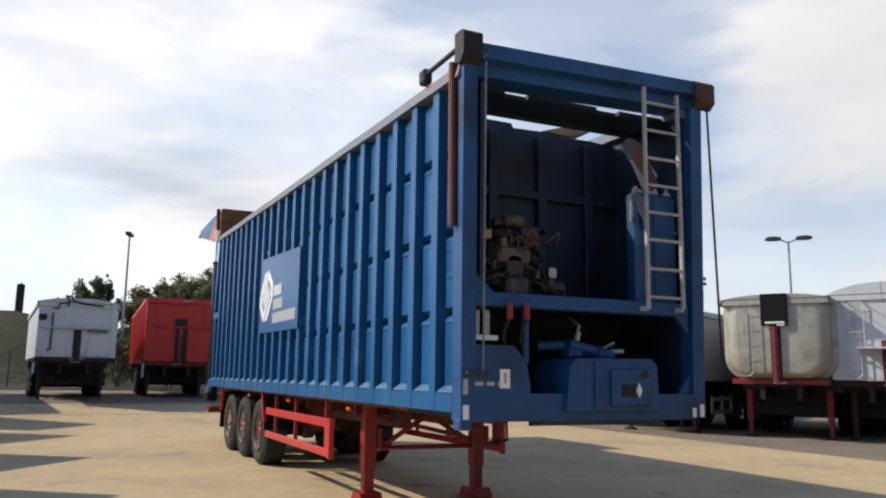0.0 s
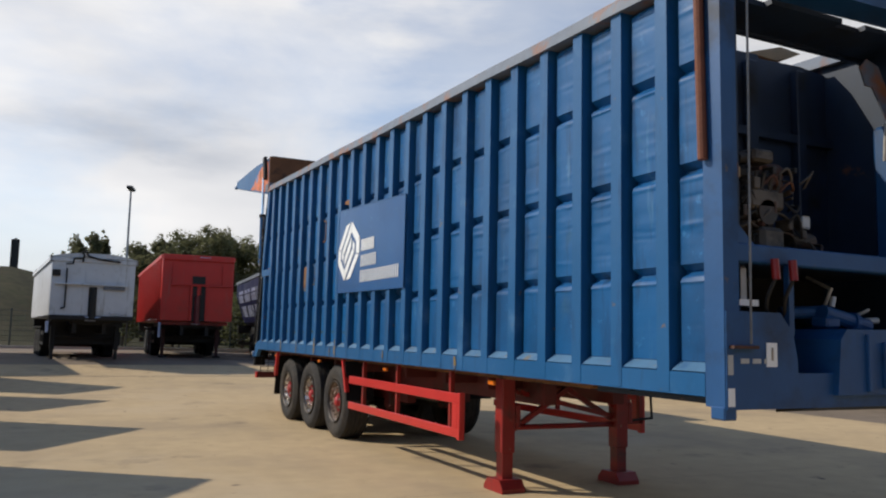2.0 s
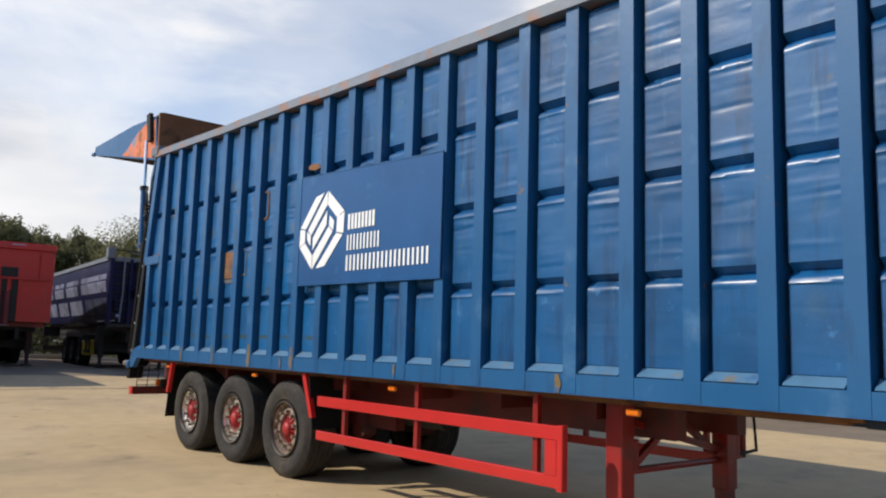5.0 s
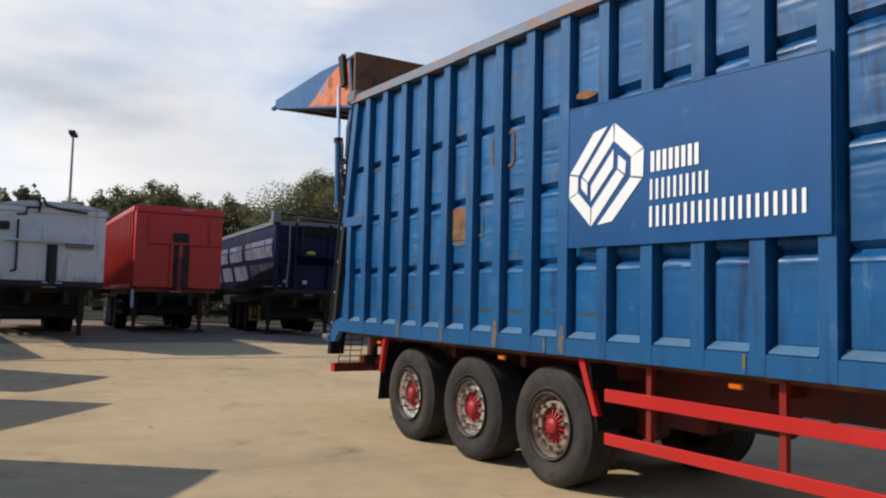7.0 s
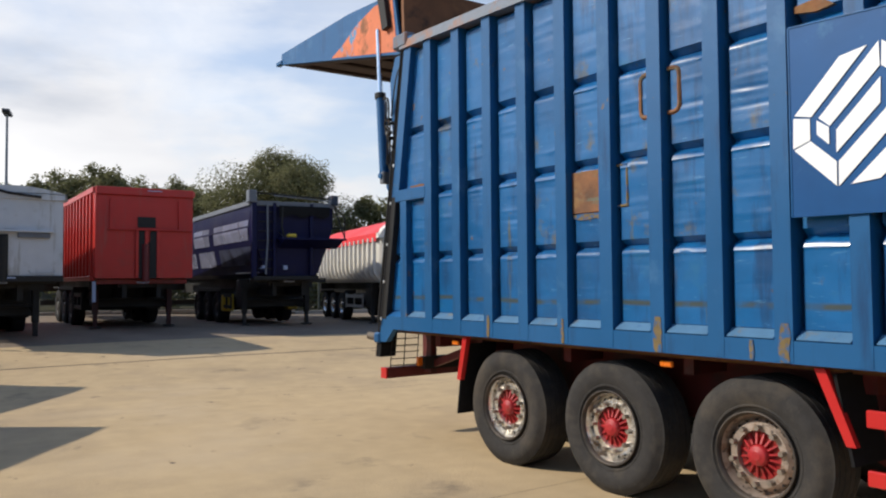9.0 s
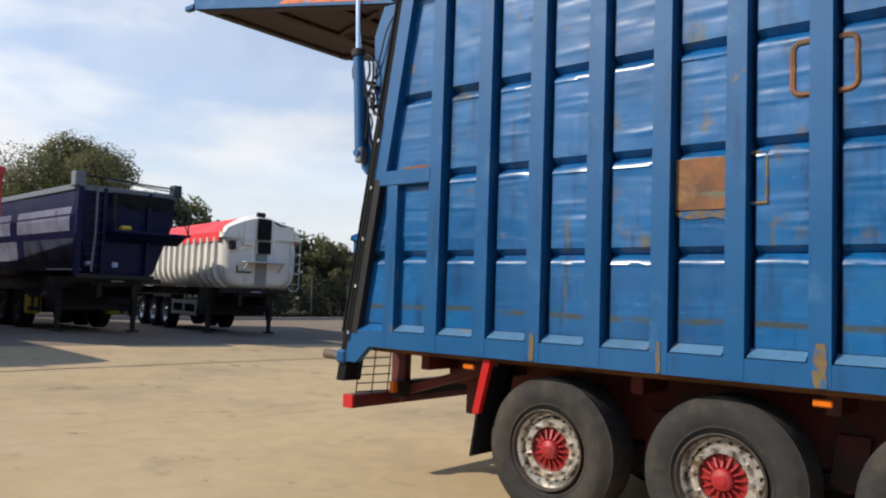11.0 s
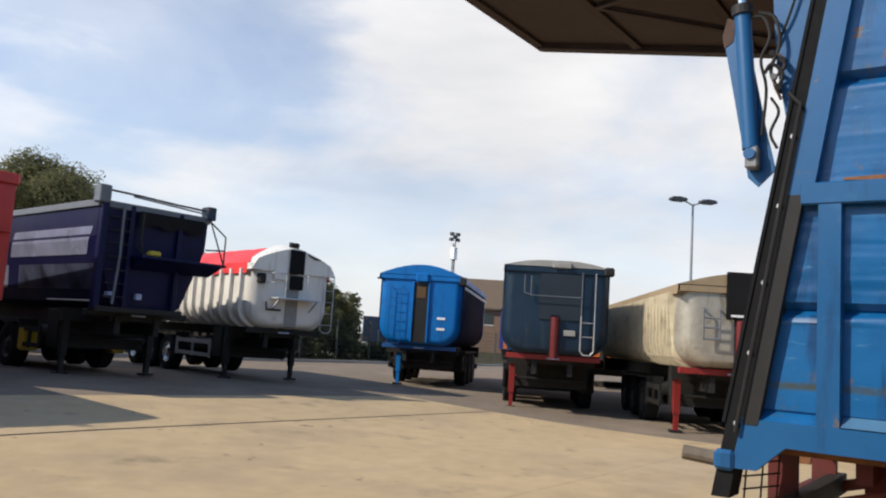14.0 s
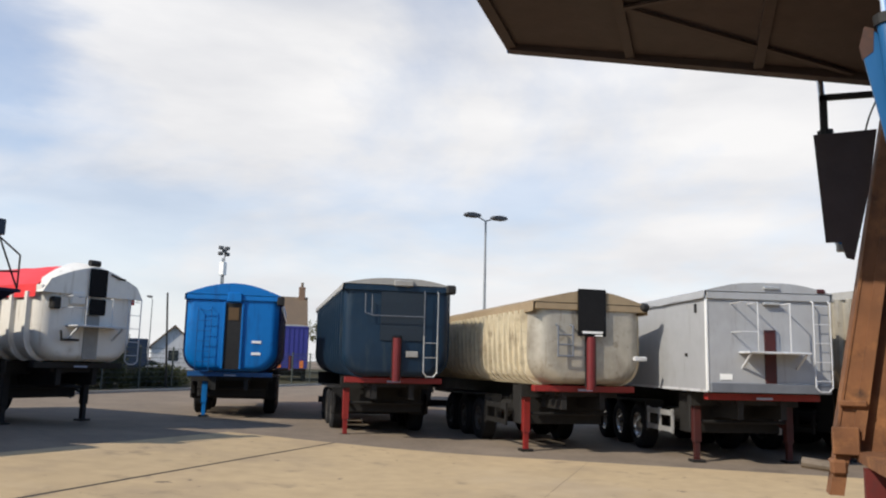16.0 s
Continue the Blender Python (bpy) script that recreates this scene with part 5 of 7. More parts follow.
# lifting rams with their fin brackets
for x, s in ((XL + 0.03, -1), (XR - 0.03, 1)):
    ram = part("lift_ram", rod(bmesh.new(), (x, 18.735, 2.97), (x, 18.805, 3.87), 0.051, 16), BLUE_RIB, trailer, "blue hydraulic lift cylinder", smooth=True)
    part("ram_rod", rod(bmesh.new(), (x, 18.805, 3.87), (x, 18.85, 4.66), 0.028, 14), STEEL, ram, "bright chrome ram rod", smooth=True)
    part("ram_collar", rod(bmesh.new(), (x, 18.803, 3.84), (x, 18.808, 3.90), 0.066, 16), BLACK, ram)
    if s < 0:
        fin = part("ram_bracket", prism(bmesh.new(), [(18.60, 2.84), (18.70, 2.74), (18.76, 2.80), (18.93, 3.72), (18.90, 3.84), (18.80, 3.80), (18.66, 3.10)], "x", x + 0.05, x + 0.07), BLUE_RIB, ram, "steel fin bracket with a rusty edge")
        part("fin_rust", prism(bmesh.new(), [(18.925, 3.66), (18.94, 3.74), (18.91, 3.86), (18.86, 3.84), (18.87, 3.70)], "x", x + 0.046, x + 0.074), CAP_RUST, fin)
        part("hinge_plate", prism(bmesh.new(), [(18.40, 3.16), (18.53, 3.10), (18.60, 3.50), (18.63, 4.00), (18.52, 4.26), (18.30, 4.26)], "x", x + 0.03, x + 0.06), BLUE_RIB, ram, "blue hinge plate")
    else:
        part("ram_bracket", prism(bmesh.new(), [(18.42, 3.87), (18.91, 3.85), (18.85, 2.91), (18.73, 2.91), (18.70, 2.78), (18.64, 2.76), (18.50, 3.36)], "x", x - 0.07, x - 0.05), GATE_UNDER, ram, "steel fin bracket")
    part("ram_pin", rod(bmesh.new(), (x - 0.06, 18.73, 2.93), (x + 0.06, 18.73, 2.93), 0.035, 12), BLUE_RIB, ram)
    part("ram_clevis", boxed(x - 0.045, x + 0.045, 18.68, 18.76, 2.84, 2.98, bevel=0.012), GREY_STEEL, ram)
    runs = ([(0, 18.76, 3.82), (-0.01, 18.67, 3.80), (-0.02, 18.63, 3.66), (-0.02, 18.68, 3.52), (0, 18.65, 3.34), (0, 18.67, 3.05)],
            [(-0.01, 18.70, 3.84), (-0.02, 18.60, 3.78), (-0.03, 18.57, 3.60), (-0.02, 18.62, 3.44), (-0.01, 18.56, 3.30)],
            [(0.0, 18.64, 3.46), (-0.03, 18.58, 3.54), (-0.03, 18.54, 3.46), (-0.02, 18.60, 3.38), (-0.01, 18.56, 3.26)],
            [(0.02, 18.60, 3.60), (0.0, 18.52, 3.80), (0.0, 18.46, 4.00), (0.02, 18.40, 4.14)],
            [(-0.01, 18.66, 3.44), (-0.04, 18.61, 3.48), (-0.03, 18.55, 3.42), (-0.02, 18.57, 3.34)],
            [(0.0, 18.62, 3.28), (-0.02, 18.57, 3.18), (0.0, 18.62, 3.06), (0.0, 18.58, 2.96)])
    for k, run in enumerate(runs):
        part("ram_hose", tube(bmesh.new(), bend([(x + a, b, c) for a, b, c in run]), (0.010, 0.011, 0.009, 0.008, 0.012, 0.009)[k], 6), CAP_RUST if k == 2 else BLACK, ram)
    for yy, zz in ((18.60, 3.40), (18.55, 3.50), (18.61, 3.55), (18.57, 3.33)):
        part("hose_fitting", rod(bmesh.new(), (x - 0.045, yy, zz), (x + 0.03, yy + 0.01, zz + 0.02), 0.02, 8), (GREY_STEEL, BLACK)[int(yy * 100) % 2], ram)


# ---- other materials for the yard ----
RED_BODY = surface("red_body_paint", (0.46, 0.018, 0.011), 0.42, grain=3, amount=0.12, coat=0.15, stains=(((0.30, 0.03, 0.02), 1.2, 0.55, 0.75), ((0.36, 0.05, 0.035), 5.0, 0.56, 0.70, 0.12)))
WHITE_BODY = surface("white_body_paint", (0.54, 0.545, 0.56), 0.42, grain=4, amount=0.08, stains=(((0.36, 0.35, 0.33), 1.6, 0.56, 0.74), ((0.32, 0.30, 0.27), 6.0, 0.57, 0.70, 0.12)))
NAVY = surface("navy_body_paint", (0.005, 0.006, 0.042), 0.45, grain=4, amount=0.2, spec=0.2, stains=(((0.012, 0.012, 0.035), 1.5, 0.52, 0.72),))
CREAM = surface("cream_body_paint", (0.76, 0.73, 0.67), 0.42, grain=4, amount=0.07, stains=(((0.52, 0.48, 0.40), 1.8, 0.60, 0.76), ((0.46, 0.41, 0.33), 6.0, 0.57, 0.72, 0.12)))
SKY_BLUE = surface("bright_blue_paint", (0.001, 0.140, 0.430), 0.45, grain=4, amount=0.10, spec=0.3, stains=(((0.002, 0.09, 0.30), 1.4, 0.58, 0.75), ((0.004, 0.085, 0.27), 6.0, 0.56, 0.70, 0.14)))
DEEP_BLUE = surface("grubby_deep_blue", (0.003, 0.075, 0.24), 0.5, grain=6, amount=0.25)
TEAL = surface("teal_grey_paint", (0.006, 0.022, 0.045), 0.45, grain=4, amount=0.2, spec=0.35, stains=(((0.018, 0.034, 0.05), 1.3, 0.55, 0.75), ((0.030, 0.045, 0.055), 6.0, 0.56, 0.72, 0.14)))
ALLOY = surface("dull_alloy", (0.42, 0.385, 0.32), 0.42, metal=0.35, grain=4, amount=0.2, stains=(((0.27, 0.24, 0.19), 0.9, 0.46, 0.68), ((0.48, 0.45, 0.38), 1.7, 0.58, 0.72), ((0.22, 0.185, 0.14), 4.0, 0.60, 0.76), ((0.24, 0.20, 0.15), 5.0, 0.56, 0.74, 0.2)))
# Body alloy recoloured to the cream of the ribs' sunlit faces, with stains.
RIB_SUNLIT = surface("sunlit_rib_alloy", (0.56, 0.48, 0.33), 0.55, grain=5, amount=0.2, stains=(((0.30, 0.24, 0.16), 2.0, 0.52, 0.7),))
RAM_RED = surface("grimy_ram_red", (0.125, 0.010, 0.012), 0.5, grain=8, amount=0.35)
SILVER = surface("silver_grey_paint", (0.335, 0.34, 0.35), 0.45, grain=4, amount=0.08, stains=(((0.27, 0.27, 0.27), 0.9, 0.54, 0.76), ((0.24, 0.235, 0.225), 5.0, 0.58, 0.74, 0.14)))
TAN_SHEET = surface("tan_tarpaulin", (0.29, 0.215, 0.13), 0.85, grain=6, amount=0.15, bump=0.3, bump_scale=9)
GREY_SHEET = surface("grey_tarpaulin", (0.30, 0.29, 0.27), 0.8, grain=6, amount=0.15, bump=0.3, bump_scale=9)
RED_SHEET = surface("red_tarpaulin", (0.72, 0.030, 0.035), 0.55, grain=5, amount=0.12, bump=0.35, bump_scale=7)
DARK_RED = surface("dark_red_chassis", (0.050, 0.007, 0.006), 0.6, grain=6, amount=0.3, stains=(((0.03, 0.012, 0.010), 2.0, 0.5, 0.7),))
CHASSIS_RED = surface("chassis_red", (0.23, 0.015, 0.012), 0.5, grain=6, amount=0.2, stains=(((0.10, 0.012, 0.010), 2.0, 0.52, 0.7),))
GREY_RAIL = surface("grey_rail_paint", (0.13, 0.14, 0.16), 0.5, grain=5, amount=0.2)
# Lit and shaded copies of one stripe film; the lower front stripe is darker.
LIT_STRIPE = surface("lit_stripe_film", (0.50, 0.53, 0.70), 0.28, metal=0.25, grain=3, amount=0.25)
SHADED_STRIPE = surface("shaded_stripe_film", (0.12, 0.14, 0.22), 0.35, grain=3, amount=0.35, stains=(((0.03, 0.03, 0.06), 1.4, 0.45, 0.62),))
PALE_STRIPE = surface("pale_stripe_film", (0.34, 0.40, 0.56), 0.45, grain=5, amount=0.12)
DARK_TEAL = surface("dark_mesh", (0.008, 0.017, 0.028), 0.6, grain=30, amount=0.3)
BROWN_RUST = surface("rusty_brown", (0.10, 0.055, 0.02), 0.8, grain=8, amount=0.3)
ORANGE = surface("orange_body_paint", (0.60, 0.16, 0.03), 0.5, grain=4, amount=0.12)
PURPLE = surface("purple_curtain", (0.024, 0.026, 0.19), 0.55, grain=4, amount=0.15)
YELLOW = surface("yellow_paint", (0.62, 0.42, 0.03), 0.5, grain=6, amount=0.1)
BRICK = surface("brown_brick", (0.20, 0.125, 0.085), 0.9, grain=14, amount=0.2)
ROOF = surface("brown_roof_tile", (0.13, 0.092, 0.062), 0.85, grain=10, amount=0.2)
GLASS_DARK = surface("dark_window_glass", (0.02, 0.025, 0.03), 0.1, grain=3, amount=0.1)

# Darker tyre and rim colours carry the shade under the parked row.
TYRE_SHADED = surface("shaded_black_tyre", (0.016, 0.016, 0.017), 0.85, grain=12, amount=0.3, spec=0.2)
RIM_SHADED = surface("shaded_rim", (0.06, 0.055, 0.05), 0.6, metal=0.4, grain=12, amount=0.4)
# plain wheels for the parked trailers
b1, b2, b3 = bmesh.new(), bmesh.new(), bmesh.new()
lathe(b1, [(0.03, 0.29), (0.01, 0.38), (0.02, 0.47), (0.06, 0.52), (0.33, 0.52), (0.37, 0.47), (0.38, 0.38), (0.36, 0.29)], (0, 0, 0), 26)
lathe(b2, [(0.03, 0.29), (0.045, 0.26), (0.10, 0.24), (0.07, 0.16), (0.03, 0.12), (0.02, 0.07), (0.02, 0.001)], (0, 0, 0), 18)
lathe(b3, [(0.35, 0.29), (0.335, 0.26), (0.28, 0.24), (0.31, 0.16), (0.35, 0.12), (0.36, 0.07), (0.36, 0.001)], (0, 0, 0), 18)
BRIGHT = [mesh_of("rim", b.copy(), CHROME) for b in (b2, b3)]
TYRE_P, RIM_L, RIM_R = mesh_of("tyre", b1, TYRE_SHADED), mesh_of("rim", b2, RIM_SHADED), mesh_of("rim", b3, RIM_SHADED)


def section_points(kind, w, zb, zt):
    """Half outline of a body, from the bottom middle up the right side to the top edge."""
    h = w / 2
    if kind == "box":
        return [(0, zb), (h - 0.03, zb), (h, zb + 0.03), (h, zt)]
    if kind == "round":
        r = 0.55
        arc = [(h - r + r * math.sin(a), zb + r - r * math.cos(a)) for a in [math.pi / 2 * k / 7 for k in range(8)]]
        return [(0, zb)] + arc + [(h, zt)]
    if kind == "taper":
        return [(0, zb), (0.62, zb), (0.80, zb + 0.12), (h - 0.12, zb + 1.05), (h, zb + 1.45), (h, zt)]
    return []


def semi(name, label, at, heading, length=9.0, w=2.5, zb=1.4, zt=3.4, kind="box", body=SILVER, sheet=None, rise=0.25, ribs=0, rib_mat=None, chassis=BLACK, leg=BLACK, lean=0.0,
         board=False, ladder="", ram=True, platform=False, axles=3, rail_mat=None, group="parked trailers", nose=0.34, rib_w=0.10, drape=0.13, leg_y=1.35, axle=4.0, beam_mat=None, ladder_low=None, legs=(-1, 1), peak=2.0, sheet_y=-0.06, guard=None, leg_x=0.98, rims=None):
    """A parked semi-trailer: front face at its origin, body running back along local y."""
    x, y = at
    t = thing(name, label, "trailer", (x, y, gz(x, y)), -heading, group=group)
    half = section_points(kind, w, zb, zt)
    outline = [(-a, b) for a, b in reversed(half[1:])] + half
    h = w / 2
    bm = bmesh.new()
    stations = []
    if kind == "round":
        for q in range(7):
            f = math.radians(90 - 15 * q)
            stations.append((nose * (1 - math.sin(f)), (h - nose * (1 - math.cos(f))) / h, 0.16 * (1 - math.cos(f))))
    else:
        stations = [(0.0, 0.985, 0.0), (0.06, 1.0, 0.0)]
    stations += [(length - 0.05, 1.0, 0.0), (length, 0.985, 0.0)]
    rings = []
    for k, (yy, sx, up) in enumerate(stations):
        ring = []
        for a, b in outline:
            f = (zt - b) / (zt - zb)
            shift = lean * f if k < len(stations) - 2 else 0
            ring.append(bm.verts.new((a * sx, yy + shift, b + up * f)))
        rings.append(ring)
    n = len(outline)
    for r0, r1 in zip(rings[:-1], rings[1:]):
        for i in range(n):
            bm.faces.new((r0[i], r0[(i + 1) % n], r1[(i + 1) % n], r1[i]))
    bm.faces.new(rings[0]), bm.faces.new(rings[-1][::-1])
    bmesh.ops.recalc_face_normals(bm, faces=bm.faces)
    part("body", bm, body, t, smooth=kind == "round")
    for s in (-1, 1):
        part("top_rail", boxed(min(s * h, s * (h + 0.05)), max(s * h, s * (h + 0.05)), 0.0, length, zt - 0.12, zt + 0.02, bevel=0.01), rail_mat or body, t)
    part("front_rail", boxed(-h, h, -0.05, 0.04, zt - 0.12, zt + 0.02, bevel=0.01), rail_mat or body, t)
    if sheet:
        bm = bmesh.new()
        m, k = 10, 14
        rows = []
        for i in range(k + 1):
            yy = sheet_y + (length - 0.02 - sheet_y) * i / k
            row = []
            for j in range(m + 1):
                u = -1 + 2 * j / m
                z = zt + 0.03 + rise * (1 - abs(u) ** peak) + 0.015 * math.sin(i * 2.1 + j) * (1 - abs(u))
                row.append(bm.verts.new((u * (h + 0.05), yy, z)))
            low = zt - drape - 0.02 * math.sin(i * 2.7)
            row = [bm.verts.new((-h - 0.065, yy, low))] + row + [bm.verts.new((h + 0.065, yy, low))]
            rows.append(row)
        for r0, r1 in zip(rows[:-1], rows[1:]):
            for j in range(m + 2):
                bm.faces.new((r0[j], r0[j + 1], r1[j + 1], r1[j]))
        bm.faces.new(rows[0][1:-1][::-1]), bm.faces.new(rows[-1][1:-1])
        bmesh.ops.recalc_face_normals(bm, faces=bm.faces)
        part("cover_sheet", bm, sheet, t, smooth=True)
    else:
        part("load_space", boxed(-h + 0.08, h - 0.08, 0.1, length - 0.1, zt, zt + 0.006), BLACK, t)
    if ribs:
        gap = (length - 0.6) / ribs
        side = [p for p in half[1:] if p[0] > h * 0.55 or kind != "round"]
        if kind == "box":
            side = [(h, zb + 0.03), (h, zt - 0.12)]
        d = 0.055 if rib_w < 0.13 else 0.10 if rib_mat is None else 0.13
        for k in range(ribs):
            y0 = (nose + 0.04 if kind == "round" else 0.28) + gap * k
            for s in (-1, 1):
                pts = [(s * a, b) for a, b in side if b <= zt - 0.1] + [(s * side[-1][0], zt - 0.12)]
                off = [(s * (a + d), b - (0.03 if b < zb + 0.4 else 0)) for a, b in side if b <= zt - 0.1] + [(s * (side[-1][0] + d), zt - 0.12)]
                rb = prism(bmesh.new(), pts + off[::-1], "y", y0, y0 + rib_w)
                if rib_w > 0.13:
                    for v in rb.verts:
                        if any(abs(v.co.x - q[0]) < 1e-5 and abs(v.co.z - q[1]) < 1e-5 for q in off):
                            v.co.y += 0.035 if v.co.y < y0 + rib_w / 2 else -0.035
                part("side_rib", rb, rib_mat or body, t)
    # chassis, running gear
    bt = beam_mat or chassis
    for xx in (-0.50, 0.38):
        part("chassis_beam", boxed(xx, xx + 0.12, 0.35, length - 0.2, zb - 0.52, zb - 0.01), chassis, t)
    part("front_cross_member", boxed(-h + 0.1, h - 0.1, 0.25 + lean, 0.42 + lean, zb - 0.15, zb - 0.02, bevel=0.01), bt, t)
    part("front_skid_plate", boxed(-0.6, 0.6, 0.42, 1.5, zb - 0.24, zb - 0.02), BLACK, t)
    part("rear_cross_member", boxed(-h + 0.1, h - 0.1, length - 0.5, length - 0.35, zb - 0.42, zb - 0.02), BLACK, t)
    part("underrun_bar", boxed(-h + 0.15, h - 0.15, length - 0.3, length - 0.2, 0.42, 0.62), BLACK, t)
    part("number_bar", boxed(-0.16, 0.16, 0.235 + lean, 0.25 + lean, zb - 0.13, zb - 0.09), PALE_STRIPE, t, "plain white bars")
    a0 = axle
    # Black box added to fill the underside, standing in for its deep shade.
    part("underbody_shade_box", boxed(-0.98, 0.98, leg_y + 0.40, leg_y + 0.95, 0.55, zb - 0.06, bevel=0.02), BLACK, t)
    part("cross_member", boxed(-h + 0.12, h - 0.12, leg_y - 0.06, leg_y + 0.14, zb - 0.30, zb - 0.02), chassis, t)
    for s in (-1, 1):
        # Black tanks and beams, added mainly to darken the view under the body.
        part("air_tank", rod(bmesh.new(), (s * 0.72, leg_y + 1.05, 0.86), (s * 0.72, a0 - 0.75, 0.86), 0.17, 12), BLACK, t)
        part("spring_beam", boxed(s * 0.62 - 0.06, s * 0.62 + 0.06, a0 - 0.6, a0 + 1.31 * (axles - 1) + 0.6, 0.60, zb - 0.40), BLACK, t)
        if s in legs:
            lg = part("landing_leg", boxed(s * leg_x - 0.075, s * leg_x + 0.075, leg_y, leg_y + 0.15, 0.40, zb - 0.02, bevel=0.008), leg, t)
            part("inner_leg", boxed(s * leg_x - 0.05, s * leg_x + 0.05, leg_y + 0.02, leg_y + 0.13, 0.05, 0.42), leg if leg is not BLACK else RUBBER, lg)
            part("foot_pad", boxed(s * leg_x - 0.13, s * leg_x + 0.13, leg_y - 0.06, leg_y + 0.20, 0.005, 0.055), BLACK, lg)
            part("leg_brace", beam(bmesh.new(), (s * leg_x, leg_y + 0.10, 0.62), (s * 0.70, leg_y + 0.9, zb - 0.3), 0.05, 0.05), leg, lg)
        xg = s * (h - 0.06)
        gd = part("side_guard", boxed(xg - 0.02, xg + 0.02, leg_y + 0.75, a0 - 0.68, 0.86, 0.97), guard or BLACK, t)
        part("guard_rail", boxed(xg - 0.02, xg + 0.02, leg_y + 0.75, a0 - 0.68, 0.52, 0.62), guard or BLACK, gd)
        for yy in (leg_y + 0.75, (leg_y + a0) / 2, a0 - 0.76):
            part("guard_post", boxed(xg - 0.022, xg + 0.022, yy, yy + 0.08, 0.50, 1.0), guard or BLACK, gd)
        xa, xb = (-h + 0.02, -h + 0.45) if s < 0 else (h - 0.45, h - 0.02)
        part("mudguard", boxed(xa, xb, a0 - 0.66, a0 + 1.31 * (axles - 1) + 0.64, 1.09, 1.13), BLACK, t)
        part("mudflap", boxed(xa, xb, a0 - 0.66, a0 - 0.63, 0.45, 1.10), BLACK, t)
    part("leg_shaft", rod(bmesh.new(), (-0.95, leg_y + 0.07, 0.80), (0.95, leg_y + 0.07, 0.80), 0.035, 8), BLACK, t)
    for k in range(axles):
        yy = a0 + 1.31 * k
        part("axle", rod(bmesh.new(), (-1.0, yy, 0.52), (1.0, yy, 0.52), 0.09, 8), BLACK, t)
        part("air_spring", rod(bmesh.new(), (-0.5, yy + 0.4, 0.55), (-0.5, yy + 0.4, zb - 0.4), 0.14, 10), BLACK, t)
        part("air_spring", rod(bmesh.new(), (0.5, yy + 0.4, 0.55), (0.5, yy + 0.4, zb - 0.4), 0.14, 10), BLACK, t)
        for s, xx in ((-1, -h + 0.03), (1, h - 0.41)):
            wh = new("wheel", TYRE_P)
            wh.parent, wh.location = t, (xx, yy, 0.52)
            rm = new("rim", (rims or (RIM_L, RIM_R))[0 if s < 0 else 1])
            rm.parent = wh
    # front details
    if ram:
        top = zt - 0.62 if board else zb + 0.95
        part("ram_recess", boxed(-0.12, 0.12, -0.03 + lean * 0.8, 0.02 + lean, zb - 0.04, top), BLACK, t, "dark ram recess")
        part("tipping_ram", rod(bmesh.new(), (0, -0.02 + lean, zb - 0.10), (0, -0.04 + lean * 0.6, top - 0.05), 0.095, 12), RAM_RED if board or beam_mat else BLACK, t, "tipping ram")
    if board:
        part("front_flap", boxed(-0.32, 0.32, -0.10, -0.075, zt - 0.66, zt + rise + 0.03, bevel=0.02), FELT, t, "black rubber flap with a pale stripe")
        part("flap_mark", boxed(-0.22, 0.24, -0.108, -0.101, zt - 0.60, zt - 0.555), WHITE, t, "plain pale bar")
        part("flap_mark", boxed(0.06, 0.24, -0.108, -0.101, zt - 0.655, zt - 0.625), WHITE, t, "plain pale bar")
    if ladder:
        lx = {"r": 0.80, "l": -0.72, "far": 1.02}[ladder]
        lm = WHITE_BODY if body in (CREAM, SILVER) else GALV
        top, low = zt - 0.1, ladder_low or zb + 0.05
        ld = part("ladder", tube(bmesh.new(), [(lx - 0.17, -0.03, top), (lx - 0.17, -0.12, top - 0.05), (lx - 0.17, -0.12, low + 0.08), (lx - 0.09, -0.12, low), (lx + 0.09, -0.12, low), (lx + 0.17, -0.12, low + 0.08), (lx + 0.17, -0.12, top - 0.05), (lx + 0.17, -0.03, top)], 0.013, 7), lm, t)
        for k in range(5):
            z = low + 0.2 + (top - low - 0.3) * k / 4
            part("rung", rod(bmesh.new(), (lx - 0.17, -0.12, z), (lx + 0.17, -0.12, z), 0.008, 6), lm, ld)
    if platform:
        pm = WHITE_BODY if body in (CREAM, SILVER) else body
        zp = zb + 0.74
        pf = part("platform", boxed(-0.62, 0.62, -0.42, 0.02, zp, zp + 0.04, bevel=0.008), pm, t)
        for xx in (-0.42, 0.22):
            part("platform_rail", tube(bmesh.new(), [(xx, -0.40, zp), (xx, -0.40, zt - 0.2), (xx, -0.01, zt - 0.2)], 0.012, 7), pm, pf)
        for zz in (zp + 0.40, zt - 0.2):
            part("platform_rail", tube(bmesh.new(), [(-0.75, 0.0, zz), (-0.75, -0.40, zz), (-0.42, -0.40, zz)], 0.011, 7), pm, pf)
        for xx in (-0.55, 0.55):
            part("platform_brace", beam(bmesh.new(), (xx, 0.0, zp - 0.27), (xx, -0.36, zp), 0.035, 0.035), pm, pf)
    return t


# far row, facing the camera's start
A = semi("tipping_trailer", "pale grey tipping trailer with rounded roof and black chassis", (0.52, 30.6), -4, 9.5, w=2.5, zb=1.46, zt=3.31, body=WHITE_BODY, sheet=WHITE_BODY, rise=0.16)
part("roof_hose", tube(bmesh.new(), [(-0.36, -0.09, 3.19), (-0.34, -0.13, 3.41), (-0.40, -0.13, 3.51), (-0.28, -0.13, 3.55), (-0.22, -0.13, 3.39), (0.1, -0.12, 3.31), (0.75, -0.10, 3.25)], 0.03, 7), BLACK, A)
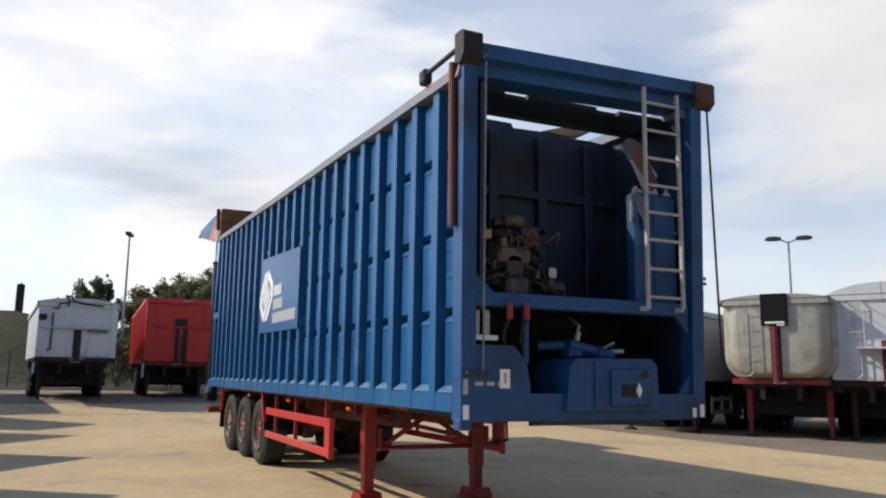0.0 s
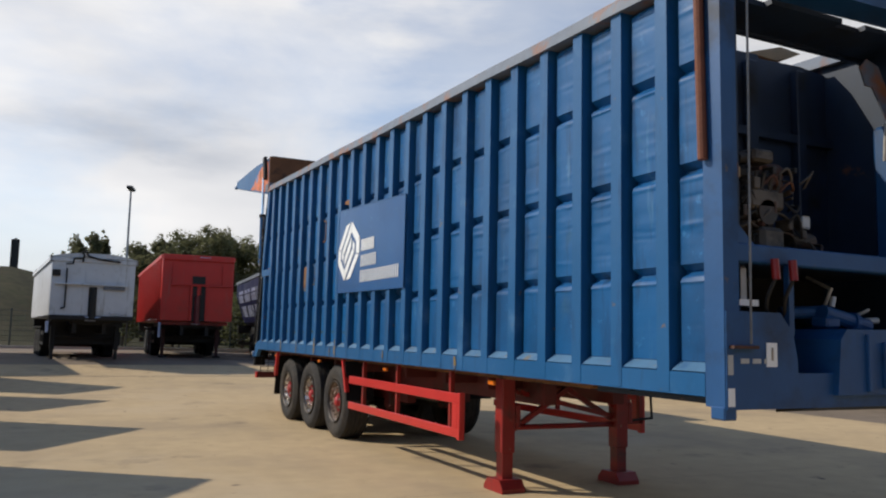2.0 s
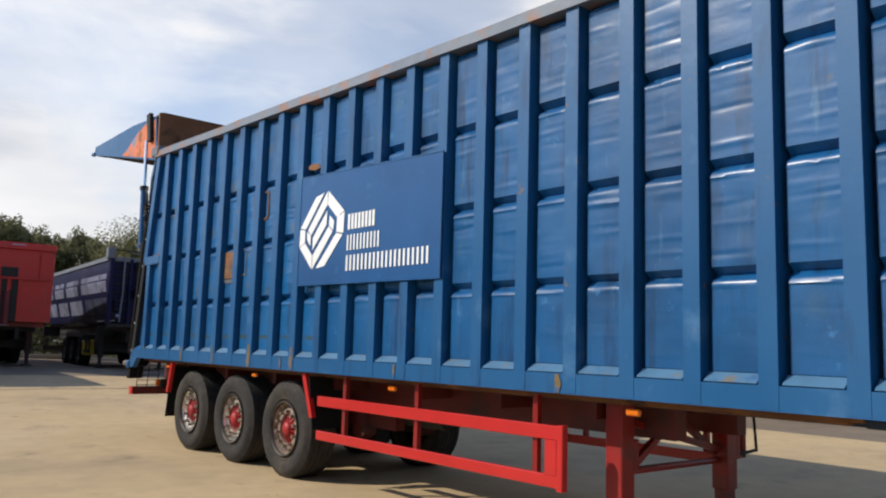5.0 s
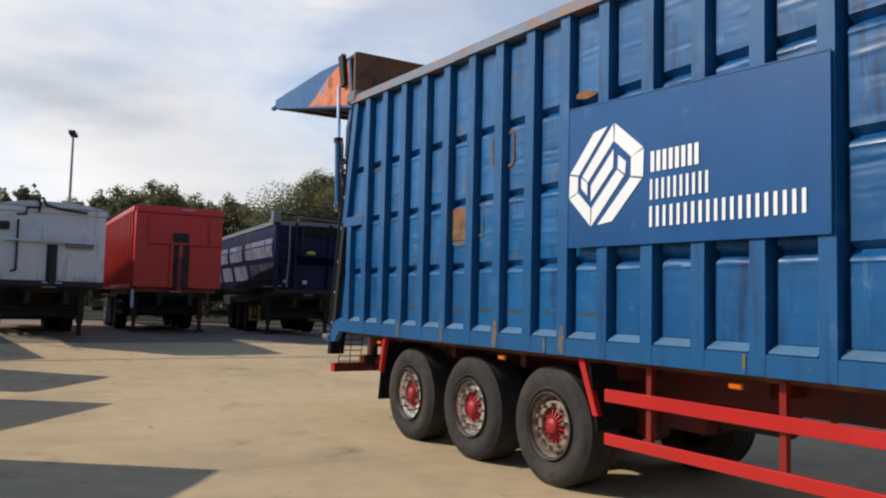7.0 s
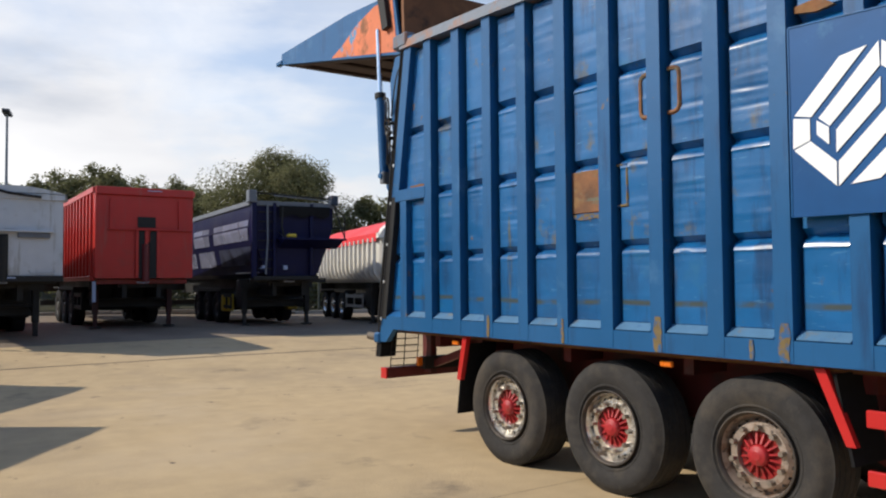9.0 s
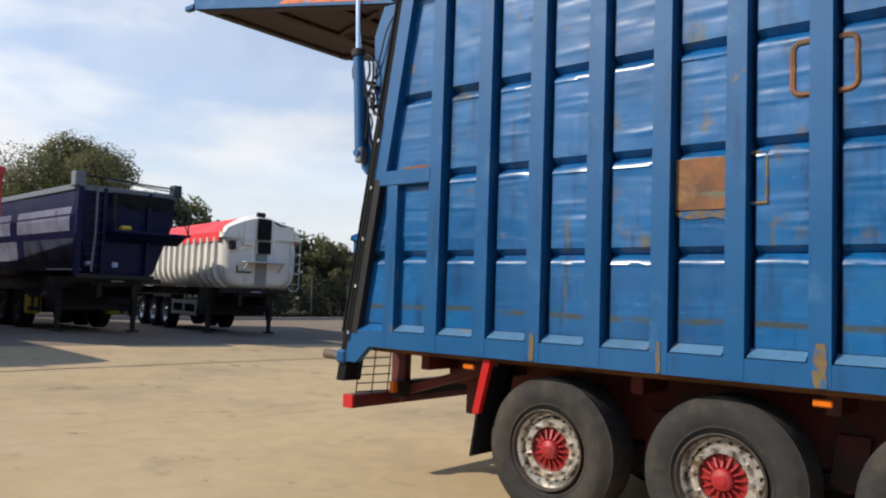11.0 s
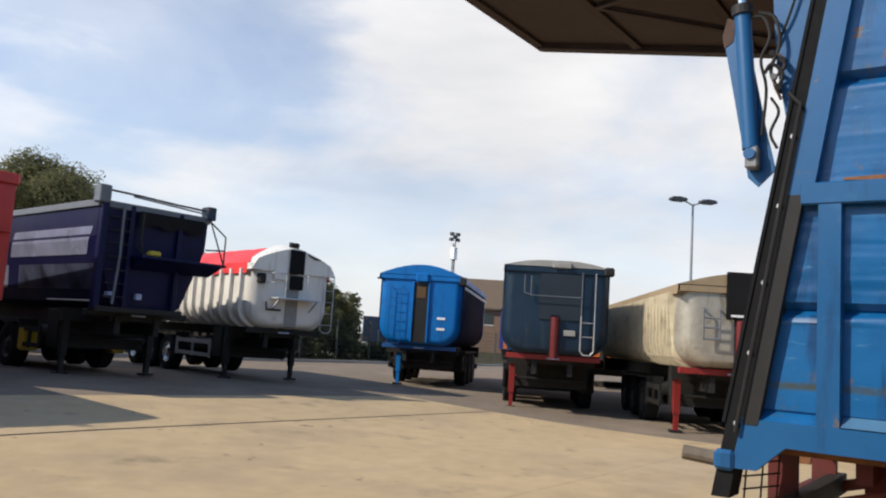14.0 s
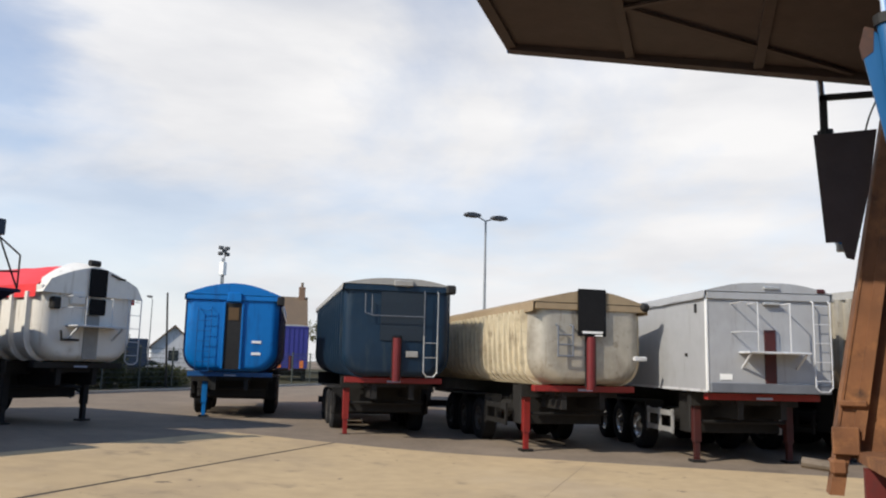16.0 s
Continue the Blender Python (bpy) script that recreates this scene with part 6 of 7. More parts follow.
part("front_pipe", tube(bmesh.new(), [(-0.36, -0.08, 3.31), (-0.62, -0.07, 3.29), (-0.64, -0.06, 3.13), (-0.84, -0.06, 3.11)], 0.022, 6), BLACK, A)
part("front_pipe", tube(bmesh.new(), [(-0.80, -0.06, 2.98), (-0.80, -0.06, 1.75), (-0.92, -0.06, 1.70)], 0.025, 6), BLACK, A)
part("front_ledge", boxed(-1.10, 1.02, -0.14, 0.0, 2.46, 2.505, bevel=0.008), WHITE_BODY, A)
part("front_ledge", boxed(0.30, 0.95, -0.09, 0.0, 2.34, 2.46, bevel=0.008), GREY_RAIL, A)
part("tank_box", boxed(-1.22, -0.98, -0.10, 0.0, 2.72, 2.92, bevel=0.02), BLACK, A)
part("front_sill", boxed(-1.24, 1.24, -0.06, 0.04, 1.36, 1.50, bevel=0.012), BLACK, A, "black lower sill")
part("slot_plate", boxed(-0.24, 0.26, -0.022, 0.004, 2.54, 3.00), WHITE_BODY, A)
part("tow_loop", tube(bmesh.new(), [(0.52, -0.05, 1.62), (0.56, -0.09, 1.55), (1.02, -0.09, 1.55), (1.06, -0.05, 1.62)], 0.016, 6), GALV, A)
for xx, hh in ((-0.20, 0.03), (0.10, 0.03)):
    part("number_bar", boxed(xx, xx + 0.16, -0.075, -0.055, 1.44, 1.44 + hh), PALE_STRIPE, A)
part("side_lamp", boxed(-1.30, -1.22, -0.05, 0.03, 0.95, 1.30, bevel=0.01), PALE_STRIPE, A)
B = semi("tipping_trailer", "tall red ribbed bulk tipping trailer", (4.09, 32.7), 1.5, 12.0, w=2.52, zb=1.36, zt=3.70, body=RED_BODY, ribs=22, chassis=BLACK, leg=DARK_RED, beam_mat=CHASSIS_RED, rise=0.1)
part("front_ledge", boxed(-0.95, 1.20, -0.10, 0.0, 2.62, 2.67, bevel=0.008), RED_BODY, B)
part("top_lip", boxed(-1.25, 1.25, -0.09, 0.02, 3.53, 3.74, bevel=0.02), RED_BODY, B)
part("lip_scuff", boxed(0.02, 0.40, -0.094, -0.088, 3.66, 3.685), PALE_STRIPE, B, "scuffed pale mark")
part("side_fender", boxed(-1.32, -1.20, 0.2, 4.6, 1.30, 1.42, bevel=0.01), RED_BODY, B)
part("side_lamp", boxed(-1.28, -1.20, 0.10, 0.16, 0.75, 1.28), PALE_STRIPE, B)
part("front_slot", boxed(-0.20, 0.26, -0.02, 0.01, 2.70, 2.98), BLACK, B)
for xx in (-0.18, 0.12):
    part("front_channel", boxed(xx, xx + 0.16, -0.035, 0.01, 1.36, 2.62), BLACK, B)
for xx in (-0.26, -0.02, 0.28):
    part("channel_edge", boxed(xx, xx + 0.08, -0.06, 0.01, 1.36, 2.62, bevel=0.008), RED_BODY, B)
for xx in (-0.9, 0.85):
    part("front_bracket", boxed(xx, xx + 0.06, -0.06, 0.0, 2.67, 3.42), RED_BODY, B)
C = semi("tipping_trailer", "navy blue half-pipe tipper with pale side stripes and front walkway", (8.14, 32.30), 5, 12.5, zb=1.45, zt=3.62, kind="taper", body=NAVY, lean=0.10, rail_mat=GREY_RAIL, rise=0.1, ram=False, leg_y=1.5)
def stripe_x(z):
    """Outer half width of the navy body at a height."""
    if z > 2.90:
        return 1.25
    if z > 2.50:
        return 1.13 + 0.12 * (z - 2.50) / 0.40
    return 0.80 + 0.33 * (z - 1.57) / 0.93


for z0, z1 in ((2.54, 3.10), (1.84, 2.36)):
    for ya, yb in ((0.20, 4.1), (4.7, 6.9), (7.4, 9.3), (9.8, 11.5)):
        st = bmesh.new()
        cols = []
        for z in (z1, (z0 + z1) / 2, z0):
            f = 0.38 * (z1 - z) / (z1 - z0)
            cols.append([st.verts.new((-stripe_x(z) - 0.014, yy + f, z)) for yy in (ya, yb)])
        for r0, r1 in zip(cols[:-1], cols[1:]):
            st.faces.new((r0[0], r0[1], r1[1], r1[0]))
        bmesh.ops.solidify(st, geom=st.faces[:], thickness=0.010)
        part("side_stripe", st, LIT_STRIPE if z0 > 2.5 or ya > 1 else SHADED_STRIPE, C, "pale slanted stripe")
part("side_step_rail", rod(bmesh.new(), (-0.86, 0.5, 1.60), (-0.86, 2.9, 1.60), 0.02, 8), GALV, C)
part("front_frame", boxed(-1.24, -1.10, -0.10, 0.06, 1.45, 3.66, bevel=0.015), NAVY, C)
part("front_frame", boxed(-0.62, -0.52, -0.07, 0.06, 1.45, 3.60, bevel=0.015), NAVY, C)
part("front_frame", boxed(0.50, 0.60, -0.07, 0.06, 1.50, 3.60, bevel=0.015), NAVY, C)
part("front_sill", boxed(-1.20, 0.74, -0.12, 0.16, 1.38, 1.50, bevel=0.015), BLACK, C)
for k in range(7):
    part("front_rung", rod(bmesh.new(), (-1.05, -0.07, 1.7 + 0.27 * k), (-0.62, -0.07, 1.7 + 0.27 * k), 0.018, 6), BLACK, C)
part("front_pipe", tube(bmesh.new(), [(-0.80, -0.11, 3.55), (-0.80, -0.13, 2.5), (-0.86, -0.13, 1.55)], 0.028, 7), GREY_RAIL, C)
part("front_pipe", tube(bmesh.new(), [(-0.35, -0.09, 3.5), (-0.38, -0.12, 2.9), (-0.30, -0.10, 2.6)], 0.03, 7), BLACK, C)
hang = bmesh.new()
g = [[hang.verts.new((-0.45 + 1.55 * i / 12, -0.10 - 0.03 * math.sin(i * 1.9) * (j / 3), 3.52 - 0.10 * j - (0.05 * math.sin(i * 1.3 + 1) if j == 3 else 0))) for j in range(4)] for i in range(13)]
for i in range(12):
    for j in range(3):
        hang.faces.new((g[i][j], g[i][j + 1], g[i + 1][j + 1], g[i + 1][j]))
part("rolled_cover", hang, FELT, C, "black cover hanging in folds", smooth=True)
part("front_walkway", boxed(-0.50, 1.45, -0.55, 0.02, 2.52, 2.58, bevel=0.01), NAVY, C)
part("walkway_apron", prism(bmesh.new(), [(-0.55, 2.52), (0.0, 2.30), (0.0, 2.52)], "x", -0.45, 1.35), NAVY, C)
for p, q in (((1.40, -0.5, 2.58), (1.20, -0.12, 3.62)), ((1.40, -0.5, 2.58), (1.40, -0.5, 3.2)), ((1.40, -0.5, 3.2), (1.22, -0.12, 3.55)), ((1.40, -0.5, 2.9), (1.18, -0.1, 2.9)), ((-0.45, -0.5, 2.58), (-0.45, -0.08, 2.75))):
    part("walkway_rail", rod(bmesh.new(), p, q, 0.017, 7), BLACK, C)
part("roller_rod", tube(bmesh.new(), [(-1.15, -0.02, 3.86), (-0.4, -0.02, 3.84), (0.4, -0.02, 3.80), (1.2, -0.02, 3.78)], 0.022, 6), BLACK, C)
part("roller_rod", tube(bmesh.new(), [(-0.6, -0.06, 3.80), (1.2, -0.06, 3.70)], 0.018, 6), GREY_RAIL, C)
part("corner_cap", boxed(-1.34, -1.10, -0.12, 0.16, 3.58, 3.94, bevel=0.02), GREY_RAIL, C, "grey corner cap")
part("corner_cap", boxed(1.14, 1.36, -0.12, 0.16, 3.58, 3.88, bevel=0.02), DARK_BLUE, C, "blue corner cap")
part("beacon", boxed(-0.28, -0.02, -0.40, -0.18, 2.58, 2.70, bevel=0.04), YELLOW, C, "yellow cover")
for xx in (-1.22, 0.86):
    part("side_locker", boxed(xx, xx + 0.36, 3.05, 3.35, 0.42, 0.95, bevel=0.04), YELLOW, C, "dull yellow plastic locker")
for xx in (-0.92, -0.30):
    part("label_plate", boxed(xx, xx + 0.12, -0.03, 0.02 + 0.1, 1.68, 1.80), PALE_STRIPE, C, "plain pale plate")
D = semi("tipping_trailer", "cream rounded tipping trailer with red cover sheet", (12.58, 32.70), 13, 9.0, w=2.36, zb=1.40, zt=2.98, kind="round", body=CREAM, sheet=RED_SHEET, rise=0.56, peak=1.5, ribs=15, rib_w=0.17, ladder="far", ladder_low=1.36, platform=True, ram=False, drape=0.24, axle=5.0, sheet_y=0.20, guard=GALV, rims=BRIGHT)
hood = bmesh.new()
rows = []
for q in range(4):
    row = []
    for j in range(15):
        u = -1 + 2 * j / 14
        back = 0.16 + 0.50 * (1 - abs(u)) ** 0.8
        yy = -0.07 + (back + 0.07) * q / 3
        row.append(hood.verts.new((u * 1.255, yy, 3.04 + (0.44 + 0.15 * (q / 3) ** 0.6) * (1 - abs(u) ** 1.5) - (0.20 if abs(u) == 1 else 0))))
    rows.append(row)
for r0, r1 in zip(rows[:-1], rows[1:]):
    for j in range(14):
        hood.faces.new((r0[j], r0[j + 1], r1[j + 1], r1[j]))
hood.faces.new(rows[0][::-1])
bmesh.ops.recalc_face_normals(hood, faces=hood.faces)
part("roof_hood", hood, CREAM, D, "cream roof hood", smooth=True)
part("front_flap", boxed(-0.20, 0.24, -0.13, -0.10, 2.82, 3.44, bevel=0.02), FELT, D, "black rubber flap")
part("front_flap", boxed(-0.16, 0.24, -0.12, -0.10, 2.42, 2.77, bevel=0.02), FELT, D, "black rubber flap")
part("ram_cover", boxed(-0.18, 0.18, -0.03, -0.006, 1.45, 2.42, bevel=0.01), GREY_SHEET, D, "grey dirty ram cover")
part("winch", boxed(-1.02, -0.84, -0.14, 0.06, 2.50, 2.76, bevel=0.03), BLACK, D)
part("front_box", boxed(-0.60, -0.24, -0.10, 0.01, 2.62, 2.90, bevel=0.03), CREAM, D)
part("front_pipe", tube(bmesh.new(), [(-0.78, -0.10, 2.05), (-0.78, -0.14, 1.86), (-0.35, -0.10, 1.86)], 0.025, 7), BLACK, D)
part("top_motor", rod(bmesh.new(), (-0.22, -0.08, 3.56), (0.02, -0.08, 3.56), 0.07, 10), BLACK, D)
part("roof_grip", tube(bmesh.new(), [(0.35, -0.09, 3.36), (0.55, -0.11, 3.28), (0.72, -0.09, 3.27)], 0.02, 6), BLACK, D)
# second row, turned to the yard
E = semi("tipping_trailer", "bright blue tipping trailer with blue cover sheet", (17.40, 32.2), 62, 8.5, zb=1.30, zt=3.37, kind="round", body=SKY_BLUE, sheet=SKY_BLUE, rise=0.34, ribs=13, rib_mat=NAVY, leg=SKY_BLUE, beam_mat=DEEP_BLUE, ram=False, nose=0.22, legs=(-1,), axle=3.0, leg_y=1.0, leg_x=0.74, peak=1.6)
part("ram_recess", boxed(-0.20, 0.24, -0.015, 0.03, 1.36, 3.18), BLACK, E, "dark ram recess")
for xx in (-0.25, 0.24):
    part("recess_edge", boxed(xx, xx + 0.05, -0.06, 0.02, 1.36, 3.20, bevel=0.01), SKY_BLUE, E)
part("ram_head", boxed(-0.12, 0.16, -0.03, -0.012, 2.70, 3.05), BROWN_RUST, E, "rusty ram head")
part("top_box", boxed(-0.16, 0.22, -0.12, -0.06, 3.20, 3.46, bevel=0.02), SKY_BLUE, E)
for zz in (2.08, 1.76):
    part("white_bar", boxed(0.55, 0.80, -0.02, 0.0, zz, zz + 0.07), WHITE, E, "plain white bar")
ld = part("ladder", tube(bmesh.new(), [(-0.92, -0.02, 3.05), (-0.92, -0.10, 3.0), (-0.92, -0.10, 1.30), (-0.56, -0.10, 1.30), (-0.56, -0.10, 3.0), (-0.56, -0.02, 3.05)], 0.010, 6), DEEP_BLUE, E, "grubby blue ladder")
for k in range(6):
    part("rung", rod(bmesh.new(), (-0.92, -0.10, 1.55 + 0.28 * k), (-0.56, -0.10, 1.55 + 0.28 * k), 0.009, 6), DEEP_BLUE, ld)
part("roller_cap", boxed(1.18, 1.38, -0.08, 0.14, 3.14, 3.40, bevel=0.03), BLACK, E)
part("side_rail_strip", boxed(1.31, 1.33, 0.3, 8.2, 3.05, 3.14), WHITE_BODY, E)
G = semi("tipping_trailer", "dark teal tipping trailer with grey cover sheet", (15.55, 26.6), 59.5, 9.5, zb=1.46, zt=3.56, kind="round", body=TEAL, sheet=GREY_SHEET, rise=0.17, ribs=15, ram=True, nose=0.20, leg=CHASSIS_RED, beam_mat=CHASSIS_RED, drape=0.10, legs=(-1,), axle=3.1)
g_lad = part("ladder", tube(bmesh.new(), [(0.62, -0.12, 2.42), (0.62, -0.12, 1.58), (0.70, -0.12, 1.48), (0.86, -0.12, 1.48), (0.94, -0.12, 1.58), (0.94, -0.12, 2.42)], 0.016, 7), GALV, G, "bright lower ladder section")
for zz in (1.92, 2.26):
    part("rung", rod(bmesh.new(), (0.62, -0.12, zz), (0.94, -0.12, zz), 0.011, 6), GALV, g_lad)
for xx in (0.62, 0.94):
    part("ladder_rail", tube(bmesh.new(), [(xx, -0.12, 2.42), (xx, -0.12, 3.42), (xx, -0.03, 3.48)], 0.012, 6), GREY_RAIL if xx < 0.8 else GALV, g_lad)
part("front_mesh", boxed(-0.40, 0.62, -0.03, -0.012, 2.30, 3.46), DARK_TEAL, G, "dark mesh panel")
part("mesh_rail", tube(bmesh.new(), [(-0.78, -0.02, 3.36), (-0.78, -0.14, 3.34), (-0.78, -0.14, 2.92), (-0.60, -0.14, 2.86), (0.60, -0.14, 2.86)], 0.012, 6), GREY_RAIL, G)
part("mesh_rail", rod(bmesh.new(), (-0.62, -0.12, 3.34), (-0.62, -0.12, 2.86), 0.012, 6), GREY_RAIL, G)
part("top_box", boxed(-0.12, 0.34, -0.13, -0.06, 3.56, 3.70, bevel=0.02), GREY_SHEET, G)
part("front_grip", boxed(0.22, 0.50, -0.05, 0.0, 1.92, 2.06, bevel=0.01), GREY_SHEET, G)
part("roller_cap", boxed(1.14, 1.38, -0.10, 0.10, 3.42, 3.64, bevel=0.04), BLACK, G)
H = semi("tipping_trailer", "dull alloy rounded tipper with tan cover sheet", (15.10, 22.08), 57.5, 11.5, zb=1.46, zt=3.13, kind="round", body=ALLOY, sheet=TAN_SHEET, rise=0.30, ribs=30, rib_w=0.15, rib_mat=RIB_SUNLIT, board=True, rail_mat=TAN_SHEET, leg=CHASSIS_RED, beam_mat=CHASSIS_RED, nose=0.40, leg_y=1.1, drape=0.17, axle=4.0, legs=(-1,), peak=1.35)
part("step_frame", tube(bmesh.new(), [(-0.78, 0.02, 2.70), (-0.78, -0.14, 2.66), (-0.78, -0.14, 2.05), (-0.45, -0.14, 2.05), (-0.45, -0.14, 2.66), (-0.45, 0.02, 2.70)], 0.022, 6), GREY_RAIL, H)
for zz in (2.28, 2.48):
    part("step_frame", rod(bmesh.new(), (-0.78, -0.14, zz), (-0.45, -0.14, zz), 0.02, 6), GREY_RAIL, H)
part("roller_cap", boxed(1.14, 1.36, -0.12, 0.12, 3.04, 3.22, bevel=0.06), BLACK, H)
part("front_lamp", boxed(0.98, 1.28, -0.08, 0.02, 1.98, 2.08, bevel=0.02), WHITE_BODY, H)
I = semi("tipping_trailer", "plain silver box tipper with arched roof and ladder", (14.70, 18.62), 66, 10.0, zb=1.42, zt=3.31, kind="box", body=SILVER, sheet=SILVER, rise=0.20, ladder="far", platform=True, leg=DARK_RED, beam_mat=CHASSIS_RED, drape=0.10, leg_y=1.1, ram=False, guard=GALV, rims=BRIGHT)
for zz in (3.10, 3.40):
    part("top_hook", boxed(-0.12, 0.20, -0.10, 0.0, zz, zz + 0.05, bevel=0.01), GALV, I)
part("tipping_ram", boxed(-0.10, 0.12, -0.03, 0.01, 1.42, 2.62), DARK_RED, I, "dark red tipping ram in a slot")
part("label_plate", boxed(-1.0, -0.76, -0.012, 0.01, 1.66, 1.77), WHITE, I, "plain white plate")
part("white_trim", boxed(-1.27, -1.235, -0.02, 0.03, 1.45, 3.26), WHITE, I)
part("lower_flange", boxed(-1.26, -1.235, 0.03, 9.9, 1.42, 1.47), WHITE_BODY, I)
part("front_ledge", boxed(-1.2, 1.2, -0.05, 0.0, 1.42, 1.60, bevel=0.01), GREY_RAIL, I)
part("side_socket", boxed(-1.275, -1.25, 0.42, 0.50, 2.95, 3.12), BLACK, I)
part("side_socket", boxed(-1.275, -1.25, 0.9, 0.98, 2.10, 2.16), BLACK, I)
part("beacon", boxed(0.96, 1.16, -0.08, 0.06, 3.34, 3.44, bevel=0.03), DARK_RED, I, "red beacon")
semi("tipping_trailer", "dull alloy rounded tipper with black front flap", (16.35, 15.42), 58, 9.5, zb=1.52, zt=3.48, ladder="l", kind="round", body=ALLOY, sheet=GREY_SHEET, rise=0.12, ribs=28, rib_w=0.16, board=True, leg=CHASSIS_RED, beam_mat=CHASSIS_RED)
semi("tipping_trailer", "off-white tipper with pale arched cover and ladder", (18.0, 13.6), 60, 9.5, zb=1.50, zt=3.55, kind="box", body=WHITE_BODY, sheet=WHITE_BODY, rise=0.30, ladder="l", platform=True, leg=DARK_RED, beam_mat=DARK_RED)
semi("tipping_trailer", "orange box trailer parked behind the row", (27.2, 30.6), 66, 8.0, zb=1.25, zt=3.1, body=ORANGE)
P = semi("curtain_trailer", "purple-blue curtain trailer parked far back", (52.2, 49.3), 62, 9.0, zb=1.05, zt=4.2, ribs=14, body=PURPLE, sheet=SILVER, rise=0.12, beam_mat=DARK_RED)
for xx in (-0.95, 0.7):
    part("rear_panel", boxed(xx, xx + 0.28, -0.03, 0.01, 1.1, 1.65), ORANGE, P)
for xx in (-0.95, -0.6, -0.25, 0.1, 0.45, 0.8):
    part("front_rib", boxed(xx, xx + 0.09, -0.045, 0.0, 1.7, 4.05), PURPLE, P)
# trailers beside the camera's way, which throw the long shadows
for xx, yy in ((-3.75, 12.9), (-3.95, 17.55), (-4.1, 22.7), (-3.65, 26.7)):
    semi("tipping_trailer", "plain grey box trailer standing end-on to the yard", (xx, yy), -53, 9.5, zb=1.40, zt=3.55, body=SILVER, sheet=GREY_SHEET, rise=0.02)
# Unseen trailer, added so that its shadow darkens the ground before the row.
semi("tipping_trailer", "unseen grey box trailer added to shadow the yard by the pale grey tipper", (-5.2, 30.4), -6, 9.5, zb=1.40, zt=3.55, body=SILVER, sheet=GREY_SHEET, rise=0.10)

# ---- lamp posts, mast ----
POLE = surface("grey_lamp_pole", (0.24, 0.25, 0.26), 0.5, metal=0.3, grain=8, amount=0.1)
LAMP_HEAD = surface("dark_lamp_head", (0.05, 0.05, 0.055), 0.4, grain=8, amount=0.1)


def lamp_head(parent, at, yaw, s=1.0):
    c, d = math.cos(yaw), math.sin(yaw)
    bm = prism(bmesh.new(), [(-0.34 * s, 0.0), (-0.30 * s, 0.09 * s), (0.0, 0.13 * s), (0.30 * s, 0.10 * s), (0.36 * s, 0.0), (0.2 * s, -0.05 * s), (-0.2 * s, -0.05 * s)], "y", -0.15 * s, 0.15 * s)
    bmesh.ops.bevel(bm, geom=list(bm.edges), offset=0.02 * s, segments=1, affect="EDGES")
    bmesh.ops.transform(bm, verts=bm.verts, matrix=Matrix.Translation(at) @ Matrix(((c, -d, 0, 0), (d, c, 0, 0), (0, 0, 1, 0), (0, 0, 0, 1))))
    part("lamp_head", bm, LAMP_HEAD, parent, "dark street lamp head")


def lamp_post(x, y, h, arms, r=0.08, size=1.15):
    t = thing("street_lamp", "tall grey lamp post with dark head" + ("s on two arms" if len(arms) > 1 else ""), "street lamp", (x, y, gz(x, y)), group="yard lamps")
    part("pole", rod(bmesh.new(), (0, 0, 0), (0, 0, h), r, 12, r * 0.55), POLE, t, smooth=True)
    for yaw, reach in arms:
        c, d = math.cos(yaw), math.sin(yaw)
        part("arm", rod(bmesh.new(), (0, 0, h - 0.05), (reach * c, reach * d, h + 0.12), r * 0.4, 8), POLE, t)
        lamp_head(t, (reach * c + 0.25 * c, reach * d + 0.25 * d, h + 0.12), yaw, size)
    return t


lamp_post(3.25, 55.0, 9.5, ((1.35, 0.10), (-1.79, 0.10)), 0.10)
lamp_post(32.4, 29.0, 8.2, ((-0.75, 0.45), (2.39, 0.45)))
lamp_post(33.56, 47.5, 4.65, ((3.4, 0.12),), 0.04, 0.6)
mast = thing("floodlight_mast", "slim grey mast with clustered floodlights", "mast", (50.0, 54.2, gz(50, 54)))
for dx in (-0.16, 0.16):
    part("mast_leg", rod(bmesh.new(), (dx, 0, 0), (dx * 0.7, 0, 9.2), 0.06, 8), POLE, mast)
for k in range(16):
    part("mast_brace", rod(bmesh.new(), (-0.15, 0, 0.5 * k + 0.6), (0.15, 0, 0.5 * k + 1.0), 0.025, 5), POLE, mast)
part("mast_box", boxed(-0.22, 0.22, -0.2, 0.2, 7.9, 8.9, bevel=0.03), WHITE, mast)
for dx, dz in ((-0.45, 9.5), (0.45, 9.55), (-0.40, 9.95), (0.42, 10.0), (0.05, 9.75)):
    part("floodlight", boxed(dx - 0.17, dx + 0.17, -0.15, 0.12, dz - 0.13, dz + 0.13, bevel=0.03), LAMP_HEAD, mast)
part("mast_head", tube(bmesh.new(), [(-0.5, 0, 9.6), (0.5, 0, 9.65), (0.1, 0, 9.2), (0.1, 0, 10.1)], 0.03, 6), POLE, mast)


# ---- kerb, verge, fence ----
kerb = thing("kerb", "pale concrete kerb along the yard's far edge", "kerb", kind="structure")
for k in range(34):
    x0 = -62 + 4.0 * k
    part("kerb_stone", boxed(x0, x0 + 3.985, 45.0, 45.16, gz(x0, 45) - 0.05, gz(x0, 45) + 0.13, bevel=0.015), KERB, kerb)
verge = bmesh.new()
vx, vy = steps((-90, 110, 60)), [45.16, 46, 47, 48.5, 51, 56, 64, 75, 95]
grid = []


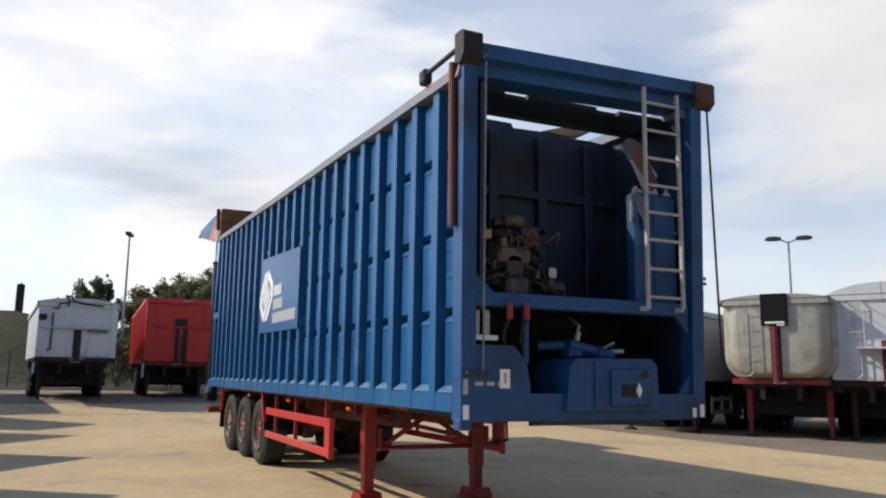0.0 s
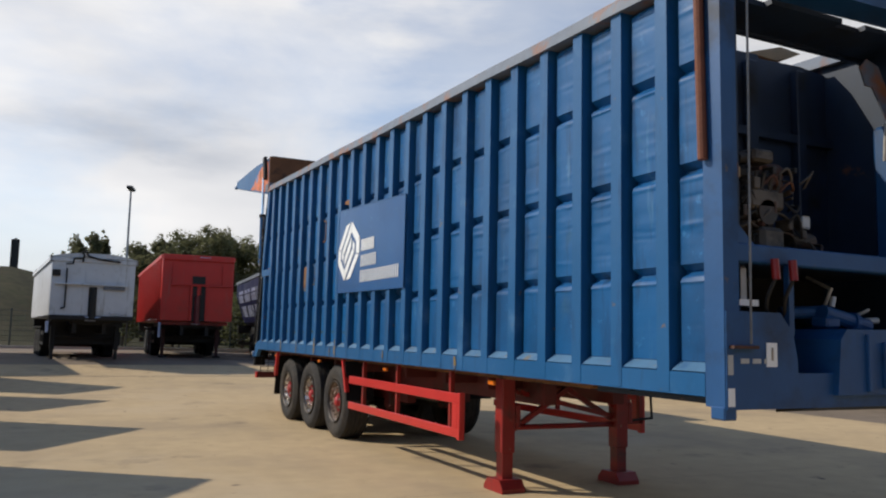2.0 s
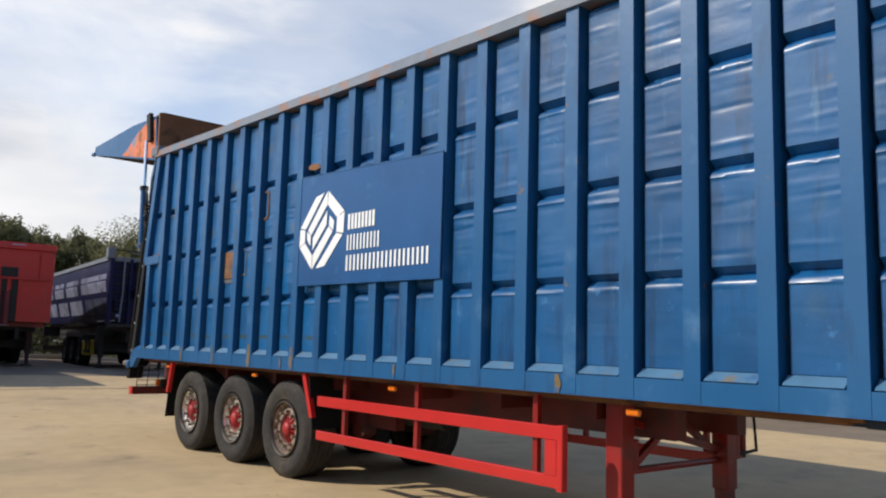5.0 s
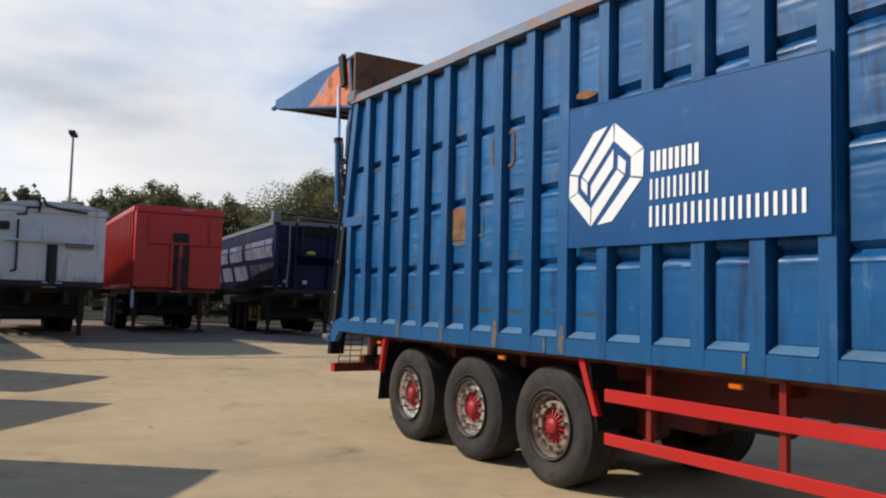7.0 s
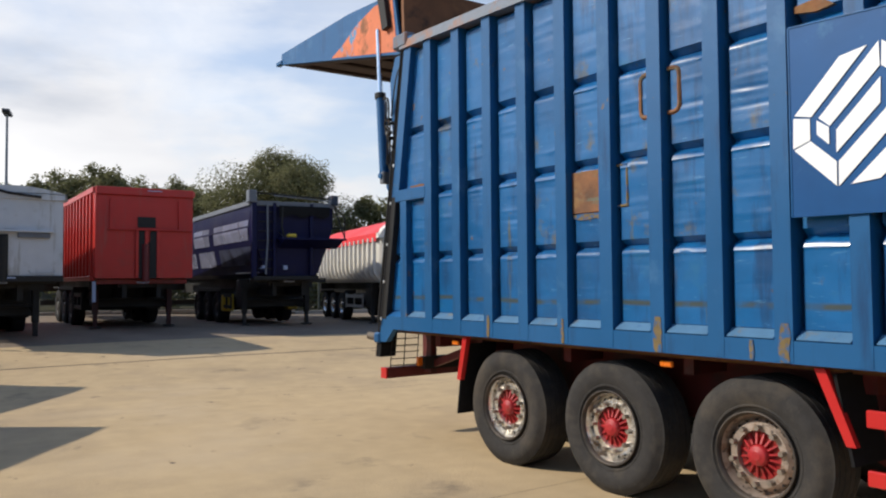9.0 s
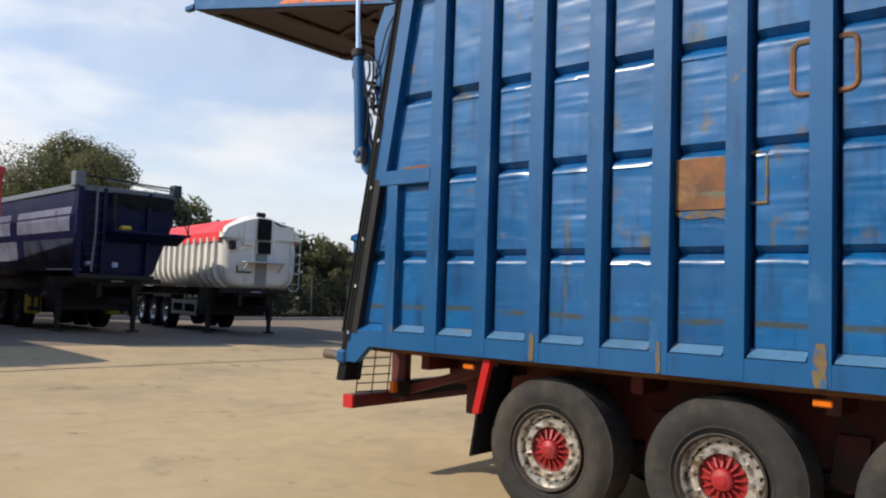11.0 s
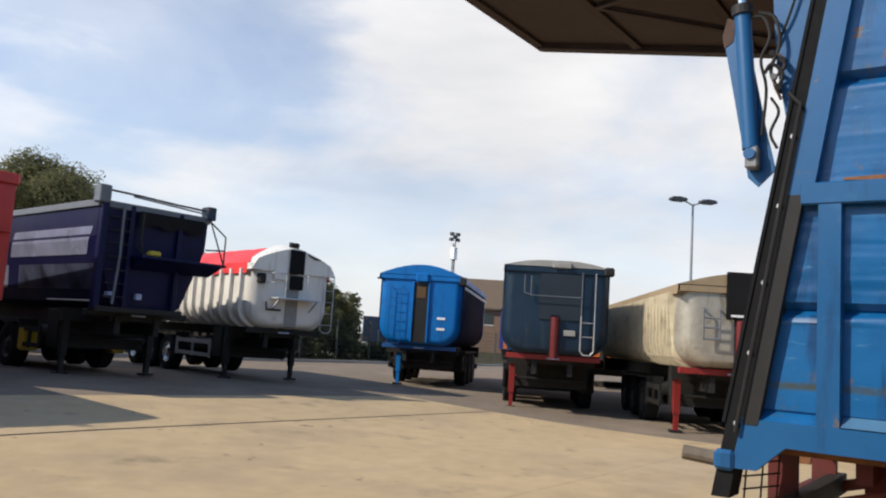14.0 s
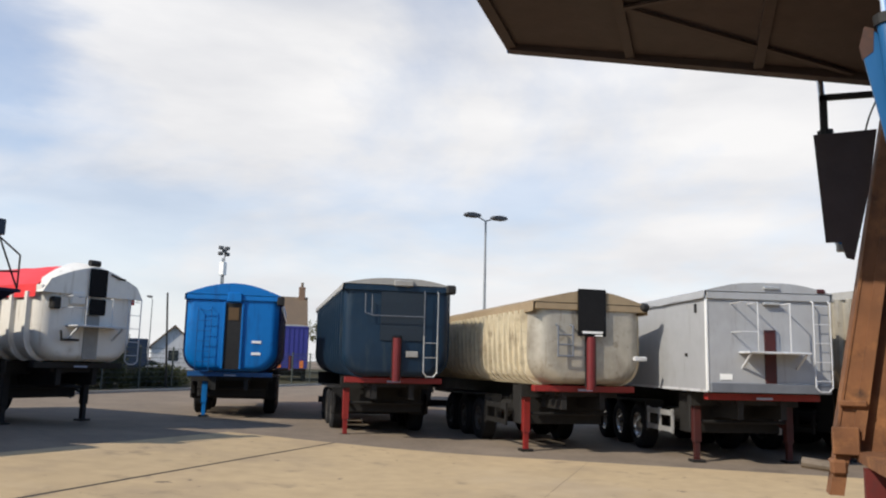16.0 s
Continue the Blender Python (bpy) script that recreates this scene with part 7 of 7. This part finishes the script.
def bank_z(x, y):
    return gz(x, y) + 0.12 + ease((y - 49) / 16) * (4.7 * ease((6 - x) / 15 + 0.35) + 0.3)


for x in vx:
    col = []
    for y in vy:
        col.append(verge.verts.new((x, y, bank_z(x, y) + 0.10 * noise.noise(Vector((x * 0.3, y * 0.3, 0))))))
    grid.append(col)
for i in range(len(vx) - 1):
    for j in range(len(vy) - 1):
        verge.faces.new((grid[i][j], grid[i + 1][j], grid[i + 1][j + 1], grid[i][j + 1]))
solo("verge", verge, GRASS, "rough brownish grass verge and bank behind the kerb", "ground", kind="structure", smooth=True)

FENCE_MAT = surface("dark_fence_steel", (0.05, 0.06, 0.05), 0.6, grain=8, amount=0.2)
fence = thing("fence", "dark green steel mesh boundary fence with posts", "fence", (0, 46.3, 0.5), kind="structure")
for k in range(44):
    x = -44 + 2.6 * k
    part("fence_post", boxed(x, x + 0.07, -0.03, 0.04, -0.2, 1.9), FENCE_MAT, fence)
wires = bmesh.new()
for k in range(8):
    rod(wires, (-44, 0, 0.1 + 0.24 * k), (68, 0, 0.1 + 0.24 * k), 0.010, 4)
for k in range(560):
    x = -44 + 0.2 * k
    rod(wires, (x, 0, -0.1), (x, 0, 1.85), 0.005, 3)
part("fence_mesh", wires, FENCE_MAT, fence, kind="stuff")


# ---- plants ----
def leaf_cloud(bm, rnd, centre, radius, count, size, squash=0.8):
    """Leaves scattered through a lumpy shell, each a bent diamond."""
    c = Vector(centre)
    for _ in range(count):
        d = Vector((rnd.gauss(0, 1), rnd.gauss(0, 1), rnd.gauss(0, 1))).normalized()
        r = radius * (0.55 + 0.45 * rnd.random() ** 0.5) * (1 + 0.28 * noise.noise(d * 2.3 + c * 0.7))
        p = c + Vector((d.x * r, d.y * r, d.z * r * squash))
        s = size * rnd.uniform(0.6, 1.3)
        a = Vector((rnd.gauss(0, 1), rnd.gauss(0, 1), rnd.gauss(0, 0.6))).normalized()
        b = a.cross(d + Vector((0.1, 0.2, 0.3))).normalized()
        v = [bm.verts.new(p + a * s), bm.verts.new(p + b * s * 0.55 + d * s * 0.15), bm.verts.new(p - a * s), bm.verts.new(p - b * s * 0.55 + d * s * 0.15)]
        bm.faces.new((v[0], v[1], v[2])), bm.faces.new((v[0], v[2], v[3]))


def tree(x, y, h, spread, seed, base=None, leaf=0.24, label="full green broadleaf tree behind the yard", clumps=16, per=130, mat=None, sprigs=2):
    rnd = random.Random(seed)
    t = thing("tree", label, "tree", (x, y, gz(x, y) if base is None else base), group="trees behind the yard")
    trunk = bmesh.new()
    top = h * 0.55
    rod(trunk, (0, 0, 0), (0.1, 0.05, top), h * 0.028, 9, h * 0.014)
    crown = bmesh.new()
    for k in range(clumps):
        a = 2 * math.pi * k / clumps * 2.4 + rnd.uniform(-0.4, 0.4)
        f = (k + 0.5) / clumps
        z = h * (0.30 + 0.62 * f)
        reach = spread * math.sin(math.pi * min(0.25 + 0.72 * f, 1)) ** 0.7 * rnd.uniform(0.35, 0.95)
        c = (reach * math.cos(a), reach * math.sin(a), z)
        rod(trunk, (0.05, 0.02, h * rnd.uniform(0.22, 0.5)), (c[0] * 0.85, c[1] * 0.85, c[2]), h * 0.009, 5, h * 0.003)
        leaf_cloud(crown, rnd, c, spread * rnd.uniform(0.22, 0.50), per, leaf, rnd.uniform(0.7, 1.1))
        # loose sprigs that break the outline
        for _ in range(sprigs):
            g = rnd.uniform(1.05, 1.35)
            q = (c[0] * g + rnd.uniform(-0.2, 0.2) * spread, c[1] * g, c[2] + rnd.uniform(-0.05, 0.10) * h * g)
            leaf_cloud(crown, rnd, q, spread * rnd.uniform(0.08, 0.17), per // 9, leaf, 1.2)
    part("trunk", trunk, BARK, t)
    part("crown", crown, mat or LEAF, t, kind="stuff")
    return t


def bush(x, y, h, w, seed, base=None, leaf=0.13, per=900, label="dense dark green bush by the fence"):
    rnd = random.Random(seed)
    t = thing("bush", label, "bush", (x, y, gz(x, y) + 0.1 if base is None else base), group="bushes by the fence")
    stems, crown = bmesh.new(), bmesh.new()
    for k in range(6):
        a = rnd.uniform(0, 6.28)
        r = w * rnd.uniform(0.1, 0.4)
        c = (r * math.cos(a), r * math.sin(a) * 0.6, h * rnd.uniform(0.35, 0.78))
        rod(stems, (0, 0, 0), c, 0.05, 5, 0.02)
        leaf_cloud(crown, rnd, c, max(w, h) * rnd.uniform(0.24, 0.36), per // 6, leaf, 0.8)
    leaf_cloud(crown, rnd, (0, 0, h * 0.3), w * 0.5, per // 3, leaf, 0.7)
    part("stem", stems, BARK, t)
    part("foliage", crown, LEAF_DARK, t, kind="stuff")
    return t


prnd = random.Random(11)
tree(22.6, 66.5, 11.1, 5.2, 1, leaf=0.10, clumps=60, per=1250, sprigs=0, label="large rounded green tree standing over the yard")
tree(28.5, 64.0, 8.0, 3.0, 2, clumps=18, per=260, leaf=0.18)
# the line of trees behind the far row
for k, (x, y, h, r) in enumerate(((-0.9, 76, 6.0, 0.16), (0.7, 74, 7.9, 0.15), (2.0, 75, 8.5, 0.13), (2.9, 76, 8.3, 0.11), (5.7, 78, 8.0, 0.26), (7.5, 76, 8.3, 0.28), (9.7, 79, 9.4, 0.30), (11.9, 77, 9.8, 0.28), (14.2, 80, 9.6, 0.30), (16.9, 82, 9.4, 0.30), (19.4, 81, 9.6, 0.30), (23.0, 86, 9.6, 0.32), (27.5, 88, 8.9, 0.32), (32, 84, 7.5, 0.32))):
    tree(x, y, h, h * r, 20 + k, leaf=0.13, clumps=30, per=300 if r > 0.2 else 110, base=1.2, sprigs=3)
for k, (x, y, h, r) in enumerate(((28.6, 48.6, 4.5, 1.9), (27.0, 50.0, 5.2, 2.1), (24.2, 51, 4.9, 2.2), (31.4, 49.5, 4.2, 2.0), (33.4, 50.5, 3.3, 1.6), (63.0, 50.0, 6.6, 3.4), (33.5, 60, 6.0, 2.6))):
    tree(x, y, h, r, 60 + k, leaf=0.13, clumps=16, per=260, label="young leafy tree by the boundary fence")
for k in range(34):
    x = -30 + 2.05 * k + prnd.uniform(-0.6, 0.6)
    tall = prnd.uniform(1.5, 2.6) if x > 12 else prnd.uniform(2.2, 3.6)
    if x > 31:
        tall *= 0.55 if x < 33.5 else 0.36
    if x < 2:
        continue
    bush(x, 47.6 + prnd.uniform(-0.3, 1.6), tall, prnd.uniform(2.0, 3.0), 100 + k)
for k in range(11, 19):
    x, y = -30 + 2.8 * k, 55 + prnd.uniform(0, 4)
    bush(x, y, prnd.uniform(0.5, 0.9) if x < 4 else prnd.uniform(3.2, 4.4), 4.0, 200 + k, base=bank_z(x, y) - 0.2, leaf=0.16, per=1500, label="low scrubby bush on the bank")

# ---- far houses, vehicles, hoarding ----
house = thing("house", "long brown house with tiled roof and brick chimney", "house", (74.6, 59.9, 0.2), -60)
part("wall", prism(bmesh.new(), [(0, 0), (0, 5.4), (3.0, 8.3), (6.0, 5.4), (6.0, 0)], "x", -10.4, 0), BRICK, house)
part("roof", prism(bmesh.new(), [(-0.4, 5.05), (-0.4, 5.25), (3.0, 8.6), (3.0, 8.32)], "x", -10.7, 0.25), ROOF, house)
part("roof", prism(bmesh.new(), [(6.4, 5.05), (6.4, 5.25), (3.0, 8.6), (3.0, 8.32)], "x", -10.7, 0.25), ROOF, house)
ch = part("chimney", boxed(-0.75, -0.05, 2.6, 3.4, 7.6, 9.7, bevel=0.03), BRICK, house)
part("chimney_pot", rod(bmesh.new(), (-0.4, 3.0, 9.7), (-0.4, 3.0, 10.2), 0.14, 8), ROOF, ch)
for xx in (-8.6, -5.4, -2.2):
    wd = part("window", boxed(xx - 0.6, xx + 0.6, -0.03, 0.02, 3.4, 4.6), GLASS_DARK, house)
    part("window_frame", boxed(xx - 0.66, xx + 0.66, -0.06, -0.03, 3.34, 3.42), WHITE, wd)
gable = thing("house", "small white gabled house with brown roof", "house", (69.2, 72.2, 0.1), -54)
part("wall", prism(bmesh.new(), [(-2.2, 0), (-2.2, 2.9), (0, 4.9), (2.2, 2.9), (2.2, 0)], "y", 0, 7), WHITE_BODY, gable)
for s in (-1, 1):
    part("roof", prism(bmesh.new(), [(s * 2.5, 2.6), (s * 2.5, 2.8), (0, 5.15), (0, 4.92)], "y", -0.3, 7.3), ROOF, gable)
part("window", boxed(-0.5, 0.5, -0.03, 0.02, 1.4, 2.5), GLASS_DARK, gable)


def car(x, y, turn, paint, label):
    t = thing("car", label, "car", (x, y, gz(x, y)), turn)
    bm = bmesh.new()
    prism(bm, [(-2.1, 0.35), (-2.15, 0.75), (-1.3, 0.92), (-0.7, 1.42), (0.9, 1.45), (1.7, 0.98), (2.1, 0.90), (2.12, 0.35)], "y", -0.85, 0.85)
    bmesh.ops.bevel(bm, geom=list(bm.edges), offset=0.07, segments=2, affect="EDGES")
    part("body", bm, paint, t, smooth=True)
    for s in (-1, 1):
        part("window", prism(bmesh.new(), [(-1.15, 0.95), (-0.65, 1.34), (0.85, 1.37), (1.45, 0.98)], "y", s * 0.86 - 0.006, s * 0.86 + 0.006), GLASS_DARK, t)
        for xx in (-1.3, 1.3):
            w = bmesh.new()
            rod(w, (xx, s * 0.72, 0.32), (xx, s * 0.90, 0.32), 0.32, 18)
            part("wheel", w, RUBBER, t)
    return t


car(57.6, 66.8, -50, WHITE_BODY, "white saloon car parked beyond the fence")
lorry = thing("lorry", "blue box lorry parked beyond the fence", "lorry", (47.8, 60.0, gz(47.8, 60)), 40)
part("body", boxed(-2.4, 0.55, -0.95, 0.95, 0.95, 2.95, bevel=0.06), DARK_BLUE, lorry)
bm = prism(bmesh.new(), [(0.65, 0.6), (0.65, 2.5), (1.5, 2.45), (2.05, 1.5), (2.2, 1.3), (2.2, 0.6)], "y", -1.0, 1.0)
bmesh.ops.bevel(bm, geom=list(bm.edges), offset=0.06, segments=2, affect="EDGES")
part("cab", bm, WHITE_BODY, lorry, "white cab", smooth=True)
part("chassis", boxed(-2.4, 2.0, -0.4, 0.4, 0.55, 0.93), BLACK, lorry)
for s in (-1, 1):
    for xx in (-1.6, 1.4):
        part("wheel", rod(bmesh.new(), (xx, s * 0.75, 0.42), (xx, s * 1.0, 0.42), 0.42, 18), RUBBER, lorry)
hoard = thing("hoarding", "small dark hoarding on a post on the bank", "sign", (-3.4, 69.0, 3.6))
part("post", boxed(-0.08, 0.08, -0.05, 0.05, 0, 4.4), BLACK, hoard)
part("panel", boxed(-0.28, 0.28, -0.12, -0.05, 2.1, 4.3, bevel=0.02), BLACK, hoard)
post = thing("steel_post", "thin dark upright post by the fence", "post", (33.21, 46.0, 0.19))
part("post", rod(bmesh.new(), (0, 0, 0), (-0.42, 0, 4.95), 0.055, 8, 0.045), BLACK, post)


# ---- unseen dark wall added behind the start to close the yard and cut skylight ----
DARK_WALL = surface("added_dark_wall", (0.10, 0.10, 0.105), 0.7, grain=3, amount=0.12)
bm = boxed(-45, 45, -16.4, -16.0, -0.1, 9.5)
solo("sky_block_wall", bm, DARK_WALL, "unseen plain dark wall added to close the yard and cut skylight", "wall", kind="structure")
